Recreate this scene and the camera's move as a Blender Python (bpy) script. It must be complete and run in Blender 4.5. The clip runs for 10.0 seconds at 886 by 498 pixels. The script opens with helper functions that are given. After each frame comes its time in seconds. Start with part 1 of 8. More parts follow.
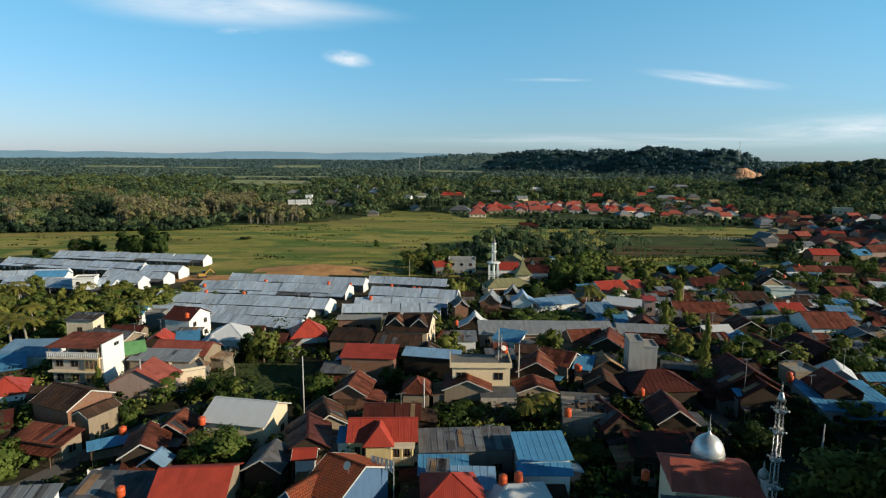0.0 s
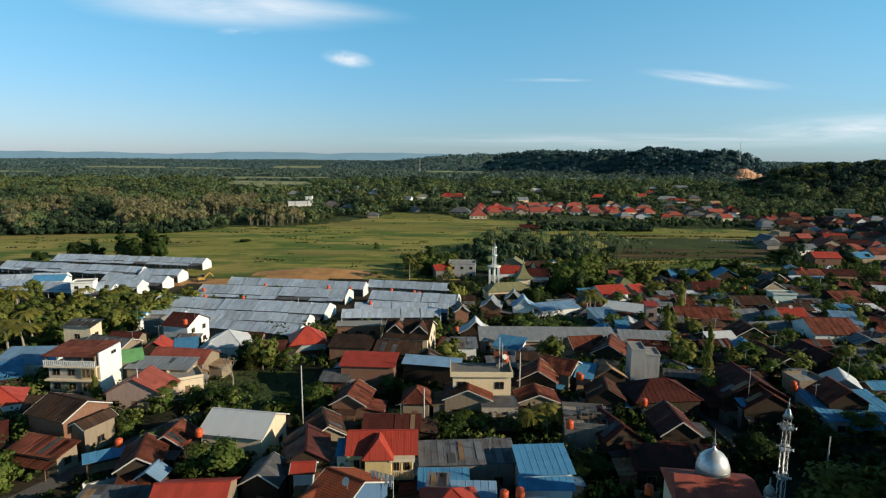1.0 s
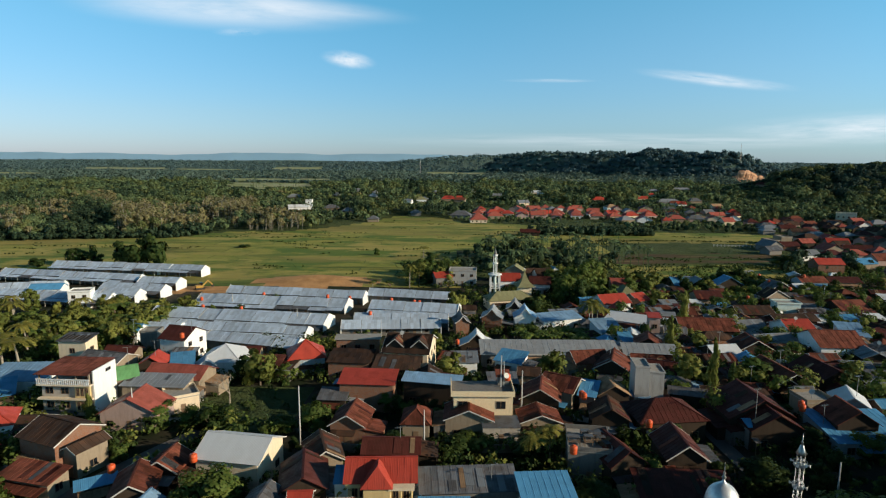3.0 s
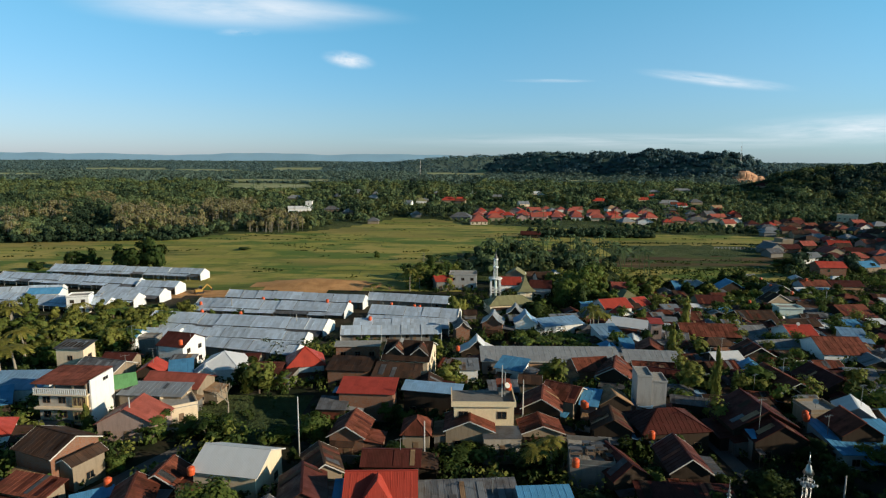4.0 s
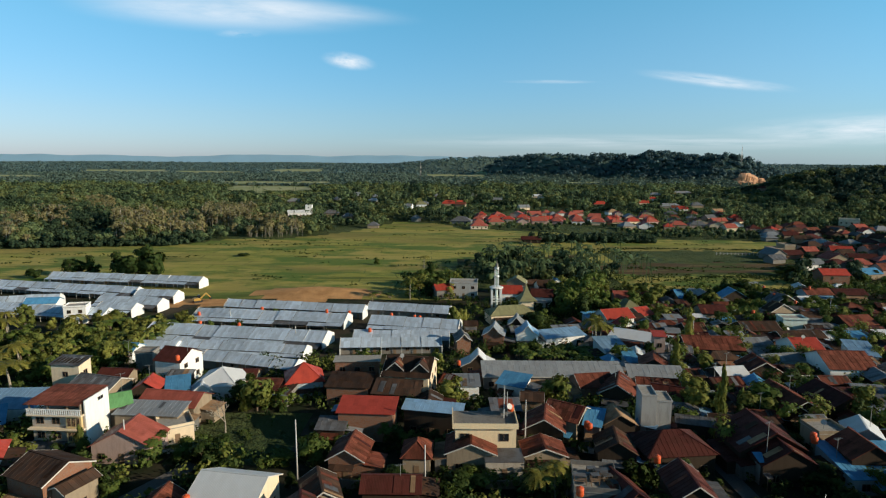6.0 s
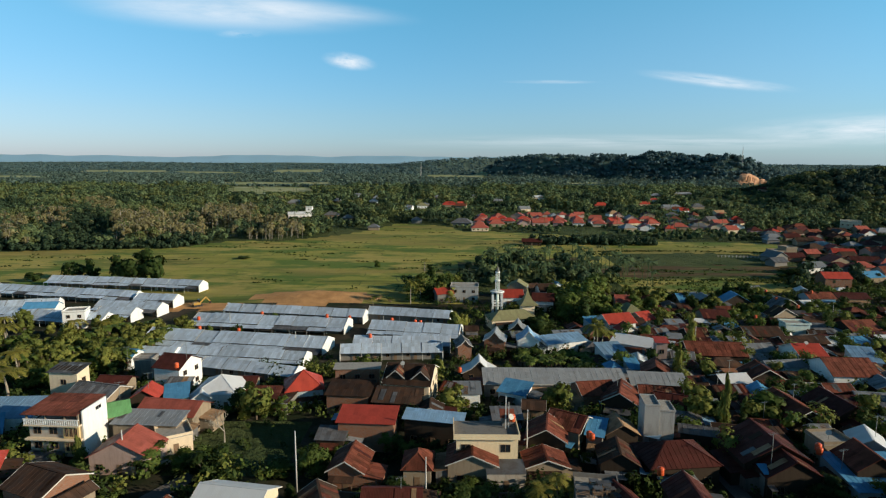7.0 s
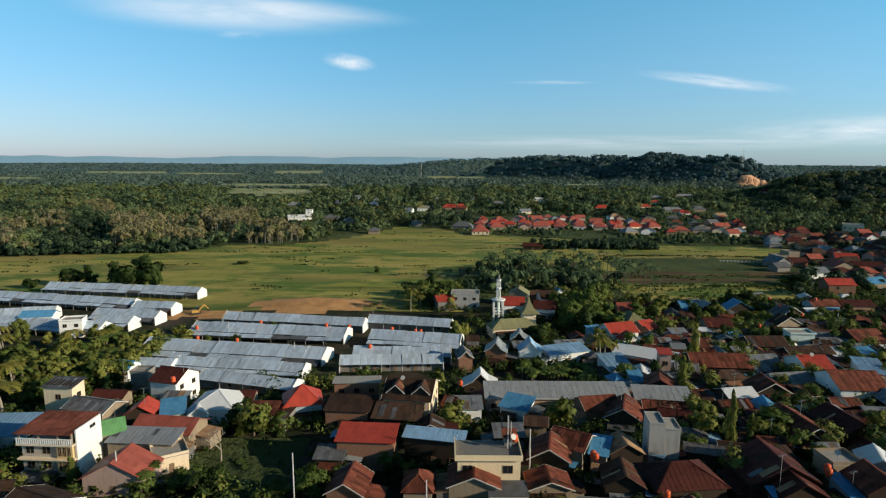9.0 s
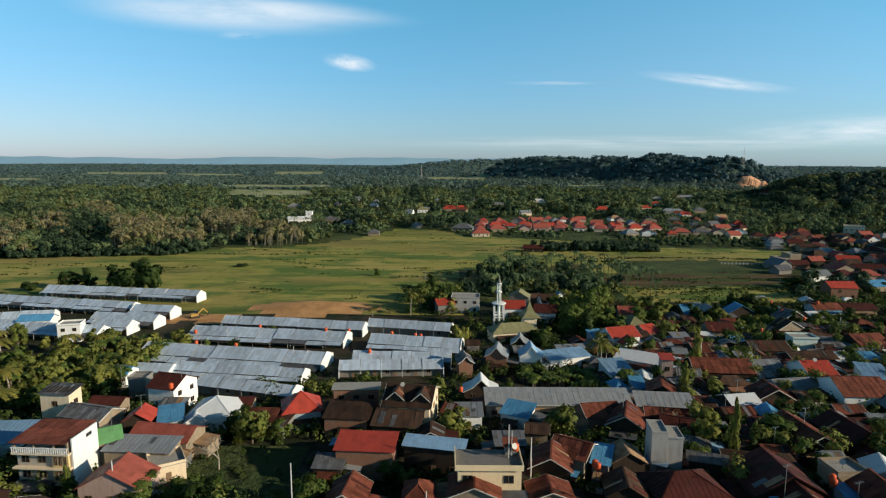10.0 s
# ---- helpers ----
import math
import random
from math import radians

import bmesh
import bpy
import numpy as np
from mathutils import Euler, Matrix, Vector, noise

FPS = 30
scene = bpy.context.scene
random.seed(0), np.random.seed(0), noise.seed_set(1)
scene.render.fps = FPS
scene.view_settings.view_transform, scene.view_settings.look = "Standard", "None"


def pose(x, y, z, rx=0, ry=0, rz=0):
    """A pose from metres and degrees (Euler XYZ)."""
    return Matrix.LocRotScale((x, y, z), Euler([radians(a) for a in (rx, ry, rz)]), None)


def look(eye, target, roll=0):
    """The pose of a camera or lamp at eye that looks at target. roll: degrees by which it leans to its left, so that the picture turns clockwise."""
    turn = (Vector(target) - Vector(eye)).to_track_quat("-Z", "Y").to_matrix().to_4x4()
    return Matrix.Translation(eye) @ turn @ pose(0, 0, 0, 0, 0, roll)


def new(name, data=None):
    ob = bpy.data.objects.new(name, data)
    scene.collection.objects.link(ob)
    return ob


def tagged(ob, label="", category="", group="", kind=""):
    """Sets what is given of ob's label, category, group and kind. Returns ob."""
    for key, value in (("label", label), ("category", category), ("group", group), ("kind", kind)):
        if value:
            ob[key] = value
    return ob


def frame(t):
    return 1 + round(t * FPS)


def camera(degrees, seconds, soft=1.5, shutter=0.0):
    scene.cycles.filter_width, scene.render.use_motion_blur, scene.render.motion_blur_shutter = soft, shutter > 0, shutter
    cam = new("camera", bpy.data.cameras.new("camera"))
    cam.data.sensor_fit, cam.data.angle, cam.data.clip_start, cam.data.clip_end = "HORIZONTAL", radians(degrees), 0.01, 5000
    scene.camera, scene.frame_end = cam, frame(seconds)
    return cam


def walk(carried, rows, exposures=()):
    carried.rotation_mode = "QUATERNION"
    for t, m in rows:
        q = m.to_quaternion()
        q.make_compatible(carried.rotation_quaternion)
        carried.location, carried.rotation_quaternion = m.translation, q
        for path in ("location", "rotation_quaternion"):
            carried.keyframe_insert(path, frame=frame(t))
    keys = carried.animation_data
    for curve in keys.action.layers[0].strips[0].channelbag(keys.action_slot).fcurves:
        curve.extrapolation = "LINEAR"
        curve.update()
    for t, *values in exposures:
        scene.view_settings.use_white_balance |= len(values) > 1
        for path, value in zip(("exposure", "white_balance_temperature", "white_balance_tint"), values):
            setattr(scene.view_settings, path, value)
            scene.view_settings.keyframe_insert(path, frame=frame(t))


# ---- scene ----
# ---- camera ----
cam = camera(73.0, 10.0, 1.2)
PATH = [
    (0, (-0.010, 0.243, 50.219), (-0.013, 2.2196, 49.9183), 0.35),
    (0.5, (-0.012, 0.913, 50.813), (-0.016, 2.8893, 50.5128), 0.34),
    (1, (-0.012, 1.569, 51.415), (-0.016, 3.5464, 51.1148), 0.33),
    (1.5, (-0.013, 2.215, 52.026), (-0.018, 4.1924, 51.7264), 0.32),
    (2, (-0.017, 2.851, 52.649), (-0.022, 4.8282, 52.3492), 0.32),
    (2.5, (-0.025, 3.478, 53.282), (-0.030, 5.4549, 52.9835), 0.31),
    (4, (-0.079, 5.316, 55.253), (-0.085, 7.2937, 54.9552), 0.29),
    (4.5, (-0.109, 5.920, 55.927), (-0.115, 7.8977, 55.6304), 0.28),
    (5, (-0.144, 6.521, 56.607), (-0.151, 8.4990, 56.3105), 0.27),
    (5.5, (-0.185, 7.121, 57.287), (-0.191, 9.0997, 56.9915), 0.26),
    (7, (-0.313, 8.935, 59.290), (-0.321, 10.9133, 58.9962), 0.24),
    (7.5, (-0.354, 9.549, 59.926), (-0.362, 11.5272, 59.6324), 0.23),
    (8, (-0.387, 10.170, 60.535), (-0.395, 12.1486, 60.2412), 0.23),
    (8.5, (-0.411, 10.800, 61.107), (-0.420, 12.7794, 60.8144), 0.22),
    (9, (-0.423, 11.443, 61.636), (-0.432, 13.4216, 61.3439), 0.21),
    (9.5, (-0.416, 12.098, 62.111), (-0.426, 14.0769, 61.8202), 0.20),
    (10, (-0.389, 12.769, 62.523), (-0.399, 14.7475, 62.2331), 0.20),
]
walk(cam, [(t, look(eye, target, roll)) for t, eye, target, roll in PATH])
scene.view_settings.exposure = 0.13

# ---- world, sun ----
SUN_EL, SUN_AZ = 18.0, 109.0      # degrees; azimuth clockwise from the view's forward axis
world = bpy.data.worlds.new("sky")
scene.world = world
world.use_nodes = True
nt = world.node_tree
nt.nodes.clear()


def node(tree, kind, **values):
    n = tree.nodes.new(kind)
    for key, value in values.items():
        if key == "op":
            n.operation = value
        elif key == "blend":
            n.blend_type = value
        elif key == "typ":
            n.data_type = value
        else:
            n.inputs[int(key[1:])].default_value = value
    return n


def chain(tree, a, b, i=0, o=0):
    tree.links.new(a.outputs[o], b.inputs[i])
    return b


sky = nt.nodes.new("ShaderNodeTexSky")
sky.sky_type, sky.sun_disc = "NISHITA", False
sky.sun_elevation, sky.sun_rotation = radians(SUN_EL), radians(SUN_AZ)
sky.altitude, sky.air_density, sky.dust_density, sky.ozone_density = 50, 1.0, 0.3, 5.0
coord = nt.nodes.new("ShaderNodeTexCoord")
sep = chain(nt, coord, nt.nodes.new("ShaderNodeSeparateXYZ"))
ahead = node(nt, "ShaderNodeMath", op="MAXIMUM", _1=0.05)
nt.links.new(sep.outputs[1], ahead.inputs[0])
cu = node(nt, "ShaderNodeMath", op="DIVIDE")
nt.links.new(sep.outputs[0], cu.inputs[0]), nt.links.new(ahead.outputs[0], cu.inputs[1])
cv = node(nt, "ShaderNodeMath", op="DIVIDE")
nt.links.new(sep.outputs[2], cv.inputs[0]), nt.links.new(ahead.outputs[0], cv.inputs[1])
# tone of the humid tropical sky from the horizon upwards
up_ramp = nt.nodes.new("ShaderNodeValToRGB")
up_ramp.color_ramp.elements[0].position, up_ramp.color_ramp.elements[0].color = 0.0, (0.84, 0.99, 1.36, 1)
up_ramp.color_ramp.elements[1].position, up_ramp.color_ramp.elements[1].color = 0.26, (1.00, 1.66, 1.45, 1)
low = up_ramp.color_ramp.elements.new(0.07)
low.color = (0.98, 1.14, 1.26, 1)
high = up_ramp.color_ramp.elements.new(0.65)
high.color = (0.24, 0.31, 0.30, 1)
nt.links.new(sep.outputs[2], up_ramp.inputs[0])
tone = node(nt, "ShaderNodeMix", typ="RGBA", blend="MULTIPLY", _0=1.0)
nt.links.new(sky.outputs[0], tone.inputs[6]), nt.links.new(up_ramp.outputs[0], tone.inputs[7])
# the sky grows paler and less blue away from the sun's side
across = node(nt, "ShaderNodeMapRange", _1=-0.6, _2=0.6, _3=0.0, _4=1.0)
nt.links.new(sep.outputs[0], across.inputs[0])
side_tone = node(nt, "ShaderNodeMix", typ="RGBA")
side_tone.inputs[6].default_value, side_tone.inputs[7].default_value = (1.05, 0.93, 0.90, 1), (0.90, 1.06, 1.07, 1)
nt.links.new(across.outputs[0], side_tone.inputs[0])
even = node(nt, "ShaderNodeMix", typ="RGBA", blend="MULTIPLY", _0=1.0)
nt.links.new(tone.outputs[2], even.inputs[6]), nt.links.new(side_tone.outputs[2], even.inputs[7])
tone = even
flat = nt.nodes.new("ShaderNodeCombineXYZ")
nt.links.new(cu.outputs[0], flat.inputs[0]), nt.links.new(cv.outputs[0], flat.inputs[1])


def cloud(u, v, a, b, lean, scale, power, seed, thin=0.30):
    """One wisp of cloud as a density field round the direction u, v."""
    m = nt.nodes.new("ShaderNodeMapping")
    m.vector_type = "TEXTURE"
    m.inputs[1].default_value, m.inputs[2].default_value, m.inputs[3].default_value = (u, v, 0), (0, 0, radians(lean)), (a, b, 1)
    nt.links.new(flat.outputs[0], m.inputs[0])
    ln = node(nt, "ShaderNodeVectorMath", op="LENGTH")
    nt.links.new(m.outputs[0], ln.inputs[0])
    fall = node(nt, "ShaderNodeMapRange", _1=0.0, _2=1.0, _3=1.0, _4=0.0)
    fall.interpolation_type = "SMOOTHSTEP"
    nt.links.new(ln.outputs["Value"], fall.inputs[0])
    shift = nt.nodes.new("ShaderNodeMapping")
    shift.inputs[1].default_value = (seed, seed * 1.7, 0)
    shift.inputs[3].default_value = (scale, scale * 0.7, 1)
    nt.links.new(m.outputs[0], shift.inputs[0])
    ns = node(nt, "ShaderNodeTexNoise", _2=1.0, _3=6.0, _4=0.6)
    nt.links.new(shift.outputs[0], ns.inputs[0])
    ramp = node(nt, "ShaderNodeMapRange", _1=thin, _2=thin + 0.45, _3=0.0, _4=1.0)
    nt.links.new(ns.outputs[0], ramp.inputs[0])
    mul = node(nt, "ShaderNodeMath", op="MULTIPLY")
    nt.links.new(fall.outputs[0], mul.inputs[0]), nt.links.new(ramp.outputs[0], mul.inputs[1])
    out = node(nt, "ShaderNodeMath", op="MULTIPLY", _1=power)
    nt.links.new(mul.outputs[0], out.inputs[0])
    return out


wisps = [
    cloud(-0.36, 0.236, 0.29, 0.040, -3, 1.5, 0.75, 3.1, 0.12),
    cloud(-0.22, 0.236, 0.20, 0.022, -5, 1.2, 0.35, 8.1, 0.15),
    cloud(-0.157, 0.157, 0.050, 0.016, -8, 0.9, 1.7, 5.3),
    cloud(0.44, 0.128, 0.15, 0.013, -6, 1.6, 0.95, 7.7),
    cloud(0.17, 0.126, 0.09, 0.004, 0, 1.2, 0.5, 9.2),
    cloud(0.72, 0.055, 0.34, 0.034, 3, 3.4, 0.75, 1.9, 0.25),
    cloud(0.30, 0.030, 0.50, 0.016, 0, 2.6, 0.55, 6.4),
    cloud(-0.33, 0.199, 0.05, 0.008, 0, 1.2, 0.5, 2.2),
    cloud(0.60, 0.10, 0.80, 0.34, 0, 1.0, 0.10, 4.4, -0.4),
    cloud(1.5, 0.35, 0.7, 0.06, 10, 2.0, 0.8, 12.2),
    cloud(-1.5, 0.40, 0.8, 0.06, -5, 2.0, 0.8, 15.0),
]
total = wisps[0]
for w in wisps[1:]:
    add = node(nt, "ShaderNodeMath", op="ADD")
    nt.links.new(total.outputs[0], add.inputs[0]), nt.links.new(w.outputs[0], add.inputs[1])
    total = add
cap = node(nt, "ShaderNodeMath", op="MINIMUM", _1=0.85)
nt.links.new(total.outputs[0], cap.inputs[0])
mix = node(nt, "ShaderNodeMix", typ="RGBA")
mix.inputs[7].default_value = (7.4, 7.9, 8.4, 1)
nt.links.new(cap.outputs[0], mix.inputs[0]), nt.links.new(tone.outputs[2], mix.inputs[6])
back = node(nt, "ShaderNodeBackground", _1=0.11)
nt.links.new(mix.outputs[2], back.inputs[0])
chain(nt, back, nt.nodes.new("ShaderNodeOutputWorld"))

sun = new("sun", bpy.data.lights.new("sun", "SUN"))
sun.data.energy, sun.data.angle, sun.data.color = 5.0, radians(0.6), (1.0, 0.87, 0.66)
sun_dir = Vector((math.sin(radians(SUN_AZ)) * math.cos(radians(SUN_EL)), math.cos(radians(SUN_AZ)) * math.cos(radians(SUN_EL)), math.sin(radians(SUN_EL))))
sun.matrix_world = look(sun_dir * 100, (0, 0, 0))

# ---- materials ----
def material(name, rough=0.8, metal=0.0, spec=0.3):
    m = bpy.data.materials.new(name)
    m.use_nodes = True
    p = m.node_tree.nodes["Principled BSDF"]
    p.inputs["Roughness"].default_value, p.inputs["Metallic"].default_value = rough, metal
    p.inputs["Specular IOR Level"].default_value = spec
    return m, m.node_tree, p


def tint(tree, a, b, factor, blend="MIX"):
    """Mix of two colours (sockets or values) by a factor (socket or value)."""
    n = node(tree, "ShaderNodeMix", typ="RGBA", blend=blend)
    for i, v in ((0, factor), (6, a), (7, b)):
        if isinstance(v, bpy.types.NodeSocket):
            tree.links.new(v, n.inputs[i])
        elif i == 0:
            n.inputs[0].default_value = v
        else:
            n.inputs[i].default_value = (*v, 1)
    return n.outputs[2]


def ranged(tree, s, a, b, c=0.0, d=1.0):
    n = node(tree, "ShaderNodeMapRange", _1=a, _2=b, _3=c, _4=d)
    tree.links.new(s, n.inputs[0])
    return n.outputs[0]


def grain(tree, vec, scale, detail=4.0, rough=0.6, stretch=None):
    if stretch:
        mp = tree.nodes.new("ShaderNodeMapping")
        mp.inputs[3].default_value = stretch
        tree.links.new(vec, mp.inputs[0])
        vec = mp.outputs[0]
    n = node(tree, "ShaderNodeTexNoise", _2=scale, _3=detail, _4=rough)
    tree.links.new(vec, n.inputs[0])
    return n.outputs[0]


def relief(tree, height, p, strength=0.3, distance=0.05):
    n = node(tree, "ShaderNodeBump", _0=strength, _1=distance)
    tree.links.new(height, n.inputs[2 if n.inputs[2].name == "Height" else 3])
    tree.links.new(n.outputs[0], p.inputs["Normal"])


def shifted(tree):
    """Object coordinates moved by a random step, so that copies differ."""
    c = tree.nodes.new("ShaderNodeTexCoord")
    o = tree.nodes.new("ShaderNodeObjectInfo")
    k = node(tree, "ShaderNodeVectorMath", op="SCALE")
    k.inputs[0].default_value = (37, 61, 23)
    tree.links.new(o.outputs["Random"], k.inputs[3])
    a = node(tree, "ShaderNodeVectorMath", op="ADD")
    tree.links.new(c.outputs["Object"], a.inputs[0]), tree.links.new(k.outputs[0], a.inputs[1])
    return a.outputs[0], o.outputs["Random"], c


def sheet_metal(name, colour, stain, amount=0.4, rough=0.5, metal=0.0, patch=0.25, vary=0.25, wave=0.25, gloss=0.08):
    """Corrugated sheets: laps, sheet-to-sheet differences, stains running down the slope."""
    m, t, p = material(name, rough, metal, gloss)
    vec, rnd, c = shifted(t)
    uv = c.outputs["UV"]
    st = node(t, "ShaderNodeVectorMath", op="MULTIPLY")
    st.inputs[1].default_value = (1 / 0.92, 1 / 2.6, 0)
    t.links.new(uv, st.inputs[0])
    fl = chain(t, st, node(t, "ShaderNodeVectorMath", op="FLOOR"))
    ad = node(t, "ShaderNodeVectorMath", op="ADD")
    t.links.new(fl.outputs[0], ad.inputs[0]), t.links.new(rnd, ad.inputs[1])
    wn = chain(t, ad, t.nodes.new("ShaderNodeTexWhiteNoise"))
    wide = grain(t, vec, 0.55, 5, 0.65)
    fine = grain(t, uv, 1.0, 4, 0.7, (3.0, 0.5, 1.0))
    col = tint(t, colour, stain, ranged(t, wide, 0.42, 0.68, 0, amount))
    col = tint(t, col, tuple(v * 0.45 for v in stain), ranged(t, fine, 0.52, 0.80, 0, amount))
    light = tint(t, (1 - patch,) * 3, (1 + patch * 0.8,) * 3, wn.outputs[0])
    col = tint(t, col, light, 1.0, "MULTIPLY")
    col = tint(t, col, tint(t, (1 - vary,) * 3, (1 + vary,) * 3, rnd), 1.0, "MULTIPLY")
    t.links.new(col, p.inputs["Base Color"])
    sx = t.nodes.new("ShaderNodeSeparateXYZ")
    t.links.new(uv, sx.inputs[0])
    k = node(t, "ShaderNodeMath", op="MULTIPLY", _1=2 * math.pi / 0.23)
    t.links.new(sx.outputs[0], k.inputs[0])
    sn = chain(t, k, node(t, "ShaderNodeMath", op="SINE"))
    relief(t, sn.outputs[0], p, wave, 0.02)
    t.links.new(ranged(t, wide, 0.4, 0.7, rough - 0.1, min(1, rough + 0.25)), p.inputs["Roughness"])
    return m


def clay_tile(name, colour):
    m, t, p = material(name, 0.8, 0, 0.08)
    vec, rnd, c = shifted(t)
    uv = c.outputs["UV"]
    br = node(t, "ShaderNodeTexBrick", _4=1.0, _5=0.03, _7=0.0, _8=0.30, _9=0.33)
    br.inputs[1].default_value = (*colour, 1)
    br.inputs[2].default_value = (*(v * 0.82 for v in colour), 1)
    br.inputs[3].default_value = (*(v * 0.25 for v in colour), 1)
    t.links.new(uv, br.inputs[0])
    col = tint(t, br.outputs[0], (0.05, 0.045, 0.035), ranged(t, grain(t, vec, 0.8, 6), 0.45, 0.75, 0, 0.6))
    t.links.new(col, p.inputs["Base Color"])
    relief(t, br.outputs[1], p, 0.5, 0.04)
    return m


def plaster(name, colour, dirt=0.35, rough=0.85):
    m, t, p = material(name, rough, 0, 0.1)
    vec, rnd, c = shifted(t)
    streak = grain(t, vec, 1.0, 5, 0.65, (1.6, 1.6, 0.25))
    spot = grain(t, vec, 5.0, 4)
    col = tint(t, colour, tuple(v * 0.42 for v in colour), ranged(t, streak, 0.48, 0.78, 0, dirt * 1.4))
    col = tint(t, col, tuple(v * 0.75 for v in colour), ranged(t, spot, 0.4, 0.7, 0, 0.5))
    t.links.new(col, p.inputs["Base Color"])
    relief(t, spot, p, 0.2, 0.02)
    return m


def brickwork(name, colour):
    m, t, p = material(name, 0.9, 0, 0.15)
    vec, rnd, c = shifted(t)
    sx = t.nodes.new("ShaderNodeSeparateXYZ")
    t.links.new(c.outputs["Object"], sx.inputs[0])
    s = node(t, "ShaderNodeMath", op="ADD")
    t.links.new(sx.outputs[0], s.inputs[0]), t.links.new(sx.outputs[1], s.inputs[1])
    cb = t.nodes.new("ShaderNodeCombineXYZ")
    t.links.new(s.outputs[0], cb.inputs[0]), t.links.new(sx.outputs[2], cb.inputs[1])
    br = node(t, "ShaderNodeTexBrick", _4=1.0, _5=0.012, _7=0.0, _8=0.24, _9=0.08)
    br.inputs[1].default_value, br.inputs[2].default_value = (*colour, 1), (*(v * 0.6 for v in colour), 1)
    br.inputs[3].default_value = (0.20, 0.16, 0.13, 1)
    t.links.new(cb.outputs[0], br.inputs[0])
    col = tint(t, br.outputs[0], (0.19, 0.15, 0.12), ranged(t, grain(t, vec, 0.9, 5), 0.48, 0.75, 0, 0.5))
    t.links.new(col, p.inputs["Base Color"])
    return m


def foliage(name, colour, other, dry=0.0, lump=0.35):
    m, t, p = material(name, 0.65, 0, 0.1)
    c = t.nodes.new("ShaderNodeNewGeometry")
    o = t.nodes.new("ShaderNodeObjectInfo")
    tc = t.nodes.new("ShaderNodeTexCoord")
    col = tint(t, colour, other, c.outputs["Random Per Island"])
    big = grain(t, tc.outputs["Object"], lump, 3)
    col = tint(t, col, tuple(v * 0.45 for v in colour), ranged(t, big, 0.4, 0.7, 0, 0.75))
    if dry:
        spot = grain(t, tc.outputs["Object"], 0.045, 2)
        col = tint(t, col, (0.15, 0.11, 0.045), ranged(t, spot, 0.50, 0.62, 0, dry))
    col = tint(t, col, tint(t, (0.7, 0.75, 0.7), (1.3, 1.2, 1.1), o.outputs["Random"]), 1.0, "MULTIPLY")
    t.links.new(col, p.inputs["Base Color"])
    p.inputs["Transmission Weight"].default_value = 0.0
    tr = t.nodes.new("ShaderNodeBsdfTranslucent")
    t.links.new(col, tr.inputs[0])
    ms = node(t, "ShaderNodeMixShader", _0=0.28)
    t.links.new(p.outputs[0], ms.inputs[1]), t.links.new(tr.outputs[0], ms.inputs[2])
    t.links.new(ms.outputs[0], t.nodes["Material Output"].inputs[0])
    return m


def plain(name, colour, rough=0.6, metal=0.0, dirt=0.3):
    m, t, p = material(name, rough, metal)
    vec, rnd, c = shifted(t)
    col = tint(t, colour, tuple(v * 0.5 for v in colour), ranged(t, grain(t, vec, 2.5, 5), 0.42, 0.75, 0, dirt))
    t.links.new(col, p.inputs["Base Color"])
    return m


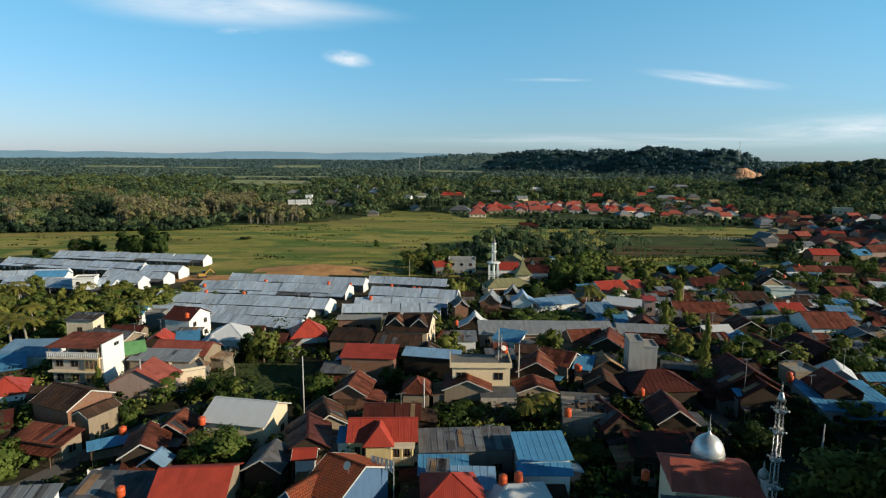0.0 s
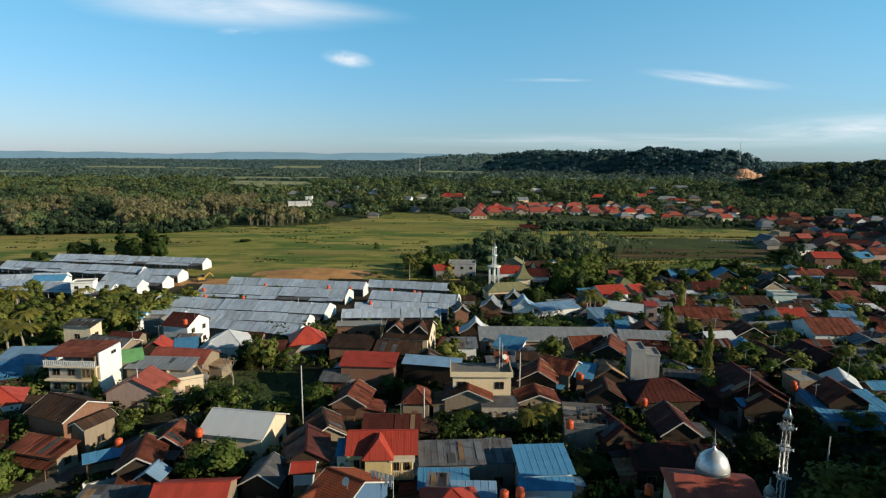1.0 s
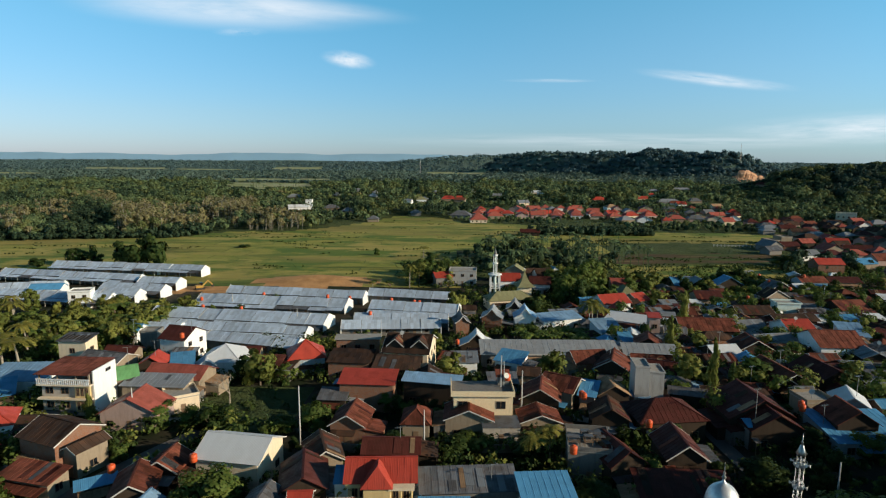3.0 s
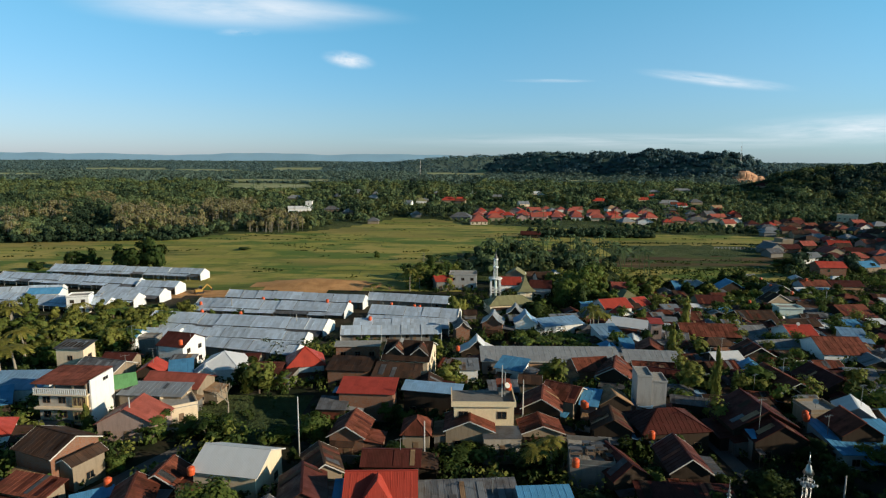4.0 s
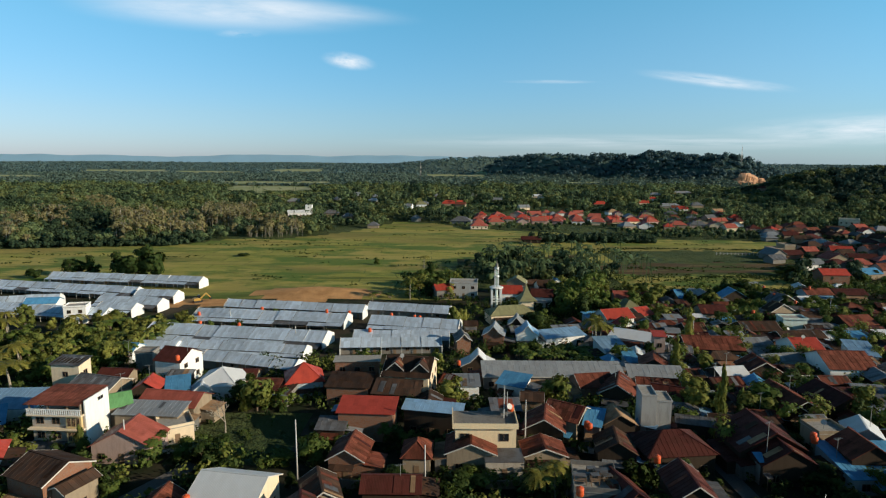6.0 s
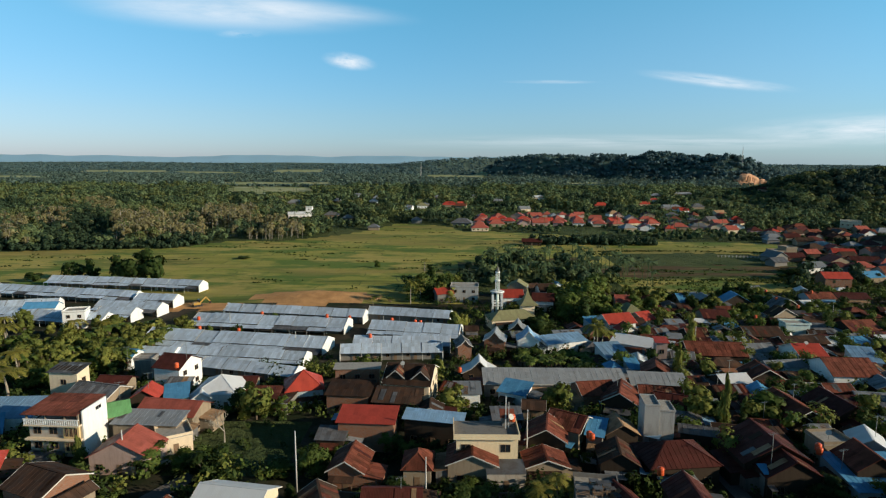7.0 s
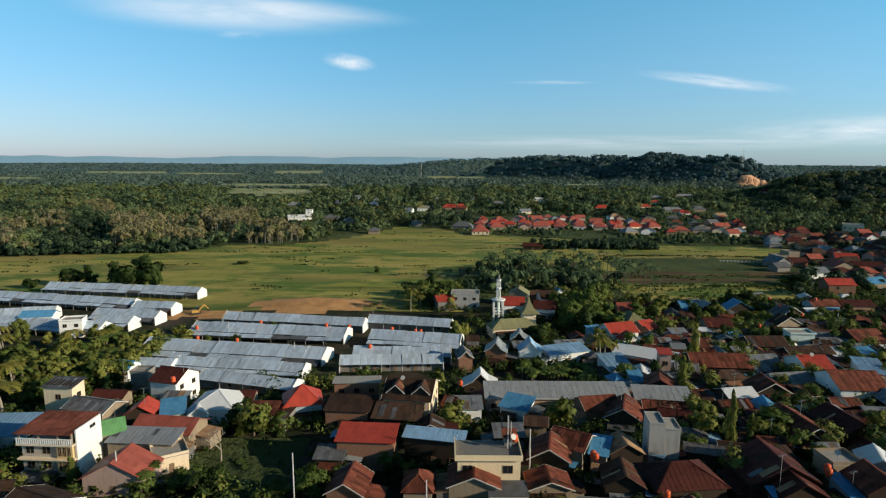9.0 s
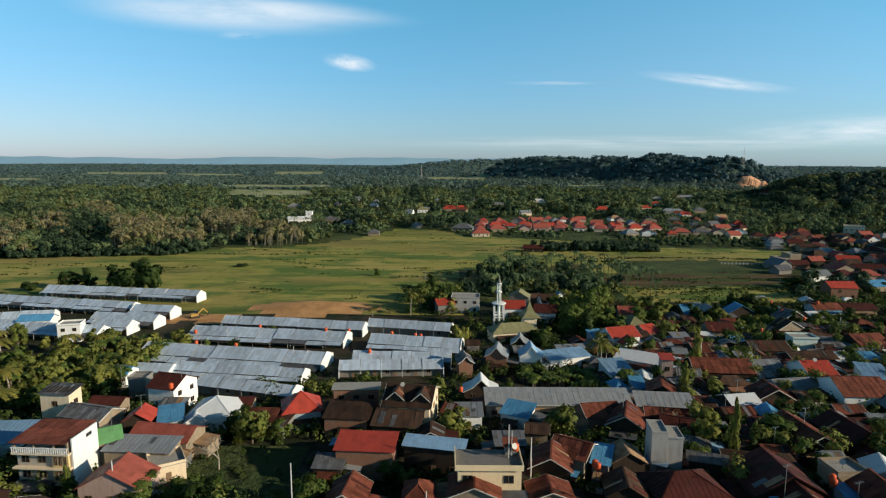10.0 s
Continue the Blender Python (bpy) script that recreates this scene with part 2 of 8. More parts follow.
RUSTY = (0.075, 0.030, 0.018)
ROOF = {
    "red": sheet_metal("roof_red_paint", (0.38, 0.055, 0.036), (0.20, 0.04, 0.03), 0.35, 0.45, 0, 0.10, 0.15),
    "salmon": sheet_metal("roof_faded_red", (0.34, 0.090, 0.065), (0.17, 0.05, 0.035), 0.5, 0.55, 0, 0.14, 0.15),
    "rust": sheet_metal("roof_rusty_sheet", (0.160, 0.048, 0.030), RUSTY, 0.8, 0.7, 0, 0.35, 0.30),
    "maroon": sheet_metal("roof_maroon_sheet", (0.078, 0.023, 0.018), (0.05, 0.018, 0.013), 0.6, 0.55, 0, 0.18, 0.25),
    "brown": sheet_metal("roof_brown_sheet", (0.050, 0.032, 0.024), (0.10, 0.046, 0.025), 0.6, 0.75, 0, 0.30, 0.30),
    "tan": sheet_metal("roof_tan_sheet", (0.30, 0.19, 0.11), (0.14, 0.07, 0.04), 0.5, 0.7, 0, 0.25, 0.2),
    "zinc": sheet_metal("roof_zinc_sheet", (0.235, 0.25, 0.265), (0.22, 0.18, 0.15), 0.25, 0.45, 0.25, 0.10, 0.18),
    "zincold": sheet_metal("roof_old_zinc_sheet", (0.135, 0.14, 0.15), (0.09, 0.065, 0.05), 0.6, 0.55, 0.25, 0.30, 0.25),
    "white": sheet_metal("roof_white_sheet", (0.58, 0.59, 0.60), (0.42, 0.39, 0.35), 0.12, 0.5, 0.05, 0.03, 0.08),
    "blue": sheet_metal("roof_blue_sheet", (0.085, 0.265, 0.45), (0.05, 0.13, 0.22), 0.3, 0.45, 0.0, 0.10, 0.2),
    "paleblue": sheet_metal("roof_pale_blue_sheet", (0.21, 0.35, 0.50), (0.16, 0.2, 0.26), 0.3, 0.45, 0.1, 0.12, 0.2),
    "green": sheet_metal("roof_green_sheet", (0.13, 0.30, 0.12), (0.09, 0.16, 0.07), 0.3, 0.5, 0, 0.08, 0.1),
    "sage": sheet_metal("roof_olive_sheet", (0.215, 0.205, 0.105), (0.15, 0.13, 0.08), 0.4, 0.6, 0, 0.1, 0.15),
    # row: blue of the reflected sky is put into the sheet colour
    "row": sheet_metal("roof_galvanised_sheet", (0.50, 0.585, 0.68), (0.36, 0.36, 0.37), 0.30, 0.38, 0.25, 0.16, 0.14),
    "tile": clay_tile("roof_clay_tile", (0.31, 0.080, 0.038)),
    "palezinc": sheet_metal("roof_pale_zinc_sheet", (0.37, 0.38, 0.385), (0.28, 0.24, 0.20), 0.25, 0.45, 0.25, 0.10, 0.18),
    "concrete": plaster("roof_concrete", (0.34, 0.32, 0.29), 0.6),
}
WALL = {
    "white": plaster("wall_white_paint", (0.76, 0.75, 0.72), 0.25),
    "cream": plaster("wall_cream_paint", (0.72, 0.58, 0.41), 0.25),
    "warmcream": plaster("wall_warm_cream_paint", (0.80, 0.63, 0.40), 0.2),
    "yellow": plaster("wall_yellow_paint", (0.66, 0.49, 0.24), 0.25),
    "grey": plaster("wall_bare_cement", (0.20, 0.187, 0.17), 0.5),
    "brick": brickwork("wall_brick", (0.29, 0.105, 0.048)),
    "blue": plaster("wall_pale_blue_paint", (0.37, 0.42, 0.44), 0.3),
    "mint": plaster("wall_mint_paint", (0.58, 0.66, 0.60), 0.2),
    "pink": plaster("wall_faded_pink_paint", (0.40, 0.285, 0.245), 0.4),
    "wood": plaster("wall_dark_boards", (0.050, 0.036, 0.026), 0.5),
    # pale blue paint darkened by the shade put into its colour
    "shadeblue": plaster("wall_blue_paint", (0.085, 0.150, 0.250), 0.4),
    "cement": plaster("wall_pale_cement", (0.40, 0.385, 0.365), 0.5),
    "stone": plaster("wall_beige_paint", (0.42, 0.37, 0.31), 0.45),
    "tan": plaster("wall_tan_paint", (0.28, 0.22, 0.155), 0.4),
}
MAT_TRIM = plain("trim_white_paint", (0.56, 0.53, 0.48), 0.7)
MAT_FRAME = plain("window_frame_wood", (0.20, 0.13, 0.08), 0.6)
MAT_CONCRETE = WALL["grey"]
MAT_TANK = plain("tank_orange_plastic", (0.62, 0.10, 0.03), 0.45, 0, 0.25)
MAT_STEEL = plain("steel_tube", (0.30, 0.31, 0.30), 0.5, 0.5, 0.5)
MAT_STAINLESS = plain("stainless_steel_tube", (0.26, 0.26, 0.25), 0.30, 1.0, 0.4)
MAT_DOME = plain("dome_aluminium", (0.70, 0.70, 0.69), 0.42, 0.55, 0.45)
MAT_POLE = plain("pole_concrete", (0.50, 0.48, 0.45), 0.8, 0, 0.35)
MAT_BARK = plain("bark", (0.14, 0.105, 0.075), 0.9, 0, 0.5)
MAT_PALEBARK = plain("bark_pale", (0.30, 0.26, 0.20), 0.9, 0, 0.5)
glass, gt, gp = material("window_glass", 0.08, 0.0, 0.6)
gp.inputs["Base Color"].default_value = (0.012, 0.016, 0.02, 1)
MAT_GLASS = glass
LEAF = {
    "broad": foliage("leaves_green", (0.078, 0.128, 0.028), (0.140, 0.175, 0.045)),
    "dark": foliage("leaves_dark_green", (0.030, 0.058, 0.016), (0.068, 0.095, 0.026)),
    "olive": foliage("leaves_olive", (0.155, 0.185, 0.042), (0.235, 0.240, 0.066)),
    "dry": foliage("leaves_dry_tan", (0.20, 0.185, 0.090), (0.275, 0.25, 0.13), lump=0.12),
    "palm": foliage("palm_fronds", (0.150, 0.165, 0.036), (0.270, 0.235, 0.058)),
    "wood": foliage("woodland_leaves", (0.094, 0.146, 0.068), (0.136, 0.180, 0.088), lump=0.08),
    "wooddark": foliage("woodland_dark_leaves", (0.040, 0.072, 0.042), (0.066, 0.098, 0.054), lump=0.08),
    "woodolive": foliage("woodland_olive_leaves", (0.140, 0.168, 0.062), (0.190, 0.208, 0.086), lump=0.08),
    # far, ridge and rim leaves have the distance haze mixed into their colour
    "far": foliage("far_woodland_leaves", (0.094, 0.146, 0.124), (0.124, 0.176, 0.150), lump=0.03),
    # hill leaves are darkened for the shade on the near hill
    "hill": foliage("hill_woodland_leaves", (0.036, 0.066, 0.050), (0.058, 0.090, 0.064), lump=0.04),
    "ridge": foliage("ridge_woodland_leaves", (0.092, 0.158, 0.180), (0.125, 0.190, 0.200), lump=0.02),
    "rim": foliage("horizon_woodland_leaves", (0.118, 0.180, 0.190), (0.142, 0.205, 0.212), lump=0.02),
}

# ---- ground ----
def smooth(v):
    v = min(1.0, max(0.0, v))
    return v * v * (3 - 2 * v)


def mound(x, y, cx, cy, rx, ry, h, turn=0.0):
    a, b = x - cx, y - cy
    c, s = math.cos(radians(turn)), math.sin(radians(turn))
    a, b = a * c + b * s, -a * s + b * c
    return h * math.exp(-((a / rx) ** 2 + (b / ry) ** 2))


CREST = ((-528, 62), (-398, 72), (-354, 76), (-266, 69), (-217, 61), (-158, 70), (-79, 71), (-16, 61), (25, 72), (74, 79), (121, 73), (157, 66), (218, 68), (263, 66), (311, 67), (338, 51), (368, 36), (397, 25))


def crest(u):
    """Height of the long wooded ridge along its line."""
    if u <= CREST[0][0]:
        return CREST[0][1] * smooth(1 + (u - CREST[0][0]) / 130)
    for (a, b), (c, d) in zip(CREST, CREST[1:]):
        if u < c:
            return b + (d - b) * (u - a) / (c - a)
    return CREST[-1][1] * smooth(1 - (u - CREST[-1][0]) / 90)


def ground(x, y):
    """Height of the land: a rise under the town, hills beyond."""
    # last mound: unseen knoll, added to throw shade over the right-hand fields
    z = 6.3 * smooth((230 - y) / 150) + mound(x, y, -56, 263, 20, 8, 3.0) + mound(x, y, 356, 385, 34, 44, 30)
    far = smooth((y - 400) / 260)
    if far > 0:
        z += far * (mound(x, y, 640, 885, 150, 170, 24) + mound(x, y, 830, 780, 240, 190, 44) + mound(x, y, 540, 930, 60, 110, 12))
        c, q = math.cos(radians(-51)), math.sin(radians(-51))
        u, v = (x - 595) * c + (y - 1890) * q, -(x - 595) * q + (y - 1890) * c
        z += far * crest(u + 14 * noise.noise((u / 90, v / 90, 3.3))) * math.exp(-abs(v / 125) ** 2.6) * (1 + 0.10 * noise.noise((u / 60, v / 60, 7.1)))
        z += far * 60 * math.exp(-((x - 420) / 680) ** 4 - ((y - 2950) / 380) ** 2)
        z += far * mound(x, y, 1100, 3600, 1200, 500, 28)
        z += smooth((y - 2500) / 2300) * (32 + 10 * noise.noise((x / 800, y / 800, 1.7)))
    return z


def forest_edge(x):
    """Where the wood begins beyond the paddies."""
    pts = ((-520, 370), (-325, 380), (-182, 406), (-156, 448), (-117, 440), (-80, 484), (-45, 567), (0, 556), (16, 510), (78, 497), (123, 458), (247, 439), (338, 429))
    for (a, b), (c, d) in zip(pts, pts[1:]):
        if a <= x < c:
            return b + (d - b) * (x - a) / (c - a)
    return 390


CLEARINGS = ((-26, 858, 39, 60), (91, 640, 120, 40), (738, 1415, 56, 70))
# open meadows of the plain: side bearing (x/y) from, to; y from, to
MEADOWS = ((-0.36, -0.22, 1085, 1330), (-0.37, -0.19, 1420, 1580), (-0.76, -0.665, 1810, 2090), (-0.60, -0.46, 2600, 3000), (-0.28, -0.20, 2700, 3150), (-0.03, 0.07, 2080, 2330), (-0.44, -0.34, 2500, 2800), (0.20, 0.26, 1500, 1650))


def meadow(x, y):
    k = x / max(y, 1) + 0.012 * noise.noise((x / 60, y / 60, 3.0))
    v = y + 45 * noise.noise((x / 90, y / 130, 6.0))
    return any(a < k < b and c < v < d for a, b, c, d in MEADOWS)


def open_land(x, y):
    return any(((x - a) / c) ** 2 + ((y - b) / d) ** 2 < 1 for a, b, c, d in CLEARINGS) or y > 1000 and meadow(x, y)


def ground_zone(x, y):
    """0 town earth, 1 paddies, 2 woodland floor, 3 bare brown earth, 4 fallow plots, 5 meadows, 6 hazed far plain."""
    n = 12 * noise.noise((x / 30, y / 30, 0.5)) + 5 * noise.noise((x / 9, y / 9, 2.5))
    if y > 1000 and meadow(x, y):
        return 5
    if -47 < x < -26 and 106 < y < 128:
        return 2
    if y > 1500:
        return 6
    if y > 800 and open_land(x + n, y + n):
        return 1
    if ((x + 56 + n * 0.4) / 27) ** 2 + ((y - 261 + n * 0.4) / 12) ** 2 < 1 or -120 < x < -84 and 236 < y + n * 0.4 < 252:
        return 3
    if y > forest_edge(x) + n * 0.6:
        return 2
    if x > 112 + (390 - y) * 0.2 + n and y < (276 if x < 166 else 292) + n * 0.4:
        return 0
    if y > 254 + n * 0.3 and x < 8 + n:
        return 1 if y > 254 + max(0, (-112 - x) * 0.35) else 0
    if y > 275 + n * 0.4 and x < 232 + (y - 390) * 0.35:
        return (4 if 309 + n * 0.4 < y < 348 + n * 0.5 else 2 if 348 < y < 392 + n and x > 104 + n else 1) if x > 86 else 2 if y < 336 + 0.36 * x + n else 4 if y < 352 + 0.36 * x + n else 1
    return 0


def edge_band(start, stop, step):
    out = [start]
    while out[-1] < stop:
        out.append(out[-1] + step(out[-1]))
    return out


gm, t, p = material("town_earth", 0.95, 0, 0.1)
gc = t.nodes.new("ShaderNodeTexCoord").outputs["Object"]
col = tint(t, (0.052, 0.041, 0.028), (0.020, 0.027, 0.012), ranged(t, grain(t, gc, 0.09, 5), 0.42, 0.58))
col = tint(t, col, (0.10, 0.085, 0.065), ranged(t, grain(t, gc, 0.35, 5), 0.55, 0.75, 0, 0.7))
t.links.new(col, p.inputs["Base Color"])
relief(t, grain(t, gc, 2.0, 5), p, 0.5, 0.1)
MAT_EARTH = gm

gm, t, p = material("rice_paddies", 0.95, 0, 0.1)
gc = t.nodes.new("ShaderNodeTexCoord").outputs["Object"]
wr = node(t, "ShaderNodeTexNoise", _2=0.02, _3=3.0)
t.links.new(gc, wr.inputs[0])
wk = node(t, "ShaderNodeVectorMath", op="SCALE", _3=16.0)
t.links.new(wr.outputs[1], wk.inputs[0])
wa = node(t, "ShaderNodeVectorMath", op="ADD")
t.links.new(gc, wa.inputs[0]), t.links.new(wk.outputs[0], wa.inputs[1])
br = node(t, "ShaderNodeTexBrick", _4=1.0, _5=0.35, _6=0.6, _7=0.0, _8=34.0, _9=11.0)
br.inputs[1].default_value, br.inputs[2].default_value, br.inputs[3].default_value = (0.215, 0.225, 0.045, 1), (0.34, 0.30, 0.075, 1), (0.09, 0.11, 0.034, 1)
t.links.new(wa.outputs[0], br.inputs[0])
col = tint(t, br.outputs[0], (0.36, 0.29, 0.085), ranged(t, grain(t, gc, 0.016, 5, 0.65, (0.7, 1.2, 1)), 0.47, 0.57, 0, 0.85))
col = tint(t, col, (0.088, 0.150, 0.030), ranged(t, grain(t, gc, 0.030, 6, 0.7, (0.6, 1.3, 1)), 0.47, 0.56, 0, 0.9))
col = tint(t, col, (0.084, 0.065, 0.030), ranged(t, grain(t, gc, 0.10, 6, 0.7, (0.6, 1.4, 1)), 0.57, 0.70, 0, 0.45))
col = tint(t, col, (0.036, 0.056, 0.014), ranged(t, grain(t, gc, 0.45, 5, 0.7), 0.58, 0.74, 0, 0.55))
col = tint(t, col, (0.25, 0.195, 0.062), ranged(t, grain(t, gc, 0.009, 4, 0.6, (0.5, 1.6, 1)), 0.50, 0.62, 0, 0.75))
col = tint(t, col, (0.050, 0.078, 0.018), ranged(t, grain(t, gc, 0.022, 6, 0.72, (0.35, 2.4, 1)), 0.56, 0.66, 0, 0.75))
t.links.new(col, p.inputs["Base Color"])
relief(t, grain(t, gc, 1.2, 6), p, 0.7, 0.25)
MAT_PADDY = gm

gm, t, p = material("woodland_floor", 0.95, 0, 0.1)
gc = t.nodes.new("ShaderNodeTexCoord").outputs["Object"]
col = tint(t, (0.040, 0.062, 0.022), (0.088, 0.104, 0.038), ranged(t, grain(t, gc, 0.02, 6, 0.7), 0.38, 0.65))
col = tint(t, col, (0.20, 0.20, 0.085), ranged(t, grain(t, gc, 0.006, 4), 0.62, 0.70, 0, 0.7))
t.links.new(col, p.inputs["Base Color"])
relief(t, grain(t, gc, 0.2, 6, 0.7), p, 1.0, 3.0)
MAT_WOODFLOOR = gm

# ground of the far plain, blue-green from haze put into the colour
gm, t, p = material("far_plain", 0.95, 0, 0.1)
gc = t.nodes.new("ShaderNodeTexCoord").outputs["Object"]
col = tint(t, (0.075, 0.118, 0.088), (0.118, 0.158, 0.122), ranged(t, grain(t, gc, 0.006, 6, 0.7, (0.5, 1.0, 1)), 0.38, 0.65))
t.links.new(col, p.inputs["Base Color"])
relief(t, grain(t, gc, 0.06, 6, 0.7), p, 1.0, 6.0)
MAT_HAZED_PLAIN = gm

gm, t, p = material("bare_brown_earth", 0.95, 0, 0.1)
gc = t.nodes.new("ShaderNodeTexCoord").outputs["Object"]
col = tint(t, (0.52, 0.28, 0.12), (0.36, 0.19, 0.08), ranged(t, grain(t, gc, 0.15, 6), 0.4, 0.65))
t.links.new(col, p.inputs["Base Color"])
relief(t, grain(t, gc, 0.5, 6), p, 0.8, 0.5)
MAT_DIRT = gm

gm, t, p = material("fallow_plots", 0.95, 0, 0.1)
gc = t.nodes.new("ShaderNodeTexCoord").outputs["Object"]
col = tint(t, (0.085, 0.055, 0.028), (0.060, 0.082, 0.020), ranged(t, grain(t, gc, 0.035, 5, 0.65, (0.4, 1.8, 1)), 0.47, 0.54))
col = tint(t, col, (0.17, 0.12, 0.055), ranged(t, grain(t, gc, 0.06, 5, 0.65, (0.4, 2.6, 1)), 0.52, 0.62, 0, 0.8))
col = tint(t, col, (0.022, 0.030, 0.010), ranged(t, grain(t, gc, 0.11, 6, 0.7, (0.3, 2.4, 1)), 0.55, 0.62, 0, 0.85))
t.links.new(col, p.inputs["Base Color"])
relief(t, grain(t, gc, 0.8, 6), p, 0.8, 0.3)
MAT_FALLOW = gm

gm, t, p = material("pale_meadow", 0.95, 0, 0.1)
gc = t.nodes.new("ShaderNodeTexCoord").outputs["Object"]
col = tint(t, (0.22, 0.25, 0.10), (0.36, 0.35, 0.20), ranged(t, grain(t, gc, 0.02, 5, 0.65, (0.4, 1.0, 1)), 0.4, 0.62))
t.links.new(col, p.inputs["Base Color"])
MAT_MEADOW = gm

gm, t, p = material("quarry_face", 0.95, 0, 0.1)
gc = t.nodes.new("ShaderNodeTexCoord").outputs["Object"]
col = tint(t, (0.62, 0.34, 0.20), (0.38, 0.21, 0.13), ranged(t, grain(t, gc, 0.12, 6, 0.6, (1, 1, 3)), 0.4, 0.65))
t.links.new(col, p.inputs["Base Color"])
MAT_QUARRY = gm


def ground_object():
    ys = edge_band(-120, 4900, lambda v: 8.0 if v < 230 else 5.0 if v < 580 else 5.0 + (v - 580) * 0.03)
    side = edge_band(0, 4400, lambda v: 7.0 if v < 390 else 7 + (v - 390) * 0.055)
    xs = [-v for v in side[:0:-1]] + side
    ng = len(xs)
    verts = [(x, y, ground(x, y)) for y in ys for x in xs]
    faces, zones = [], []
    for j in range(len(ys) - 1):
        for i in range(ng - 1):
            faces.append((j * ng + i, j * ng + i + 1, (j + 1) * ng + i + 1, (j + 1) * ng + i))
            zones.append(ground_zone((xs[i] + xs[i + 1]) / 2, (ys[j] + ys[j + 1]) / 2))
    me = bpy.data.meshes.new("ground")
    me.from_pydata(verts, [], faces)
    for m in (MAT_EARTH, MAT_PADDY, MAT_WOODFLOOR, MAT_DIRT, MAT_FALLOW, MAT_MEADOW, MAT_HAZED_PLAIN):
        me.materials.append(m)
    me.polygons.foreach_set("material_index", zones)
    me.polygons.foreach_set("use_smooth", [True] * len(faces))
    return tagged(new("ground", me), "earth and rice paddies under a valley town and woods", "ground", kind="structure")


ground_object()


def on_lane(x, y, half):
    """True on the two narrow lanes of the near town and their verges."""
    return y < 106 and abs(x + 57.5 - (y - 72.2) * 0.43) < half or 82 < y < 110 and abs(x - 47.4) < half - 0.8


def in_yard(x, y):
    """The open grassy yard among the houses."""
    return -47 < x < -26 and 106.5 < y < 128


def lane(name, points, width, mat, label):
    """A narrow paved way laid on the ground."""
    verts, faces = [], []
    pts = [Vector(q) for q in points]
    dense = []
    for a, b in zip(pts, pts[1:]):
        n = max(1, int((b - a).length / 2))
        dense += [a.lerp(b, i / n) for i in range(n)]
    dense.append(pts[-1])
    for i, q in enumerate(dense):
        d = (dense[min(i + 1, len(dense) - 1)] - dense[max(i - 1, 0)]).normalized()
        s = Vector((-d.y, d.x)) * width / 2
        for e in (q + s, q - s):
            z = max(ground(e.x + i_, e.y + j_) for i_ in (-4, 0, 4) for j_ in (-4, 0, 4)) + 0.06
            verts.append((e.x, e.y, z))
        if i:
            faces.append((2 * i - 2, 2 * i - 1, 2 * i + 1, 2 * i))
    me = bpy.data.meshes.new(name)
    me.from_pydata(verts, [], faces)
    me.materials.append(mat)
    return tagged(new(name, me), label, "road", kind="structure")


MAT_ASPHALT = plain("worn_asphalt", (0.13, 0.12, 0.11), 0.9, 0, 0.5)
lane("side_lane", ((47.4, 84), (47.6, 92), (47.4, 100), (47.2, 108), (50.2, 114)), 2.8, MAT_ASPHALT, "narrow shaded side lane between dark houses")
lane("road", ((-60.5, 65), (-57.5, 72.2), (-54.4, 79), (-52, 86), (-49.5, 91), (-46.6, 97), (-43, 104)), 3.4, MAT_ASPHALT, "narrow worn asphalt lane between houses")

def ridge(name, y, base, tall, span, seed, colour, label):
    """A far range of hills behind the plain, distance haze put into its colour."""
    m, t, p = material(name, 1.0, 0, 0.0)
    c = t.nodes.new("ShaderNodeTexCoord").outputs["Object"]
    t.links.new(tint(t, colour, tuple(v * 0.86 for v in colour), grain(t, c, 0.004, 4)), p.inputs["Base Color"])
    verts, faces = [], []
    n = 160
    for i in range(n + 1):
        x = span[0] + (span[1] - span[0]) * i / n
        end = min(1.0, 8 * min(i, n - i) / n)
        h = end * (base + tall * (0.55 + 0.5 * noise.noise((x / 900, seed, 0)) + 0.22 * noise.noise((x / 260, seed, 4))))
        verts += [(x, y, -20), (x, y + 60, h), (x, y + 120, -20)]
        if i:
            k = 3 * i
            faces += [(k - 3, k, k + 1, k - 2), (k - 2, k + 1, k + 2, k - 1)]
    me = bpy.data.meshes.new(name)
    me.from_pydata(verts, [], faces)
    me.materials.append(m)
    return tagged(new(name, me), label, "hills", kind="structure")


ridge("backdrop_hills", 4750, 58, 50, (-5200, 1500), 2.0, (0.25, 0.40, 0.52), "far range of hills with pale blue haze in its colour")

# ---- builders ----
def part(name, bm, mat, parent, label=""):
    me = bpy.data.meshes.new(name)
    bm.to_mesh(me)
    bm.free()
    me.materials.append(mat)
    ob = new(name, me)
    ob.parent = parent
    return tagged(ob, label)


def box(bm, x0, x1, y0, y1, z0, z1):
    v = [bm.verts.new((x, y, z)) for z in (z0, z1) for x, y in ((x0, y0), (x1, y0), (x1, y1), (x0, y1))]
    for f in ((3, 2, 1, 0), (4, 5, 6, 7), (0, 1, 5, 4), (1, 2, 6, 5), (2, 3, 7, 6), (3, 0, 4, 7)):
        bm.faces.new([v[i] for i in f])
    return bm


def boxes(*rows):
    bm = bmesh.new()
    for r in rows:
        box(bm, *r)
    return bm


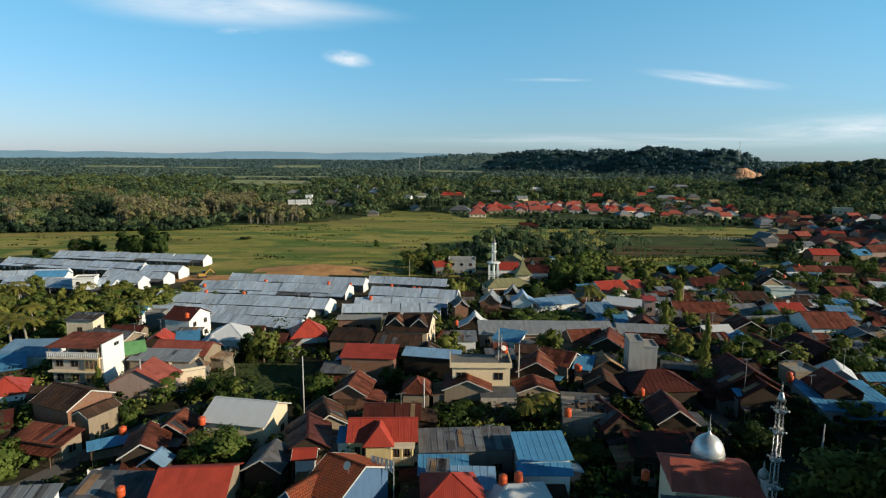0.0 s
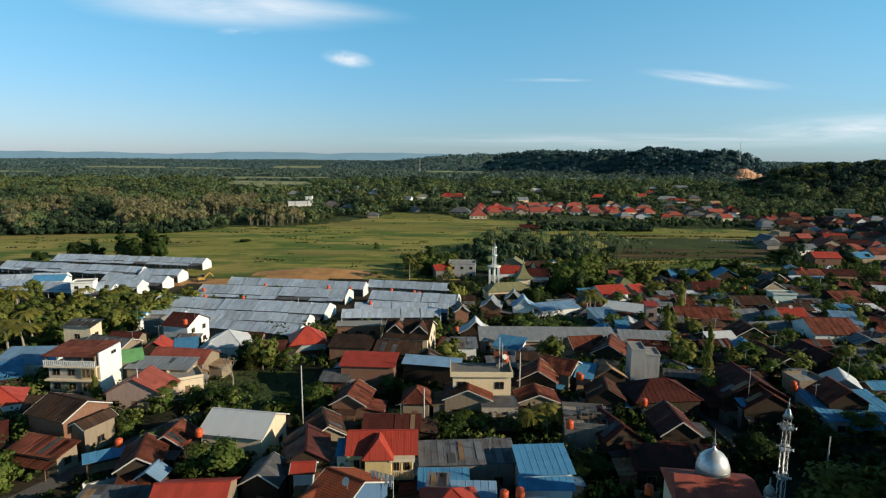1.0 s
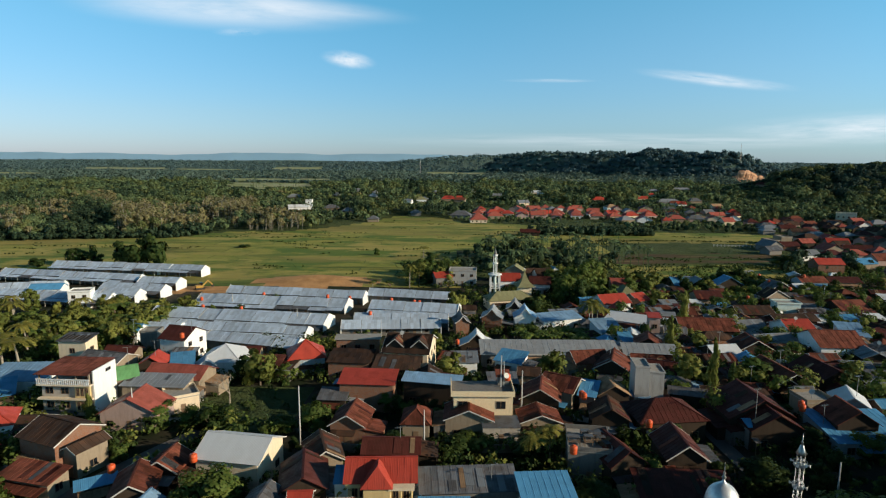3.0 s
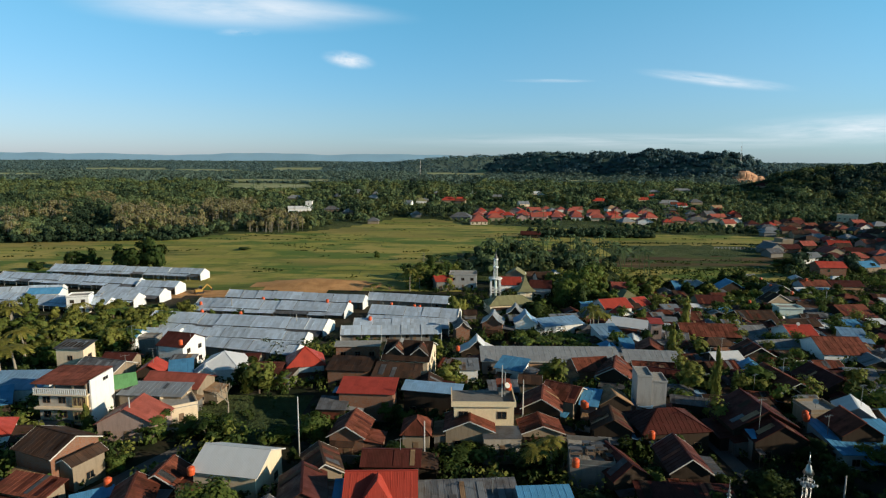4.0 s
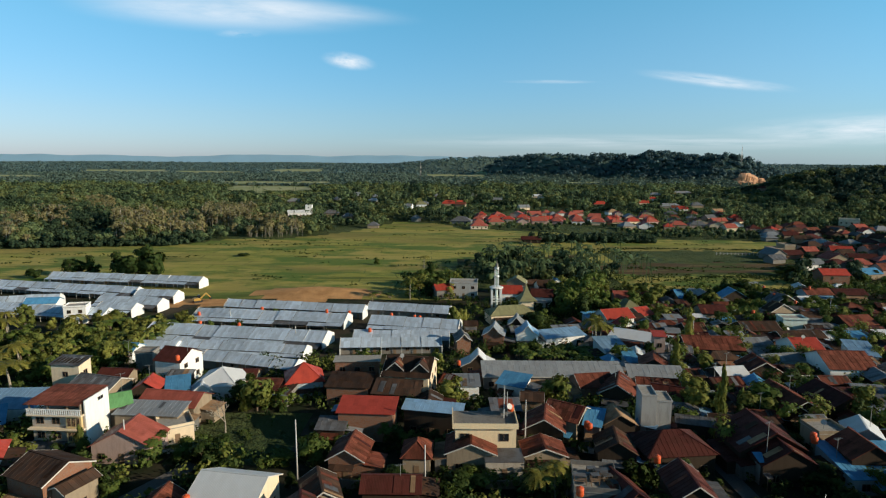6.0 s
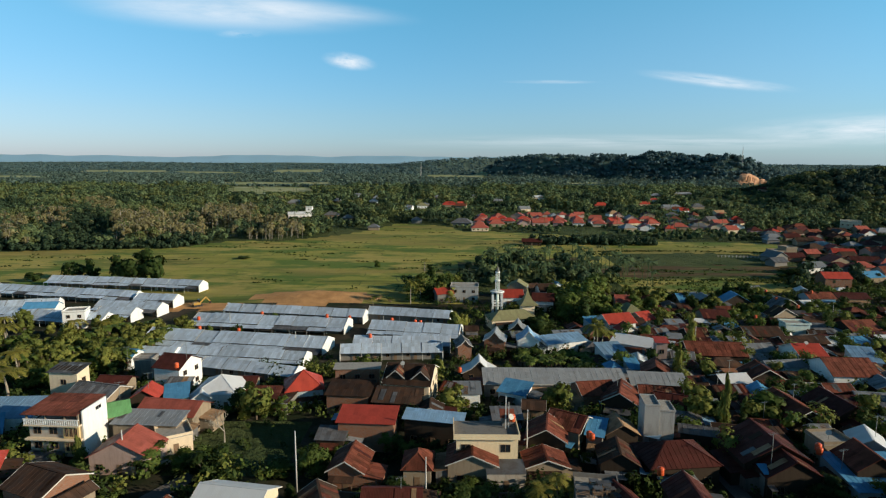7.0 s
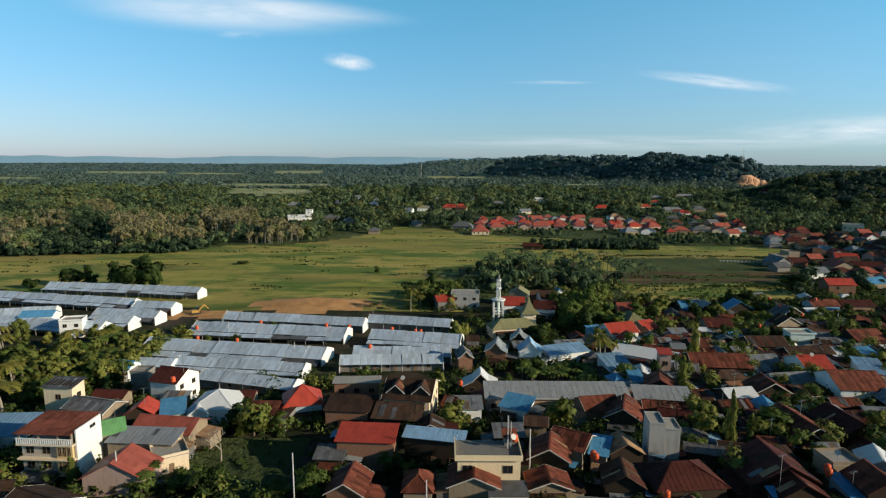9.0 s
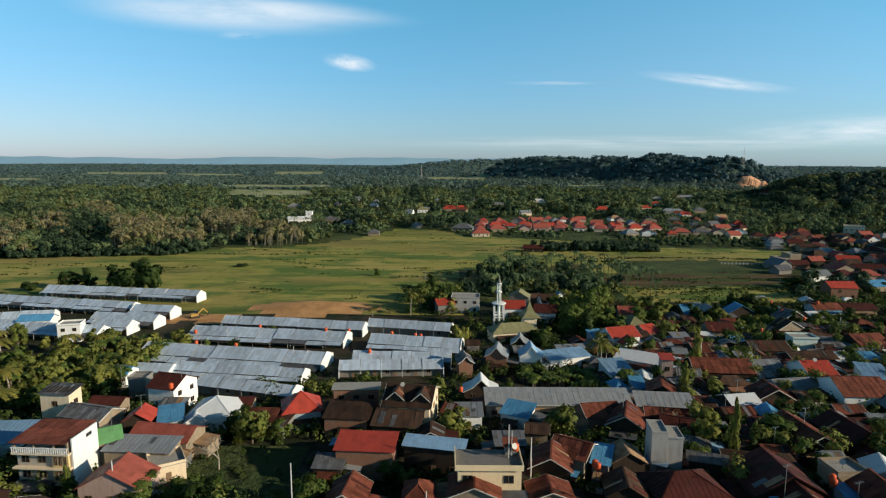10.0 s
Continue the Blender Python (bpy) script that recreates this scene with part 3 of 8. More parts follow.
def beam(bm, a, b, w, h):
    """A bar of section w x h from a to b."""
    a, b = Vector(a), Vector(b)
    ax = (b - a).normalized()
    side = ax.cross(Vector((0, 0, 1)))
    side = side.normalized() if side.length > 1e-4 else Vector((1, 0, 0))
    up = side.cross(ax)
    v = [bm.verts.new(q + side * (s * w / 2) + up * (u * h / 2)) for q in (a, b) for s, u in ((-1, -1), (1, -1), (1, 1), (-1, 1))]
    for f in ((0, 1, 2, 3), (7, 6, 5, 4), (1, 0, 4, 5), (2, 1, 5, 6), (3, 2, 6, 7), (0, 3, 7, 4)):
        bm.faces.new([v[i] for i in f])
    return bm


def prism(outline, axis, a, b):
    """A solid from an outline in (side, z), drawn out along x or y from a to b."""
    bm = bmesh.new()
    put = (lambda s, z, q: (q, s, z)) if axis == "x" else (lambda s, z, q: (s, q, z))
    lo, hi = [bm.verts.new(put(s, z, a)) for s, z in outline], [bm.verts.new(put(s, z, b)) for s, z in outline]
    n = len(outline)
    bm.faces.new(lo), bm.faces.new(hi[::-1])
    for i in range(n):
        bm.faces.new((lo[i], hi[i], hi[(i + 1) % n], lo[(i + 1) % n]))
    bmesh.ops.recalc_face_normals(bm, faces=bm.faces)
    return bm


def turned(rows, z0=0.0):
    """A body of revolution from (radius, z) rows."""
    bm = bmesh.new()
    n, rings = 20, []
    for r, z in rows:
        rings.append([bm.verts.new((r * math.cos(2 * math.pi * i / n), r * math.sin(2 * math.pi * i / n), z + z0)) for i in range(n)])
    for p_, q_ in zip(rings, rings[1:]):
        for i in range(n):
            f = bm.faces.new((p_[i], p_[(i + 1) % n], q_[(i + 1) % n], q_[i]))
            f.smooth = True
    bm.faces.new(rings[0][::-1]), bm.faces.new(rings[-1])
    return bm


def slope(bm, o, ex, es, length, run, a, b, thick=0.09, rib=0.0):
    """A roof plane: eave from o along ex, rising along es; its top edge runs from a to b. rib: spacing of raised seams."""
    uvl = bm.loops.layers.uv.verify()
    o, ex, es = Vector(o), Vector(ex).normalized(), Vector(es).normalized()
    up = ex.cross(es).normalized()

    def reach(u):
        return run if a <= u <= b else run * u / a if u < a else run * (length - u) / max(0.01, length - b)
    cuts = {0.0: 0.0, length: 0.0, a: 0.0, b: 0.0}
    if rib:
        k = max(2, int(length / rib))
        for i in range(1, k):
            u = length * i / k
            if reach(u) > 0.3 and min(abs(u - a), abs(u - b)) > 0.05:
                cuts.update({u - 0.03: 0.0, u: 0.035, u + 0.03: 0.0})
    us = sorted(cuts)
    us = [u for i, u in enumerate(us) if i == 0 or u - us[i - 1] > 1e-4]
    grid = []
    for u in us:
        w = reach(u)
        lo, lob = bm.verts.new(o + ex * u + up * cuts[u]), bm.verts.new(o + ex * u - up * thick)
        if w > 1e-3:
            hi, hib = bm.verts.new(o + ex * u + es * w + up * cuts[u]), bm.verts.new(o + ex * u + es * w - up * thick)
        else:
            hi, hib = lo, lob
        grid.append((u, w, lo, hi, lob, hib))

    def face(vs, uvs):
        seen, keep = [], []
        for v, q in zip(vs, uvs):
            if v not in seen:
                seen.append(v), keep.append(q)
        if len(seen) > 2:
            for loop, q in zip(bm.faces.new(seen).loops, keep):
                loop[uvl].uv = q
    for p_, q_ in zip(grid, grid[1:]):
        (u0, w0, l0, h0, m0, k0), (u1, w1, l1, h1, m1, k1) = p_, q_
        uv4 = ((u0, 0), (u1, 0), (u1, w1), (u0, w0))
        face((l0, l1, h1, h0), uv4)
        face((k0, k1, m1, m0), uv4[::-1])
        face((m0, m1, l1, l0), ((u0, 0), (u1, 0), (u1, 0), (u0, 0)))
        face((h0, h1, k1, k0), ((u0, w0), (u1, w1), (u1, w1), (u0, w0)))
    for g, flip in ((grid[0], False), (grid[-1], True)):
        u, w, l, h_, m, k_ = g
        vs = (l, h_, k_, m)
        face(vs if not flip else vs[::-1], ((u, 0), (u, w), (u, w), (u, 0)))
    return bm


def window(parent, x, z, w, h, side, at, mat=None):
    """A framed window on a wall of the house: side f, b, l or r, its plane at 'at'."""
    e = 0.07
    rows = [(-w / 2, w / 2, 0, h / 2 - e, h / 2), (-w / 2, w / 2, 0, -h / 2, -h / 2 + e), (-w / 2, -w / 2 + e, 0, -h / 2 + e, h / 2 - e), (w / 2 - e, w / 2, 0, -h / 2 + e, h / 2 - e), (-e / 2, e / 2, 0, -h / 2 + e, h / 2 - e)]
    bm = bmesh.new()
    for a, b, _, c, d in rows:
        box(bm, a, b, -0.06, 0.03, c, d)
    turn = {"f": 0, "r": 90, "b": 180, "l": -90}[side]
    fr = part("window", bm, mat or MAT_FRAME, parent)
    spot = {"f": (x, at), "r": (at, x), "b": (-x, at), "l": (at, -x)}[side]
    fr.matrix_basis = pose(spot[0], spot[1], z, 0, 0, turn)
    part("pane", boxes((-w / 2 + e, w / 2 - e, -0.02, 0.0, -h / 2 + e, h / 2 - e)), MAT_GLASS, fr)
    return fr


def sheets(top, o, ex, es, length, run, n, kinds):
    """Loose replacement sheets lying on a roof slope."""
    o, ex, es = Vector(o), Vector(ex).normalized(), Vector(es).normalized()
    up = ex.cross(es).normalized()
    for _ in range(n):
        w_, l_ = awning_rng.uniform(0.5, 1.3), min(run * 0.9, awning_rng.uniform(1.6, 4.2))
        u, v = awning_rng.uniform(0.2, max(0.3, length - w_ - 0.2)), awning_rng.uniform(0.05, max(0.06, run - l_))
        if u + w_ > length:
            continue
        m = ROOF[awning_rng.choice(kinds)]
        part("patch_sheet", slope(bmesh.new(), o + ex * u + es * v + up * 0.07, ex, es, w_, l_, 0, w_, 0.02), m, top)


FAR_HOUSES, FOOT, FRONTS = [], [], []
awning_rng = random.Random(31)


def house(x, y, yaw, w, d, h, kind, rise, rmat, wmat, label, over=0.45, trim=False, rib=0.0, wins="fr", group="houses of the town", category="house", base=None, name="house", lean=True):
    """A house: w wide along its front, d deep, eaves h above the ground.
    kind: gx ridge along the front, gy gable to the front, hip, flat, mono rising to the back."""
    top = new(name)
    z0 = ground(x, y) if base is None else base
    top.matrix_basis = pose(x, y, z0, 0, 0, yaw)
    tagged(top, label, category, group)
    a, b, low = w / 2, d / 2, -0.6
    wm, rm = WALL[wmat], ROOF[rmat]
    s = rise / (b if kind == "gx" else a if kind == "gy" else d if kind == "mono" else max(0.1, min(a, b)))
    drop = over * s
    if kind == "gx":
        part("wall", prism([(-b, low), (b, low), (b, h), (0, h + rise), (-b, h)], "x", -a, a), wm, top)
    elif kind == "gy":
        part("wall", prism([(-a, low), (a, low), (a, h), (0, h + rise), (-a, h)], "y", -b, b), wm, top)
    elif kind == "swept":
        part("wall", prism([(-a, low), (a, low), (a, h), (0.42 * a, h + 0.30 * rise), (0, h + rise), (-0.42 * a, h + 0.30 * rise), (-a, h)], "y", -b, b), wm, top)
    elif kind == "mono":
        part("wall", prism([(-b, low), (b, low), (b, h + rise), (-b, h)], "x", -a, a), wm, top)
    else:
        part("wall", boxes((-a, a, -b, b, low, h)), wm, top)
    A, B, lift = a + over, b + over, 0.10
    kinds = ("zincold", "zinc", "zinc", "zincold", "tan") if rmat in ("zinc", "zincold") else ("rust", "rust", "rust", "zincold", "brown", "brown", "tan", "maroon")
    patchy = awning_rng.choice((0, 1, 2, 3, 4)) if y < 240 and rmat in ("rust", "zincold", "brown", "tan", "maroon", "zinc") else 0
    if kind == "gx":
        run = math.hypot(B, rise + drop)
        es = (0, B, rise + drop)
        part("roof", slope(bmesh.new(), (-A, -B, h - drop + lift), (1, 0, 0), es, 2 * A, run, 0, 2 * A, rib=rib), rm, top)
        part("roof", slope(bmesh.new(), (A, B, h - drop + lift), (-1, 0, 0), (0, -B, rise + drop), 2 * A, run, 0, 2 * A, rib=rib), rm, top)
        if patchy:
            sheets(top, (-A, -B, h - drop + lift), (1, 0, 0), es, 2 * A, run, patchy, kinds)
        part("ridge_cap", beam(bmesh.new(), (-A, 0, h + rise + lift + 0.02), (A, 0, h + rise + lift + 0.02), 0.34, 0.07), rm, top)
        if trim:
            for sx in (-1, 1):
                for sy in (-1, 1):
                    part("barge_board", beam(bmesh.new(), (sx * (A + 0.03), sy * B, h - drop + lift - 0.08), (sx * (A + 0.03), 0, h + rise + lift - 0.08), 0.05, 0.18), MAT_TRIM, top)
    elif kind == "gy":
        run = math.hypot(A, rise + drop)
        part("roof", slope(bmesh.new(), (A, -B, h - drop + lift), (0, 1, 0), (-A, 0, rise + drop), 2 * B, run, 0, 2 * B, rib=rib), rm, top)
        part("roof", slope(bmesh.new(), (-A, B, h - drop + lift), (0, -1, 0), (A, 0, rise + drop), 2 * B, run, 0, 2 * B, rib=rib), rm, top)
        if patchy:
            sheets(top, (A, -B, h - drop + lift), (0, 1, 0), (-A, 0, rise + drop), 2 * B, run, patchy, kinds)
            sheets(top, (-A, B, h - drop + lift), (0, -1, 0), (A, 0, rise + drop), 2 * B, run, patchy, kinds)
        part("ridge_cap", beam(bmesh.new(), (0, -B, h + rise + lift + 0.02), (0, B, h + rise + lift + 0.02), 0.34, 0.07), rm, top)
        if trim:
            for sy in (-1, 1):
                for sx in (-1, 1):
                    part("barge_board", beam(bmesh.new(), (sx * A, sy * (B + 0.03), h - drop + lift - 0.08), (0, sy * (B + 0.03), h + rise + lift - 0.08), 0.05, 0.18), MAT_TRIM, top)
    elif kind == "swept":
        # flared saddle roof: flat skirts below, steep slopes above
        kx, kz, ez = 0.45 * A, 0.34 * rise, -0.12
        for sx in (-1, 1):
            y0 = -B if sx > 0 else B
            part("roof", slope(bmesh.new(), (sx * A, y0, h + ez + lift), (0, sx, 0), (sx * (kx - A), 0, kz - ez), 2 * B, math.hypot(A - kx, kz - ez), 0, 2 * B, rib=rib), rm, top)
            part("roof", slope(bmesh.new(), (sx * kx, y0, h + kz + lift), (0, sx, 0), (-sx * kx, 0, rise - kz), 2 * B, math.hypot(kx, rise - kz), 0, 2 * B, rib=rib), rm, top)
            for sy in (-1, 1):
                part("barge_board", beam(bmesh.new(), (sx * A, sy * (B + 0.04), h + ez + lift), (sx * kx, sy * (B + 0.04), h + kz + lift), 0.06, 0.2), MAT_TRIM, top)
                part("barge_board", beam(bmesh.new(), (sx * kx, sy * (B + 0.04), h + kz + lift), (0, sy * (B + 0.04), h + rise + lift), 0.06, 0.2), MAT_TRIM, top)
        part("ridge_cap", beam(bmesh.new(), (0, -B, h + rise + lift + 0.02), (0, B, h + rise + lift + 0.02), 0.3, 0.07), rm, top)
    elif kind == "hip":
        m = min(A, B)
        zt = rise + drop
        rf = math.hypot(m, zt)
        ez = h - drop + lift
        part("roof", slope(bmesh.new(), (-A, -B, ez), (1, 0, 0), (0, m, zt), 2 * A, rf * B / m if B <= A else rf, m, 2 * A - m, rib=rib) if B <= A else slope(bmesh.new(), (-A, -B, ez), (1, 0, 0), (0, m, zt), 2 * A, rf, m, 2 * A - m, rib=rib), rm, top)
        part("roof", slope(bmesh.new(), (A, B, ez), (-1, 0, 0), (0, -m, zt), 2 * A, rf, m, 2 * A - m, rib=rib), rm, top)
        part("roof", slope(bmesh.new(), (A, -B, ez), (0, 1, 0), (-m, 0, zt), 2 * B, rf, m, 2 * B - m, rib=rib), rm, top)
        part("roof", slope(bmesh.new(), (-A, B, ez), (0, -1, 0), (m, 0, zt), 2 * B, rf, m, 2 * B - m, rib=rib), rm, top)
        if y < 240:
            for sx in (-1, 1):
                part("ridge_cap", beam(bmesh.new(), (sx * A, -B, ez + 0.02), (sx * (A - m), -(B - m), ez + zt + 0.02), 0.26, 0.08), rm, top)
    elif kind == "mono":
        run = math.hypot(2 * B, rise + 2 * drop)
        part("roof", slope(bmesh.new(), (-A, -B, h - drop + lift), (1, 0, 0), (0, 2 * B, rise + 2 * drop), 2 * A, run, 0, 2 * A, rib=rib), rm, top)
        if patchy:
            sheets(top, (-A, -B, h - drop + lift), (1, 0, 0), (0, 2 * B, rise + 2 * drop), 2 * A, run, patchy + 1, kinds)
        if trim:
            part("fascia", boxes((-A, A, -B - 0.04, -B, h - drop - 0.12, h - drop + 0.10)), MAT_TRIM, top)
    else:
        part("roof", boxes((-A, A, -B, B, h + 0.01, h + 0.16)), rm, top)
        if rise > 0:
            q = 0.14
            part("parapet", boxes((-A, A, -B, -B + q, h + 0.16, h + 0.16 + rise), (-A, A, B - q, B, h + 0.16, h + 0.16 + rise), (-A, -A + q, -B + q, B - q, h + 0.16, h + 0.16 + rise), (A - q, A, -B + q, B - q, h + 0.16, h + 0.16 + rise)), wm, top)
    FOOT.append((x, y, 0.46 * math.hypot(w, d)))
    if name == "house" and y < 300:
        FRONTS.append((x, y, z0, yaw, a, b, h))
    if y > 390:
        FAR_HOUSES.append((x, y, w / 2 + 3))
    elif name == "house" and y < 280 and kind != "flat" and lean and awning_rng.random() < 0.7:
        deep = awning_rng.uniform(1.4, 2.6)
        wide = w * awning_rng.uniform(0.5, 1.0)
        x0 = -a + awning_rng.uniform(0, 1) * (w - wide)
        sheet = ROOF[awning_rng.choice(("zincold", "rust", "brown", rmat, "zinc", "tan", "blue" if x > 20 else "rust"))]
        part("awning", slope(bmesh.new(), (x0, -b - deep, min(2.3, h - 0.9)), (1, 0, 0), (0, deep, 0.35), wide, math.hypot(deep, 0.35), 0, wide, rib=rib), sheet, top)
        for ux in (x0 + 0.15, x0 + wide - 0.15):
            part("post", boxes((ux - 0.05, ux + 0.05, -b - deep + 0.1, -b - deep + 0.2, -0.5, min(2.3, h - 0.9) - 0.08)), MAT_FRAME, top)
    if name == "house" and y < 230 and w > 4.5 and kind != "flat" and lean and awning_rng.random() < 0.75:
        side = awning_rng.choice((-1, 1))
        wide, long, q = awning_rng.uniform(1.8, 3.2), d * awning_rng.uniform(0.5, 0.9), awning_rng.uniform(-0.2, 0.2) * d
        eave = min(h - 0.4, 2.9)
        x1 = side * a
        x2 = x1 + side * wide
        part("annex_wall", boxes((min(x1, x2), max(x1, x2), q - long / 2, q + long / 2, low, eave - 0.35)), WALL[awning_rng.choice(("wood", "grey", wmat, "brick"))], top)
        sheet = ROOF[awning_rng.choice(("zincold", "rust", "zinc", "brown", "zincold", "paleblue", "tan", "maroon"))]
        e = (x2 + side * 0.3, q - long / 2 - 0.3, eave - 0.3) if side > 0 else (x2 + side * 0.3, q + long / 2 + 0.3, eave - 0.3)
        run = wide + 0.28
        part("annex_roof", slope(bmesh.new(), e, (0, side, 0), (-side * run, 0, 0.42), long + 0.6, math.hypot(run, 0.42), 0, long + 0.6, rib=rib), sheet, top)
    if wins:
        floors = max(1, int(h / 2.9))
        for k in range(floors):
            zc = 1.5 + k * h / floors
            for sd in wins:
                span, at = (w, -b) if sd == "f" else (d, a) if sd == "r" else (d, -a) if sd == "l" else (w, b)
                n = max(1, int(span / 3.4))
                for i in range(n):
                    q = -span / 2 + span * (i + 0.5) / n
                    if sd == "f" and k == 0 and i == n // 2:
                        dr = part("door", boxes((q - 0.45, q + 0.45, -b - 0.05, -b + 0.02, 0.0, 2.05)), MAT_FRAME, top)
                        continue
                    window(top, q, zc, min(1.3, span / n * 0.5), 1.2, sd, at)
    return top


def water_tank(x, y, z, r=0.55, h=1.25, mat=None, label="round orange plastic water tank standing on a roof"):
    top = new("water_tank")
    top.matrix_basis = pose(x, y, z)
    tagged(top, label, "water tank", "water tanks")
    m = mat or MAT_TANK
    part("tank", turned([(r * 0.94, 0), (r, 0.06), (r, h * 0.3), (r * 1.03, h * 0.33), (r, h * 0.36), (r, h * 0.62), (r * 1.03, h * 0.65), (r, h * 0.68), (r, h * 0.88), (r * 0.75, h * 0.98), (r * 0.4, h)]), m, top)
    part("lid", turned([(r * 0.36, h + 0.004), (r * 0.36, h + 0.07), (r * 0.2, h + 0.11)]), m, top)
    return top


def pole(x, y, h, r=0.11, name="utility_pole", label="tall pale concrete utility pole beside a yard", arms=False):
    top = new(name)
    top.matrix_basis = pose(x, y, ground(x, y))
    tagged(top, label, "pole", "utility poles")
    part("shaft", turned([(r * 1.25, -0.4), (r * 1.1, h * 0.4), (r * 0.8, h)]), MAT_POLE, top)
    if arms:
        part("cross_arm", boxes((-0.8, 0.8, -0.06, 0.06, h - 0.6, h - 0.48)), MAT_STEEL, top)
        for sx in (-0.7, 0.0, 0.7):
            part("insulator", turned([(0.05, h - 0.48), (0.08, h - 0.4), (0.05, h - 0.28)]), MAT_TRIM, top).matrix_basis = pose(sx, 0, 0)
    return top


def dish(x, y, z, turn):
    top = new("satellite_dish")
    top.matrix_basis = pose(x, y, z, 0, 0, turn)
    tagged(top, "white satellite dish on a short post over a roof", "satellite dish", "satellite dishes")
    part("post", turned([(0.04, -0.6), (0.04, 0.9)]), MAT_STEEL, top)
    part("reflector", turned([(0.05, 0.0), (0.2, 0.03), (0.38, 0.11), (0.48, 0.2), (0.5, 0.22)]), MAT_TRIM, top).matrix_basis = pose(0, -0.1, 1.0, 55, 0, 0)


def aerial(x, y, z, h):
    top = new("tv_aerial")
    top.matrix_basis = pose(x, y, z, 0, 0, 25)
    tagged(top, "thin television aerial on a metal pole over a roof", "aerial", "television aerials")
    part("pole", boxes((-0.035, 0.035, -0.035, 0.035, -1.2, h)), MAT_STEEL, top)
    part("boom", boxes((-0.9, 0.9, -0.02, 0.02, h - 0.12, h - 0.08)), MAT_STEEL, top)
    for i in range(6):
        part("element", boxes((-0.8 + i * 0.3, -0.77 + i * 0.3, -0.35, 0.35, h - 0.08, h - 0.05)), MAT_STEEL, top)


def yard_wall(x0, y0, x1, y1, h, mat, label):
    """A boundary wall with piers and a coping."""
    top = new("yard_wall")
    a, b = Vector((x0, y0)), Vector((x1, y1))
    length = (b - a).length
    top.matrix_basis = pose(x0, y0, min(ground(x0, y0), ground(x1, y1)) - 0.2, 0, 0, math.degrees(math.atan2(y1 - y0, x1 - x0)))
    tagged(top, label, "wall", "yard walls")
    part("panel", boxes((0, length, -0.07, 0.07, 0, h)), WALL[mat], top)
    part("coping", boxes((-0.05, length + 0.05, -0.12, 0.12, h + 0.002, h + 0.09)), MAT_CONCRETE, top)
    n = max(2, int(length / 3))
    for i in range(n + 1):
        q = length * i / n
        part("pier", boxes((q - 0.13, q + 0.13, -0.14, 0.14, 0, h + 0.22)), WALL[mat], top)


def terrace(x, y, yaw, w, d, h, rise, canopy=0.0):
    """One long row of joined shelters under galvanised sheets, with white gable ends."""
    r = random.Random(int(x * 10) + int(y))
    top = new("terrace_row")
    top.matrix_basis = pose(x, y, ground(x, y), 0, 0, yaw)
    tagged(top, "long white terrace row under blue-grey galvanised roof sheets", "terrace", "rows of the shelter estate")
    a, b = w / 2, d / 2
    # front wall in darker grey, which stands for the porch shade
    part("wall", boxes((-a + 0.2, a - 0.2, -b + 1.5, b - 0.5, -0.6, h - 0.05)), WALL["grey"], top)
    for sx in (-1, 1):
        x0, x1 = sorted((sx * (a - 0.2), sx * a))
        part("gable", prism([(-b + 0.1, -0.6), (b - 0.1, -0.6), (b - 0.1, h + 0.08), (0, h + rise + 0.16), (-b + 0.1, h + 0.08)], "x", x0, x1), WALL["white"], top)
    n = max(2, round(w / 6.2))
    unit = (w - 0.4) / n
    run = math.hypot(b, rise)
    for i in range(n):
        x0 = -a + 0.2 + i * unit
        dz = r.uniform(-0.16, 0.16)
        part("roof_panel", slope(bmesh.new(), (x0, -b, h + dz), (1, 0, 0), (0, b, rise), unit - 0.05, run, 0, unit - 0.05, rib=1.55), ROOF["row"], top)
        part("roof_panel", slope(bmesh.new(), (x0 + unit - 0.05, b, h + dz), (-1, 0, 0), (0, -b, rise), unit - 0.05, run, 0, unit - 0.05), ROOF["row"], top)
        part("party_wall", prism([(-b + 0.05, h - 0.3), (b - 0.05, h - 0.3), (b - 0.05, h + 0.06), (0, h + rise + 0.12), (-b + 0.05, h + 0.06)], "x", x0 - 0.05, x0 + 0.04), WALL["white"] if r.random() < 0.15 else MAT_CONCRETE, top)
        if r.random() < 0.5:
            window(top, x0 + unit * 0.3, 1.5, 1.0, 1.0, "f", -b + 1.5)
        part("door", boxes((x0 + unit * 0.6, x0 + unit * 0.6 + 0.85, -b + 1.44, -b + 1.52, 0, 2.0)), MAT_FRAME, top)
        part("post", boxes((x0 + 0.05, x0 + 0.17, -b + 0.12, -b + 0.24, -0.4, h - 0.16)), MAT_TRIM, top)
        if canopy:
            cz, drop = h + r.uniform(-0.30, -0.12), 0.10 * canopy + r.uniform(0.1, 0.3)
            part("canopy", slope(bmesh.new(), (x0, -b - canopy, cz - drop), (1, 0, 0), (0, canopy + 0.1, drop), unit - 0.06, math.hypot(canopy + 0.1, drop), 0, unit - 0.06, 0.04, rib=1.55), ROOF["row"] if r.random() < 0.85 else ROOF["zincold"], top)
            part("post", boxes((x0 + 0.05, x0 + 0.13, -b - canopy + 0.1, -b - canopy + 0.18, -0.4, cz - drop - 0.08)), MAT_TRIM, top)
    return top


def dormer(x, y, z, yaw, w, d, h, rise, rmat, label):
    return house(x, y, yaw, w, d, h, "gy", rise, rmat, "wood", label, over=0.3, trim=True, wins="", base=z, category="dormer", group="dormers", name="dormer")

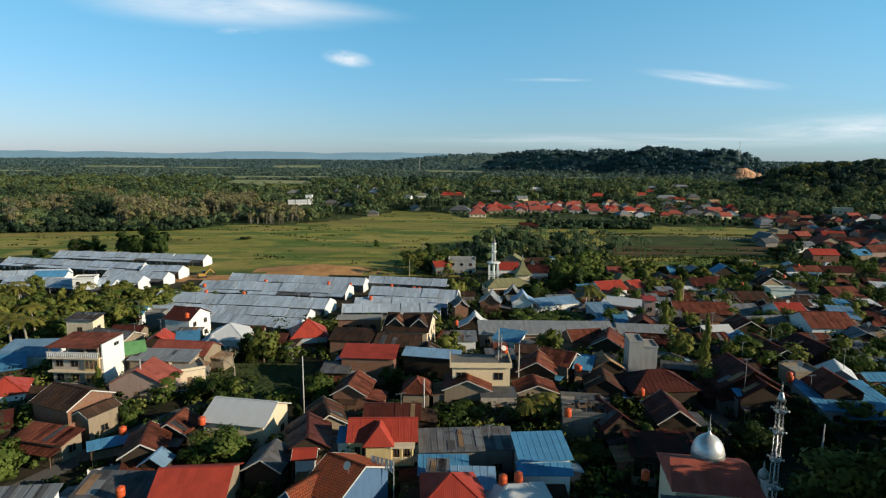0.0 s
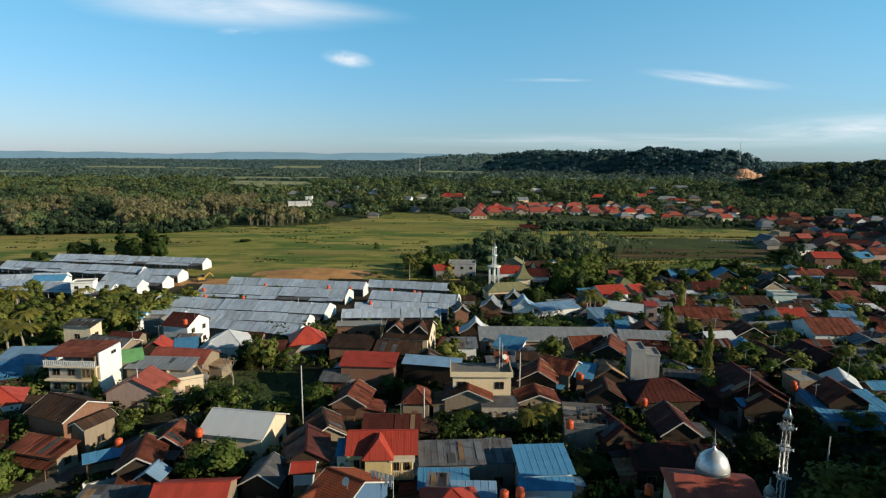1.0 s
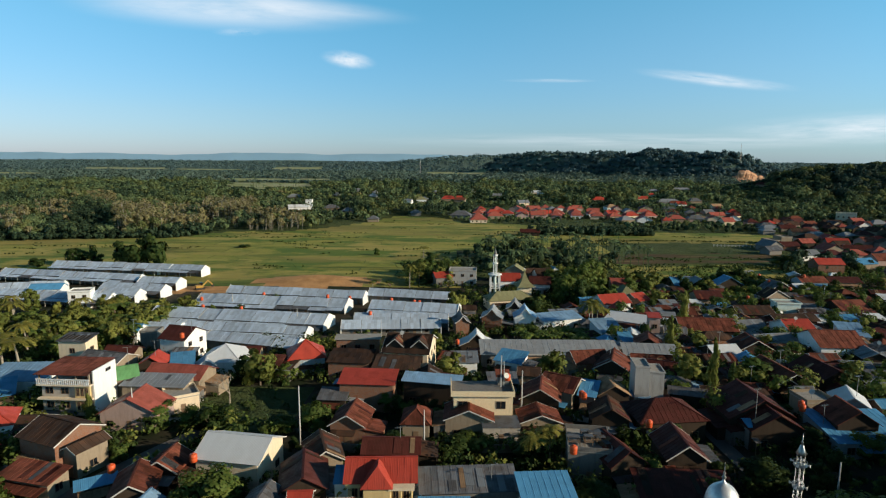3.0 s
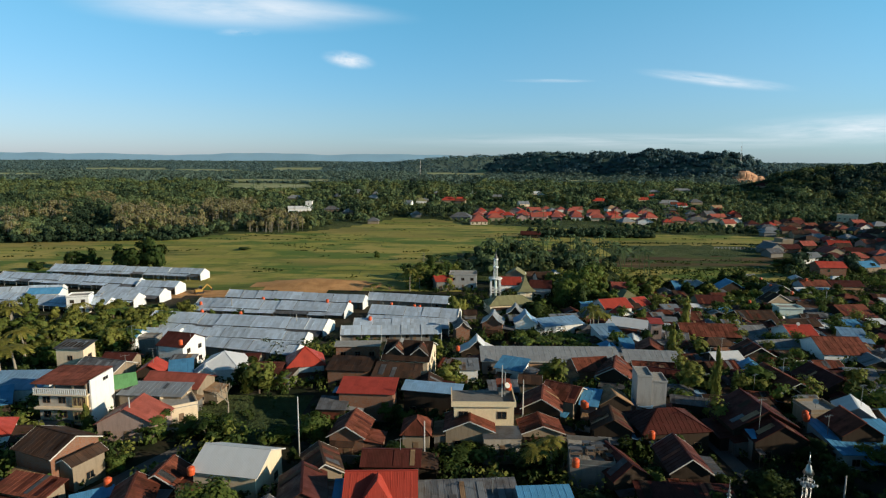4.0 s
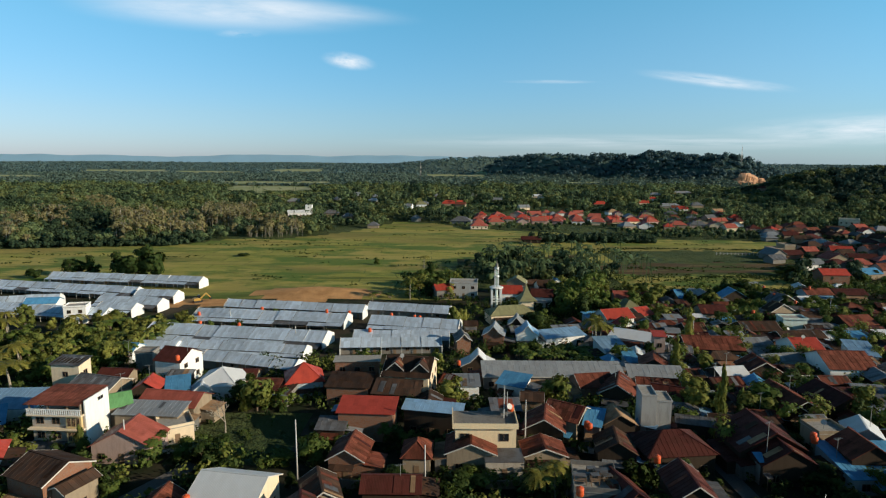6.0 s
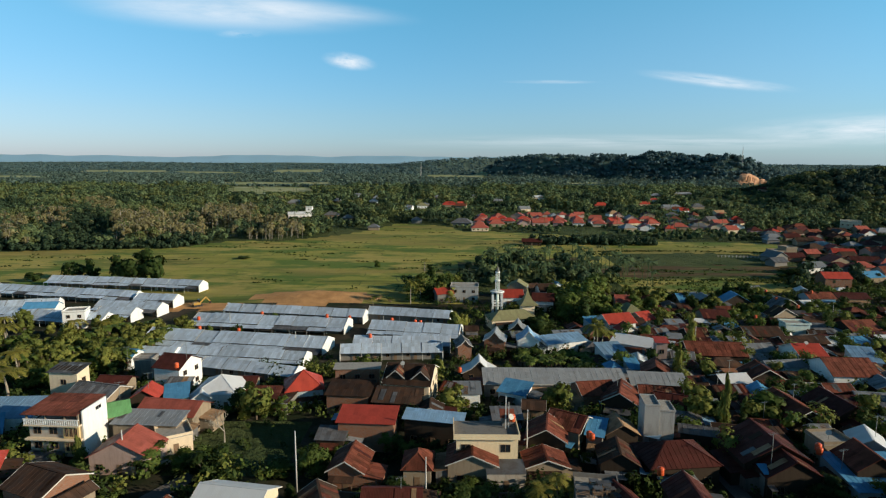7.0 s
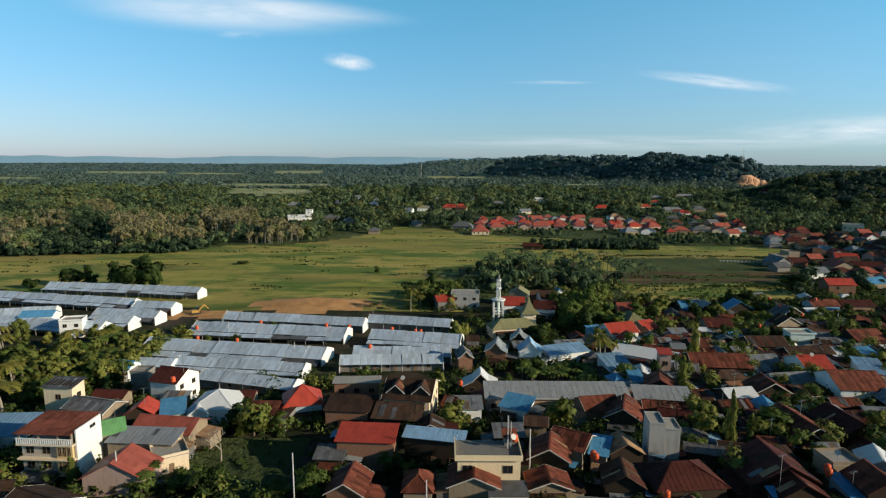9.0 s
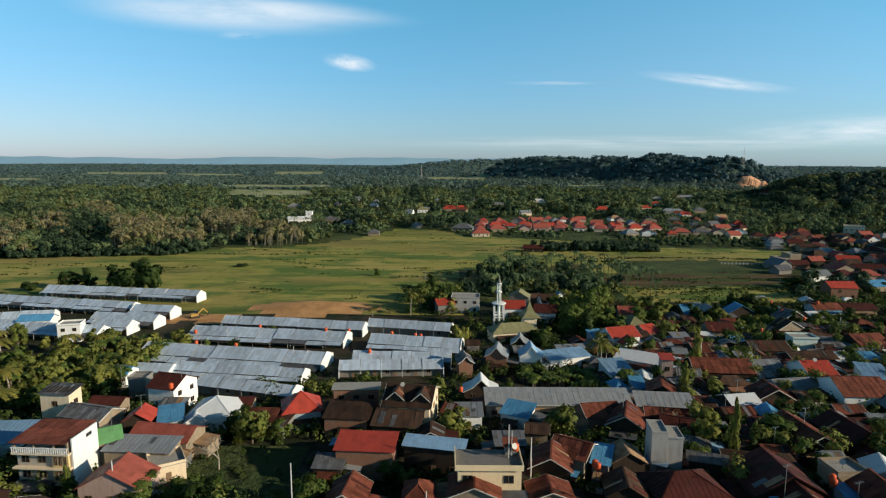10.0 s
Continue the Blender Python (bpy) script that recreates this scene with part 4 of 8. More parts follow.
# ---- plants ----
def leaf_cards(points, size, rng, loose=0.6):
    """Small leaves at the points (place and outward way), facing roughly outwards."""
    n = len(points)
    places = points[:, :3]
    nrm = points[:, 3:] + loose * rng.normal(size=(n, 3)) * 0.7
    nrm[:, 2] += 0.15
    nrm /= np.linalg.norm(nrm, axis=1)[:, None] + 1e-9
    ref = rng.normal(size=(n, 3))
    u = np.cross(nrm, ref)
    u /= np.linalg.norm(u, axis=1)[:, None] + 1e-9
    v = np.cross(nrm, u)
    s = (size * rng.uniform(0.6, 1.35, n))[:, None] / 2
    q = np.stack([places - u * s - v * s * 0.4, places + u * s * 0.15 - v * s, places + u * s + v * s * 0.35, places - u * s * 0.2 + v * s], 1)
    soft = points[:, 3:] * 0.75 + nrm * 0.4
    soft /= np.linalg.norm(soft, axis=1)[:, None] + 1e-9
    return q.reshape(-1, 3), np.repeat(soft, 4, axis=0)


def card_mesh(name, verts, mat, normals=None):
    n = len(verts) // 4
    me = bpy.data.meshes.new(name)
    me.vertices.add(4 * n), me.loops.add(4 * n), me.polygons.add(n)
    me.vertices.foreach_set("co", verts.astype(np.float32).ravel())
    me.loops.foreach_set("vertex_index", np.arange(4 * n, dtype=np.int32))
    me.polygons.foreach_set("loop_start", np.arange(0, 4 * n, 4, dtype=np.int32))
    me.update(calc_edges=True)
    if normals is not None:
        me.attributes.new("custom_normal", "FLOAT_VECTOR", "POINT").data.foreach_set("vector", normals.astype(np.float32).ravel())
    me.materials.append(mat)
    return me


def clump_points(rng, count, centre, radii, hollow=0.55, heart=None):
    """Points in a clump with their outward ways; heart: the middle of the whole crown."""
    d = rng.normal(size=(count, 3))
    d /= np.linalg.norm(d, axis=1)[:, None]
    r = rng.uniform(hollow, 1.05, count)[:, None]
    at = np.array(centre) + d * r * np.array(radii)
    out = d
    if heart is not None:
        o = at - np.array(heart)
        out = d * 0.6 + o / (np.linalg.norm(o, axis=1)[:, None] + 1e-9) * 0.7
    return np.concatenate([at, out], 1)


def limb(bm, a, b, ra, rb, n=6):
    a, b = Vector(a), Vector(b)
    ax = (b - a).normalized()
    s = ax.orthogonal().normalized()
    t_ = ax.cross(s)
    lo, hi = ([bm.verts.new(q + (s * math.cos(2 * math.pi * i / n) + t_ * math.sin(2 * math.pi * i / n)) * r) for i in range(n)] for q, r in ((a, ra), (b, rb)))
    for i in range(n):
        bm.faces.new((lo[i], lo[(i + 1) % n], hi[(i + 1) % n], hi[i])).smooth = True
    bm.faces.new(hi)
    return bm


def mesh_of(name, bm, mat):
    me = bpy.data.meshes.new(name)
    bm.to_mesh(me)
    bm.free()
    me.materials.append(mat)
    return me


def broad_tree(seed, leaf, slim=False, fine=False):
    """Trunk and crown meshes of a tree 8 m high and 6 m wide."""
    rng = np.random.default_rng(seed)
    bm = bmesh.new()
    limb(bm, (0, 0, -0.3), (0.1, 0, 2.4), 0.22, 0.16)
    pts = []
    n = 17 if not slim else 11
    for i in range(n):
        if slim:
            z = 1.2 + 6.4 * i / (n - 1)
            wide = 2.2 * math.sin(math.pi * min(1, (i + 1.5) / (n + 1)) ** 0.8) + 0.5
            c = (rng.normal() * 0.5, rng.normal() * 0.5, z)
            rad = (wide, wide, 0.75)
            count = 120
        else:
            ang, rr = rng.uniform(0, 6.28), 2.1 * math.sqrt(rng.uniform(0.02, 1))
            z = 1.2 + rng.uniform(0, 1) * 5.7 * (1 - 0.35 * (rr / 2.1) ** 2)
            c = (rr * math.cos(ang), rr * math.sin(ang), z)
            k = rng.uniform(0.75, 1.35)
            rad = (1.15 * k, 1.15 * k, 0.85 * k)
            count = 210 if fine else 88
            limb(bm, (0.1, 0, 1.4), (c[0] * 0.8, c[1] * 0.8, c[2] - 0.2), 0.10, 0.03, 5)
        pts.append(clump_points(rng, count, c, rad, 0.35, (0, 0, 4.2 if not slim else c[2])))
    verts, soft = leaf_cards(np.concatenate(pts), 0.38 if fine else 0.60 if not slim else 0.58, rng)
    return mesh_of("trunk", bm, MAT_BARK), card_mesh("crown", verts, leaf, soft)


def bare_tree(seed):
    rng = random.Random(seed)
    bm = bmesh.new()

    def grow(a, d, length, r, depth):
        b = a + d * length
        limb(bm, a, b, r, r * 0.65, 5)
        if depth:
            for _ in range(3):
                e = (d + Vector((rng.uniform(-1, 1), rng.uniform(-1, 1), rng.uniform(-0.1, 0.6))) * 0.75).normalized()
                grow(b, e, length * rng.uniform(0.55, 0.8), r * 0.6, depth - 1)
    grow(Vector((0, 0, -0.3)), Vector((0.05, 0, 1)), 2.8, 0.2, 4)
    return mesh_of("trunk", bm, MAT_PALEBARK), None


def palm_tree(seed):
    """A palm 8 m high, fronds 3 m long."""
    rng = np.random.default_rng(seed)
    bm = bmesh.new()
    lean = rng.normal(size=2) * 0.5
    a = Vector((0, 0, -0.3))
    for i in range(4):
        f = (i + 1) / 4
        b = Vector((lean[0] * f * f, lean[1] * f * f, 6.6 * f))
        limb(bm, a, b, 0.20 - 0.03 * i, 0.17 - 0.03 * i)
        a = b
    quads = []
    for i in range(17):
        ang = 2 * math.pi * i / 17 + rng.uniform(-0.2, 0.2)
        lift = rng.uniform(-0.25, 1.0)
        d = np.array((math.cos(ang), math.sin(ang), 0))
        side = np.array((-d[1], d[0], 0))
        prev = np.array(a)
        for k in range(6):
            f = (k + 1) / 6
            nxt = np.array(a) + d * 3.0 * f * (1 - 0.15 * f) + np.array((0, 0, lift * 2.0 * f - (1.6 + lift) * f * f))
            for s in (-1, 1):
                wd = 0.62 * (1 - 0.55 * f)
                out = side * s * wd + np.array((0, 0, -0.32 * wd)) + d * 0.25
                for g in (0.0, 0.5):
                    p0, p1 = prev + (nxt - prev) * g, prev + (nxt - prev) * (g + 0.36)
                    quads += [p0, p1, p1 + out, p0 + out * 0.95]
            prev = nxt
    return mesh_of("trunk", bm, MAT_PALEBARK), card_mesh("crown", np.array(quads), LEAF["palm"])


def banana_plant(seed):
    """A clump of broad drooping leaves, 8 m in mesh units."""
    rng = np.random.default_rng(seed)
    bm = bmesh.new()
    quads = []
    for s in range(4):
        bx, by = rng.normal(size=2) * 1.0
        top = np.array((bx, by, rng.uniform(3.0, 4.4)))
        limb(bm, (bx, by, -0.3), tuple(top), 0.28, 0.16)
        for i in range(8):
            ang = rng.uniform(0, 6.28)
            d, side = np.array((math.cos(ang), math.sin(ang), 0)), np.array((-math.sin(ang), math.cos(ang), 0))
            prev = top
            for k in range(3):
                f = (k + 1) / 3
                nxt = top + d * 2.7 * f + np.array((0, 0, 2.6 * f - 2.7 * f * f + rng.uniform(-0.1, 0.3)))
                wd = (0.55, 0.6, 0.2)[k]
                wp = (0.2, 0.55, 0.6)[k]
                quads += [prev - side * wp, prev + side * wp, nxt + side * wd, nxt - side * wd]
                prev = nxt
    return mesh_of("stem", bm, MAT_BARK), card_mesh("crown", np.array(quads), LEAF["broad"])


FINE = {k: [broad_tree(s, LEAF[k], fine=True) for s in seeds] for k, seeds in (("broad", (14, 15)), ("dark", (24, 25)), ("olive", (34, 35)))}
KINDS = {
    "broad": [broad_tree(s, LEAF["broad"]) for s in (11, 12, 13)],
    "dark": [broad_tree(s, LEAF["dark"]) for s in (21, 22, 23)],
    "olive": [broad_tree(s, LEAF["olive"]) for s in (31, 32, 33)],
    "dry": [broad_tree(s, LEAF["dry"]) for s in (71, 72)],
    "slim": [broad_tree(s, LEAF["olive"], True) for s in (41, 42)],
    "palm": [palm_tree(s) for s in (51, 52, 53)],
    "banana": [banana_plant(s) for s in (61, 62, 63)],
    "bare": [bare_tree(5)],
}
WORDS = {
    "broad": ("tree", "leafy green broadleaf tree growing between houses", "tree"),
    "dark": ("tree", "dense dark green broadleaf tree", "tree"),
    "olive": ("tree", "sunlit olive-green broadleaf tree", "tree"),
    "dry": ("tree", "dry tan-leaved tree at the edge of a wood", "tree"),
    "slim": ("column_tree", "tall slim columnar tree with yellow-green leaves", "tree"),
    "palm": ("palm_tree", "coconut palm with drooping feathery fronds", "palm"),
    "banana": ("banana_plant", "banana clump with broad drooping green leaves", "banana plant"),
    "bare": ("bare_tree", "leafless pale-barked tree at the edge of a yard", "tree"),
}
plant_rng = random.Random(77)


def plant(kind, x, y, h, w):
    near = kind in FINE and y < 112 and abs(x) < 0.78 * y
    trunk, crown = plant_rng.choice(FINE[kind] if near else KINDS[kind])
    name, label, category = WORDS[kind]
    top = new(name)
    wide = w / 6.0
    top.matrix_basis = pose(x, y, ground(x, y), 0, 0, plant_rng.uniform(0, 360)) @ Matrix.Diagonal((wide, wide, h / 8.0, 1))
    tagged(top, label, category, category + "s among the houses")
    for me in (trunk, crown):
        if me:
            new(me.name.split(".")[0], me).parent = top
    return top

# ---- rows of the shelter estate ----
terrace(-56.5, 228.3, -9.8, 55.0, 8, 2.7, 2.1)
terrace(-13.3, 225.9, -11.9, 31.6, 8, 2.7, 2.1)
terrace(-61.4, 214.5, -7.3, 55.6, 11, 2.7, 2, 2.5)
terrace(-10.1, 205.3, -9.3, 30.9, 10, 2.7, 2, 2.5)
terrace(-65.1, 190.4, -9.1, 59.1, 11, 2.7, 2.1, 3.6)
terrace(-13.4, 186.7, -1.3, 29.6, 8, 2.7, 1.9)
terrace(-15.9, 178.4, 4.4, 29.7, 7.5, 2.7, 1.8)
terrace(-85.4, 174.3, -5.9, 18.4, 7, 2.7, 1.5)
terrace(-57.5, 173.0, -8.7, 38.0, 7, 2.7, 1.5, 1.5)
terrace(-50.8, 159.0, -15.3, 27.7, 7, 2.7, 1.6)
terrace(-158.6, 282.7, -7.4, 54.9, 7.5, 3, 1.9, 2.6)
terrace(-121.0, 277.0, -10.5, 22.3, 7.5, 3, 1.9, 2.6)
terrace(-162.0, 259.4, -11.9, 70.1, 7.5, 3, 1.9, 2.6)
terrace(-117.6, 247.9, -10.4, 18.0, 7.5, 3, 1.9, 2.6)
terrace(-121.7, 234.3, -9.4, 26.8, 7.5, 3, 1.9, 2.6)
terrace(-164.3, 236.7, 12.7, 24.5, 7.5, 3, 1.9, 2.6)
terrace(-121.6, 225.1, -8.1, 14.7, 7.5, 3, 1.9, 2.6)
terrace(-143.2, 220.5, -10.4, 46.5, 7.5, 3, 1.9, 2.6)

# ---- single buildings ----
def storey_house():
    """Pale four-level house with a balustraded top terrace and a blank white side wall."""
    top = new("storey_house")
    top.matrix_basis = pose(-70.3, 114.4, ground(-70.3, 114.4), 0, 0, -3)
    tagged(top, "pale four-level house with balustraded terrace and blank white side wall", "house", "houses of the town")
    a, b, g = 5.1, 3.5, -1.5
    part("wall", boxes((-a, a - 0.25, -b, b, g, 6.4)), WALL["stone"], top, "beige-grey painted front wall")
    part("side_wall", boxes((a - 0.25, a, -b, b, g, 9.0)), WALL["white"], top, "blank white-painted side wall")
    part("back_wall", boxes((-a, a - 0.25, b - 0.2, b, 6.4, 8.6)), WALL["white"], top)
    for z in (0.8, 3.7, 6.4):
        part("floor_slab", boxes((-a - 0.4, a - 0.25, -b - 0.9, -b, z - 0.14, z + 0.14)), WALL["cream"], top)
    part("rail", boxes((-a - 0.4, a - 0.25, -b - 0.9, -b - 0.76, 7.5, 7.66)), WALL["white"], top)
    for i in range(26):
        x = -a - 0.3 + i * 0.395
        part("baluster", boxes((x, x + 0.18, -b - 0.89, -b - 0.77, 6.54, 7.5)), WALL["white"], top)
    for x in (-a, -1.6, 2.0, 4.5):
        part("column", boxes((x, x + 0.26, -b - 0.7, -b - 0.44, 6.54, 8.6)), WALL["tan"], top)
    part("roof", slope(bmesh.new(), (-a - 0.6, -b - 1.2, 8.6), (1, 0, 0), (0, 1, 0.06), 2 * a + 0.2, 2 * b + 1.9, 0, 2 * a + 0.2, rib=0.85), ROOF["rust"], top)
    part("awning", slope(bmesh.new(), (-a - 0.2, -b - 3.0, 0.6), (1, 0, 0), (0, 1, 0.2), 7.4, 3.1, 0, 7.4, rib=0.85), ROOF["zincold"], top)
    for z in (2.3, 5.1):
        for x in (-3.6, -0.6):
            window(top, x, z, 1.5, 1.3, "f", -b)
        part("bay", boxes((1.6, 4.5, -b - 0.45, -b - 0.004, z - 1.2, z + 1.1)), WALL["yellow"], top)
        for x in (2.2, 3.05, 3.9):
            window(top, x, z, 0.6, 1.6, "f", -b - 0.45)
    window(top, 1.0, 7.9, 1.6, 0.7, "r", a, MAT_STEEL)
    return top


def roof_terrace_house():
    """Cream two-storey house with parapet, stair head, mast and tank."""
    top = new("terrace_house")
    top.matrix_basis = pose(6.9, 107.2, ground(6.2, 107.2), 0, 0, 0)
    tagged(top, "cream two-storey house with a flat parapet roof terrace", "house", "houses of the town")
    a, b, h = 5.2, 3.1, 7.1
    part("wall", boxes((-a, a, -b, b, -0.8, h)), WALL["warmcream"], top)
    part("floor_slab", boxes((-a - 0.5, a + 0.3, -b - 0.5, b + 0.1, h, h + 0.22)), WALL["warmcream"], top)
    q = 0.16
    part("parapet", boxes((-a - 0.5, a + 0.3, -b - 0.5, -b - 0.5 + q, h + 0.22, h + 0.95), (-a - 0.5, -a - 0.5 + q, -b - 0.34, b + 0.1, h + 0.22, h + 0.95), (a + 0.3 - q, a + 0.3, -b - 0.34, b + 0.1, h + 0.22, h + 0.95)), WALL["warmcream"], top)
    part("roof_deck", boxes((-a - 0.34, a + 0.14, -b - 0.34, b + 0.1, h + 0.224, h + 0.3)), MAT_CONCRETE, top)
    part("stair_head", boxes((2.9, 5.0, 1.2, 3.0, h + 0.3, h + 2.0)), MAT_CONCRETE, top)
    part("sloped_sheet", slope(bmesh.new(), (2.5, 0.8, h + 2.0), (1, 0, 0), (0, 1, 0.3), 2.6, 2.4, 0, 2.6, rib=0.85), ROOF["rust"], top)
    part("mast", boxes((3.3, 3.5, 0.2, 0.4, h + 0.3, h + 6.2)), MAT_POLE, top)
    part("mast", boxes((3.9, 4.02, 0.6, 0.72, h + 0.3, h + 5.0)), MAT_POLE, top)
    part("dish", turned([(0.05, 0), (0.3, 0.06), (0.5, 0.18), (0.52, 0.2)]), MAT_TRIM, top, "white satellite dish").matrix_basis = pose(4.2, -0.2, h + 2.6, 60, 0, 30)
    for x in (-3.6, 3.1):
        window(top, x, 5.4, 1.7, 1.4, "f", -b)
    for y_ in (-1.1, 1.1):
        window(top, y_, 5.4, 1.0, 1.3, "r", a)
    for x in (-3.0, 0, 3.0):
        window(top, x, 1.6, 1.4, 1.3, "f", -b)
    return top


def yellow_house():
    top = new("yellow_house")
    top.matrix_basis = pose(-8.4, 80.2, ground(-8.4, 80.2), 0, 0, 2)
    tagged(top, "two-storey yellow house with a red cross-gabled metal roof", "house", "houses of the town")
    a, b, h = 4.3, 2.8, 5.9
    part("wall", boxes((-a, a, -b, b, -0.8, h)), WALL["yellow"], top)
    A, B, rz = a + 0.6, b + 0.6, 2.0
    run = math.hypot(B, rz)
    part("roof", slope(bmesh.new(), (-A, -B, h - 0.3), (1, 0, 0), (0, B, rz), 2 * A, run, 0, 2 * A, rib=0.85), ROOF["red"], top)
    part("roof", slope(bmesh.new(), (A, B, h - 0.3), (-1, 0, 0), (0, -B, rz), 2 * A, run, 0, 2 * A, rib=0.85), ROOF["red"], top)
    part("ridge_cap", beam(bmesh.new(), (-A, 0, h + rz - 0.27), (A, 0, h + rz - 0.27), 0.3, 0.08), ROOF["red"], top)
    part("gable", prism([(-B + 0.6, h - 0.1), (B - 0.6, h - 0.1), (0, h + rz - 0.6)], "x", -a, a), WALL["yellow"], top)
    px, m, zt = -0.4, 2.1, 2.1
    rf = math.hypot(m, zt)
    part("porch", boxes((px - m + 0.4, px + m - 0.4, -b - 1.6, -b, -0.8, h - 0.4)), WALL["yellow"], top)
    part("porch_roof", slope(bmesh.new(), (px - m, -b - 2.0, h - 0.3), (1, 0, 0), (0, m, zt), 2 * m, rf, m, m, rib=0.85), ROOF["red"], top)
    part("porch_roof", slope(bmesh.new(), (px + m, -b - 2.0, h - 0.3), (0, 1, 0), (-m, 0, zt), 4.2, rf, m, 4.2, rib=0.85), ROOF["red"], top)
    part("porch_roof", slope(bmesh.new(), (px - m, -b + 2.2, h - 0.3), (0, -1, 0), (m, 0, zt), 4.2, rf, 0, 4.2 - m, rib=0.85), ROOF["red"], top)
    part("cornice", boxes((-a - 0.3, a + 0.2, -b - 0.5, -b - 0.01, h - 0.95, h - 0.35)), WALL["yellow"], top)
    part("balcony", boxes((1.2, a + 0.1, -b - 1.5, -b - 0.01, 2.6, 2.9)), WALL["yellow"], top)
    part("canopy", boxes((1.1, a + 0.2, -b - 1.7, -b - 0.51, h - 0.7, h - 0.3)), WALL["cream"], top)
    for x in (1.3, 2.7, 4.1):
        part("column", turned([(0.18, 2.9), (0.16, 3.2), (0.16, h - 1.0), (0.2, h - 0.7)]), WALL["yellow"], top).matrix_basis = pose(x, -b - 1.35, 0)
    for i in range(12):
        part("baluster", boxes((1.25 + i * 0.26, 1.35 + i * 0.26, -b - 1.48, -b - 1.38, 2.9, 3.7)), WALL["cream"], top)
    part("rail", boxes((1.2, a + 0.1, -b - 1.5, -b - 1.36, 3.7, 3.84)), WALL["cream"], top)
    for x in (2.0, 3.4):
        window(top, x, 4.1, 0.8, 2.0, "f", -b)
    for x in (-3.4, -2.4):
        window(top, x, 4.1, 0.8, 1.4, "f", -b)
    part("side_roof", slope(bmesh.new(), (-a - 2.0, -b + 0.2, 5.2), (1, 0, 0), (0, 1, 0.3), 2.9, 3.4, 0, 2.9, rib=0.6), ROOF["blue"], top, "bright blue sheet side roof")
    part("side_wall", boxes((-a - 1.8, -a - 0.01, -b + 0.4, b, -0.8, 5.0)), WALL["mint"], top)
    return top


def prayer_hall():
    """Hall with red hipped roof and a polished metal dome."""
    top = new("prayer_hall")
    top.matrix_basis = pose(30.1, 63.7, ground(29, 62.8), 0, 0, -8.6)
    tagged(top, "prayer hall with a dull red metal roof and silver dome", "mosque", "mosques")
    a, b, h = 4.3, 3.9, 8.6
    part("wall", boxes((-a, a, -b, b, -0.6, h)), WALL["cream"], top)
    A, B, rz = a + 0.5, b + 0.5, 1.7
    run = math.hypot(B, rz)
    m = 0.6
    part("roof", slope(bmesh.new(), (-A, -B, h), (1, 0, 0), (0, B, rz), 2 * A, run, 0.6, 2 * A - m), ROOF["salmon"], top)
    part("roof", slope(bmesh.new(), (A, B, h), (-1, 0, 0), (0, -B, rz), 2 * A, run, m, 2 * A - 0.6), ROOF["salmon"], top)
    part("roof", slope(bmesh.new(), (A, -B, h), (0, 1, 0), (-m, 0, rz), 2 * B, math.hypot(m, rz), B, B), ROOF["salmon"], top)
    part("roof", slope(bmesh.new(), (-A, B, h), (0, -1, 0), (0.6, 0, rz), 2 * B, math.hypot(0.6, rz), B, B), ROOF["salmon"], top)
    part("awning", slope(bmesh.new(), (-A - 1.2, -B - 2.6, h - 0.9), (1, 0, 0), (0, 2.5, 0.5), 2 * A + 0.4, math.hypot(2.5, 0.5), 0, 2 * A + 0.4, 0.04, rib=0.6), ROOF["zincold"], top, "old grey corrugated awning")
    dx, dy = 0.3, 1.5
    zb = 10.30
    part("drum", turned([(1.5, 8.6), (1.5, zb - 0.3), (1.84, zb - 0.28), (1.84, zb - 0.06), (1.76, zb)]), MAT_CONCRETE, top).matrix_basis = pose(dx, dy, 0)
    part("band", turned([(1.80, zb + 0.10), (1.84, zb + 0.14), (1.84, zb + 0.34), (1.80, zb + 0.38)]), MAT_STEEL, top, "chased metal band round the dome").matrix_basis = pose(dx, dy, 0)
    shape = [(r, zb + z) for r, z in ((1.76, 0), (1.79, 0.2), (1.78, 0.5), (1.7, 0.95), (1.52, 1.4), (1.24, 1.8), (0.9, 2.1), (0.55, 2.32), (0.3, 2.5), (0.16, 2.7), (0.12, 2.9))]
    dome = part("dome", turned(shape), MAT_DOME, top, "polished silver metal dome")
    dome.matrix_basis = pose(dx, dy, 0)
    part("finial", turned([(0.1, zb + 2.9), (0.26, zb + 3.1), (0.09, zb + 3.35), (0.16, zb + 3.55), (0.05, zb + 3.75), (0.03, zb + 4.6), (0.01, zb + 4.9)]), MAT_STEEL, top).matrix_basis = pose(dx, dy, 0)
    for x in (-3, -1, 1, 3):
        window(top, x, 3.4, 1.0, 2.0, "f", -b)
    return top


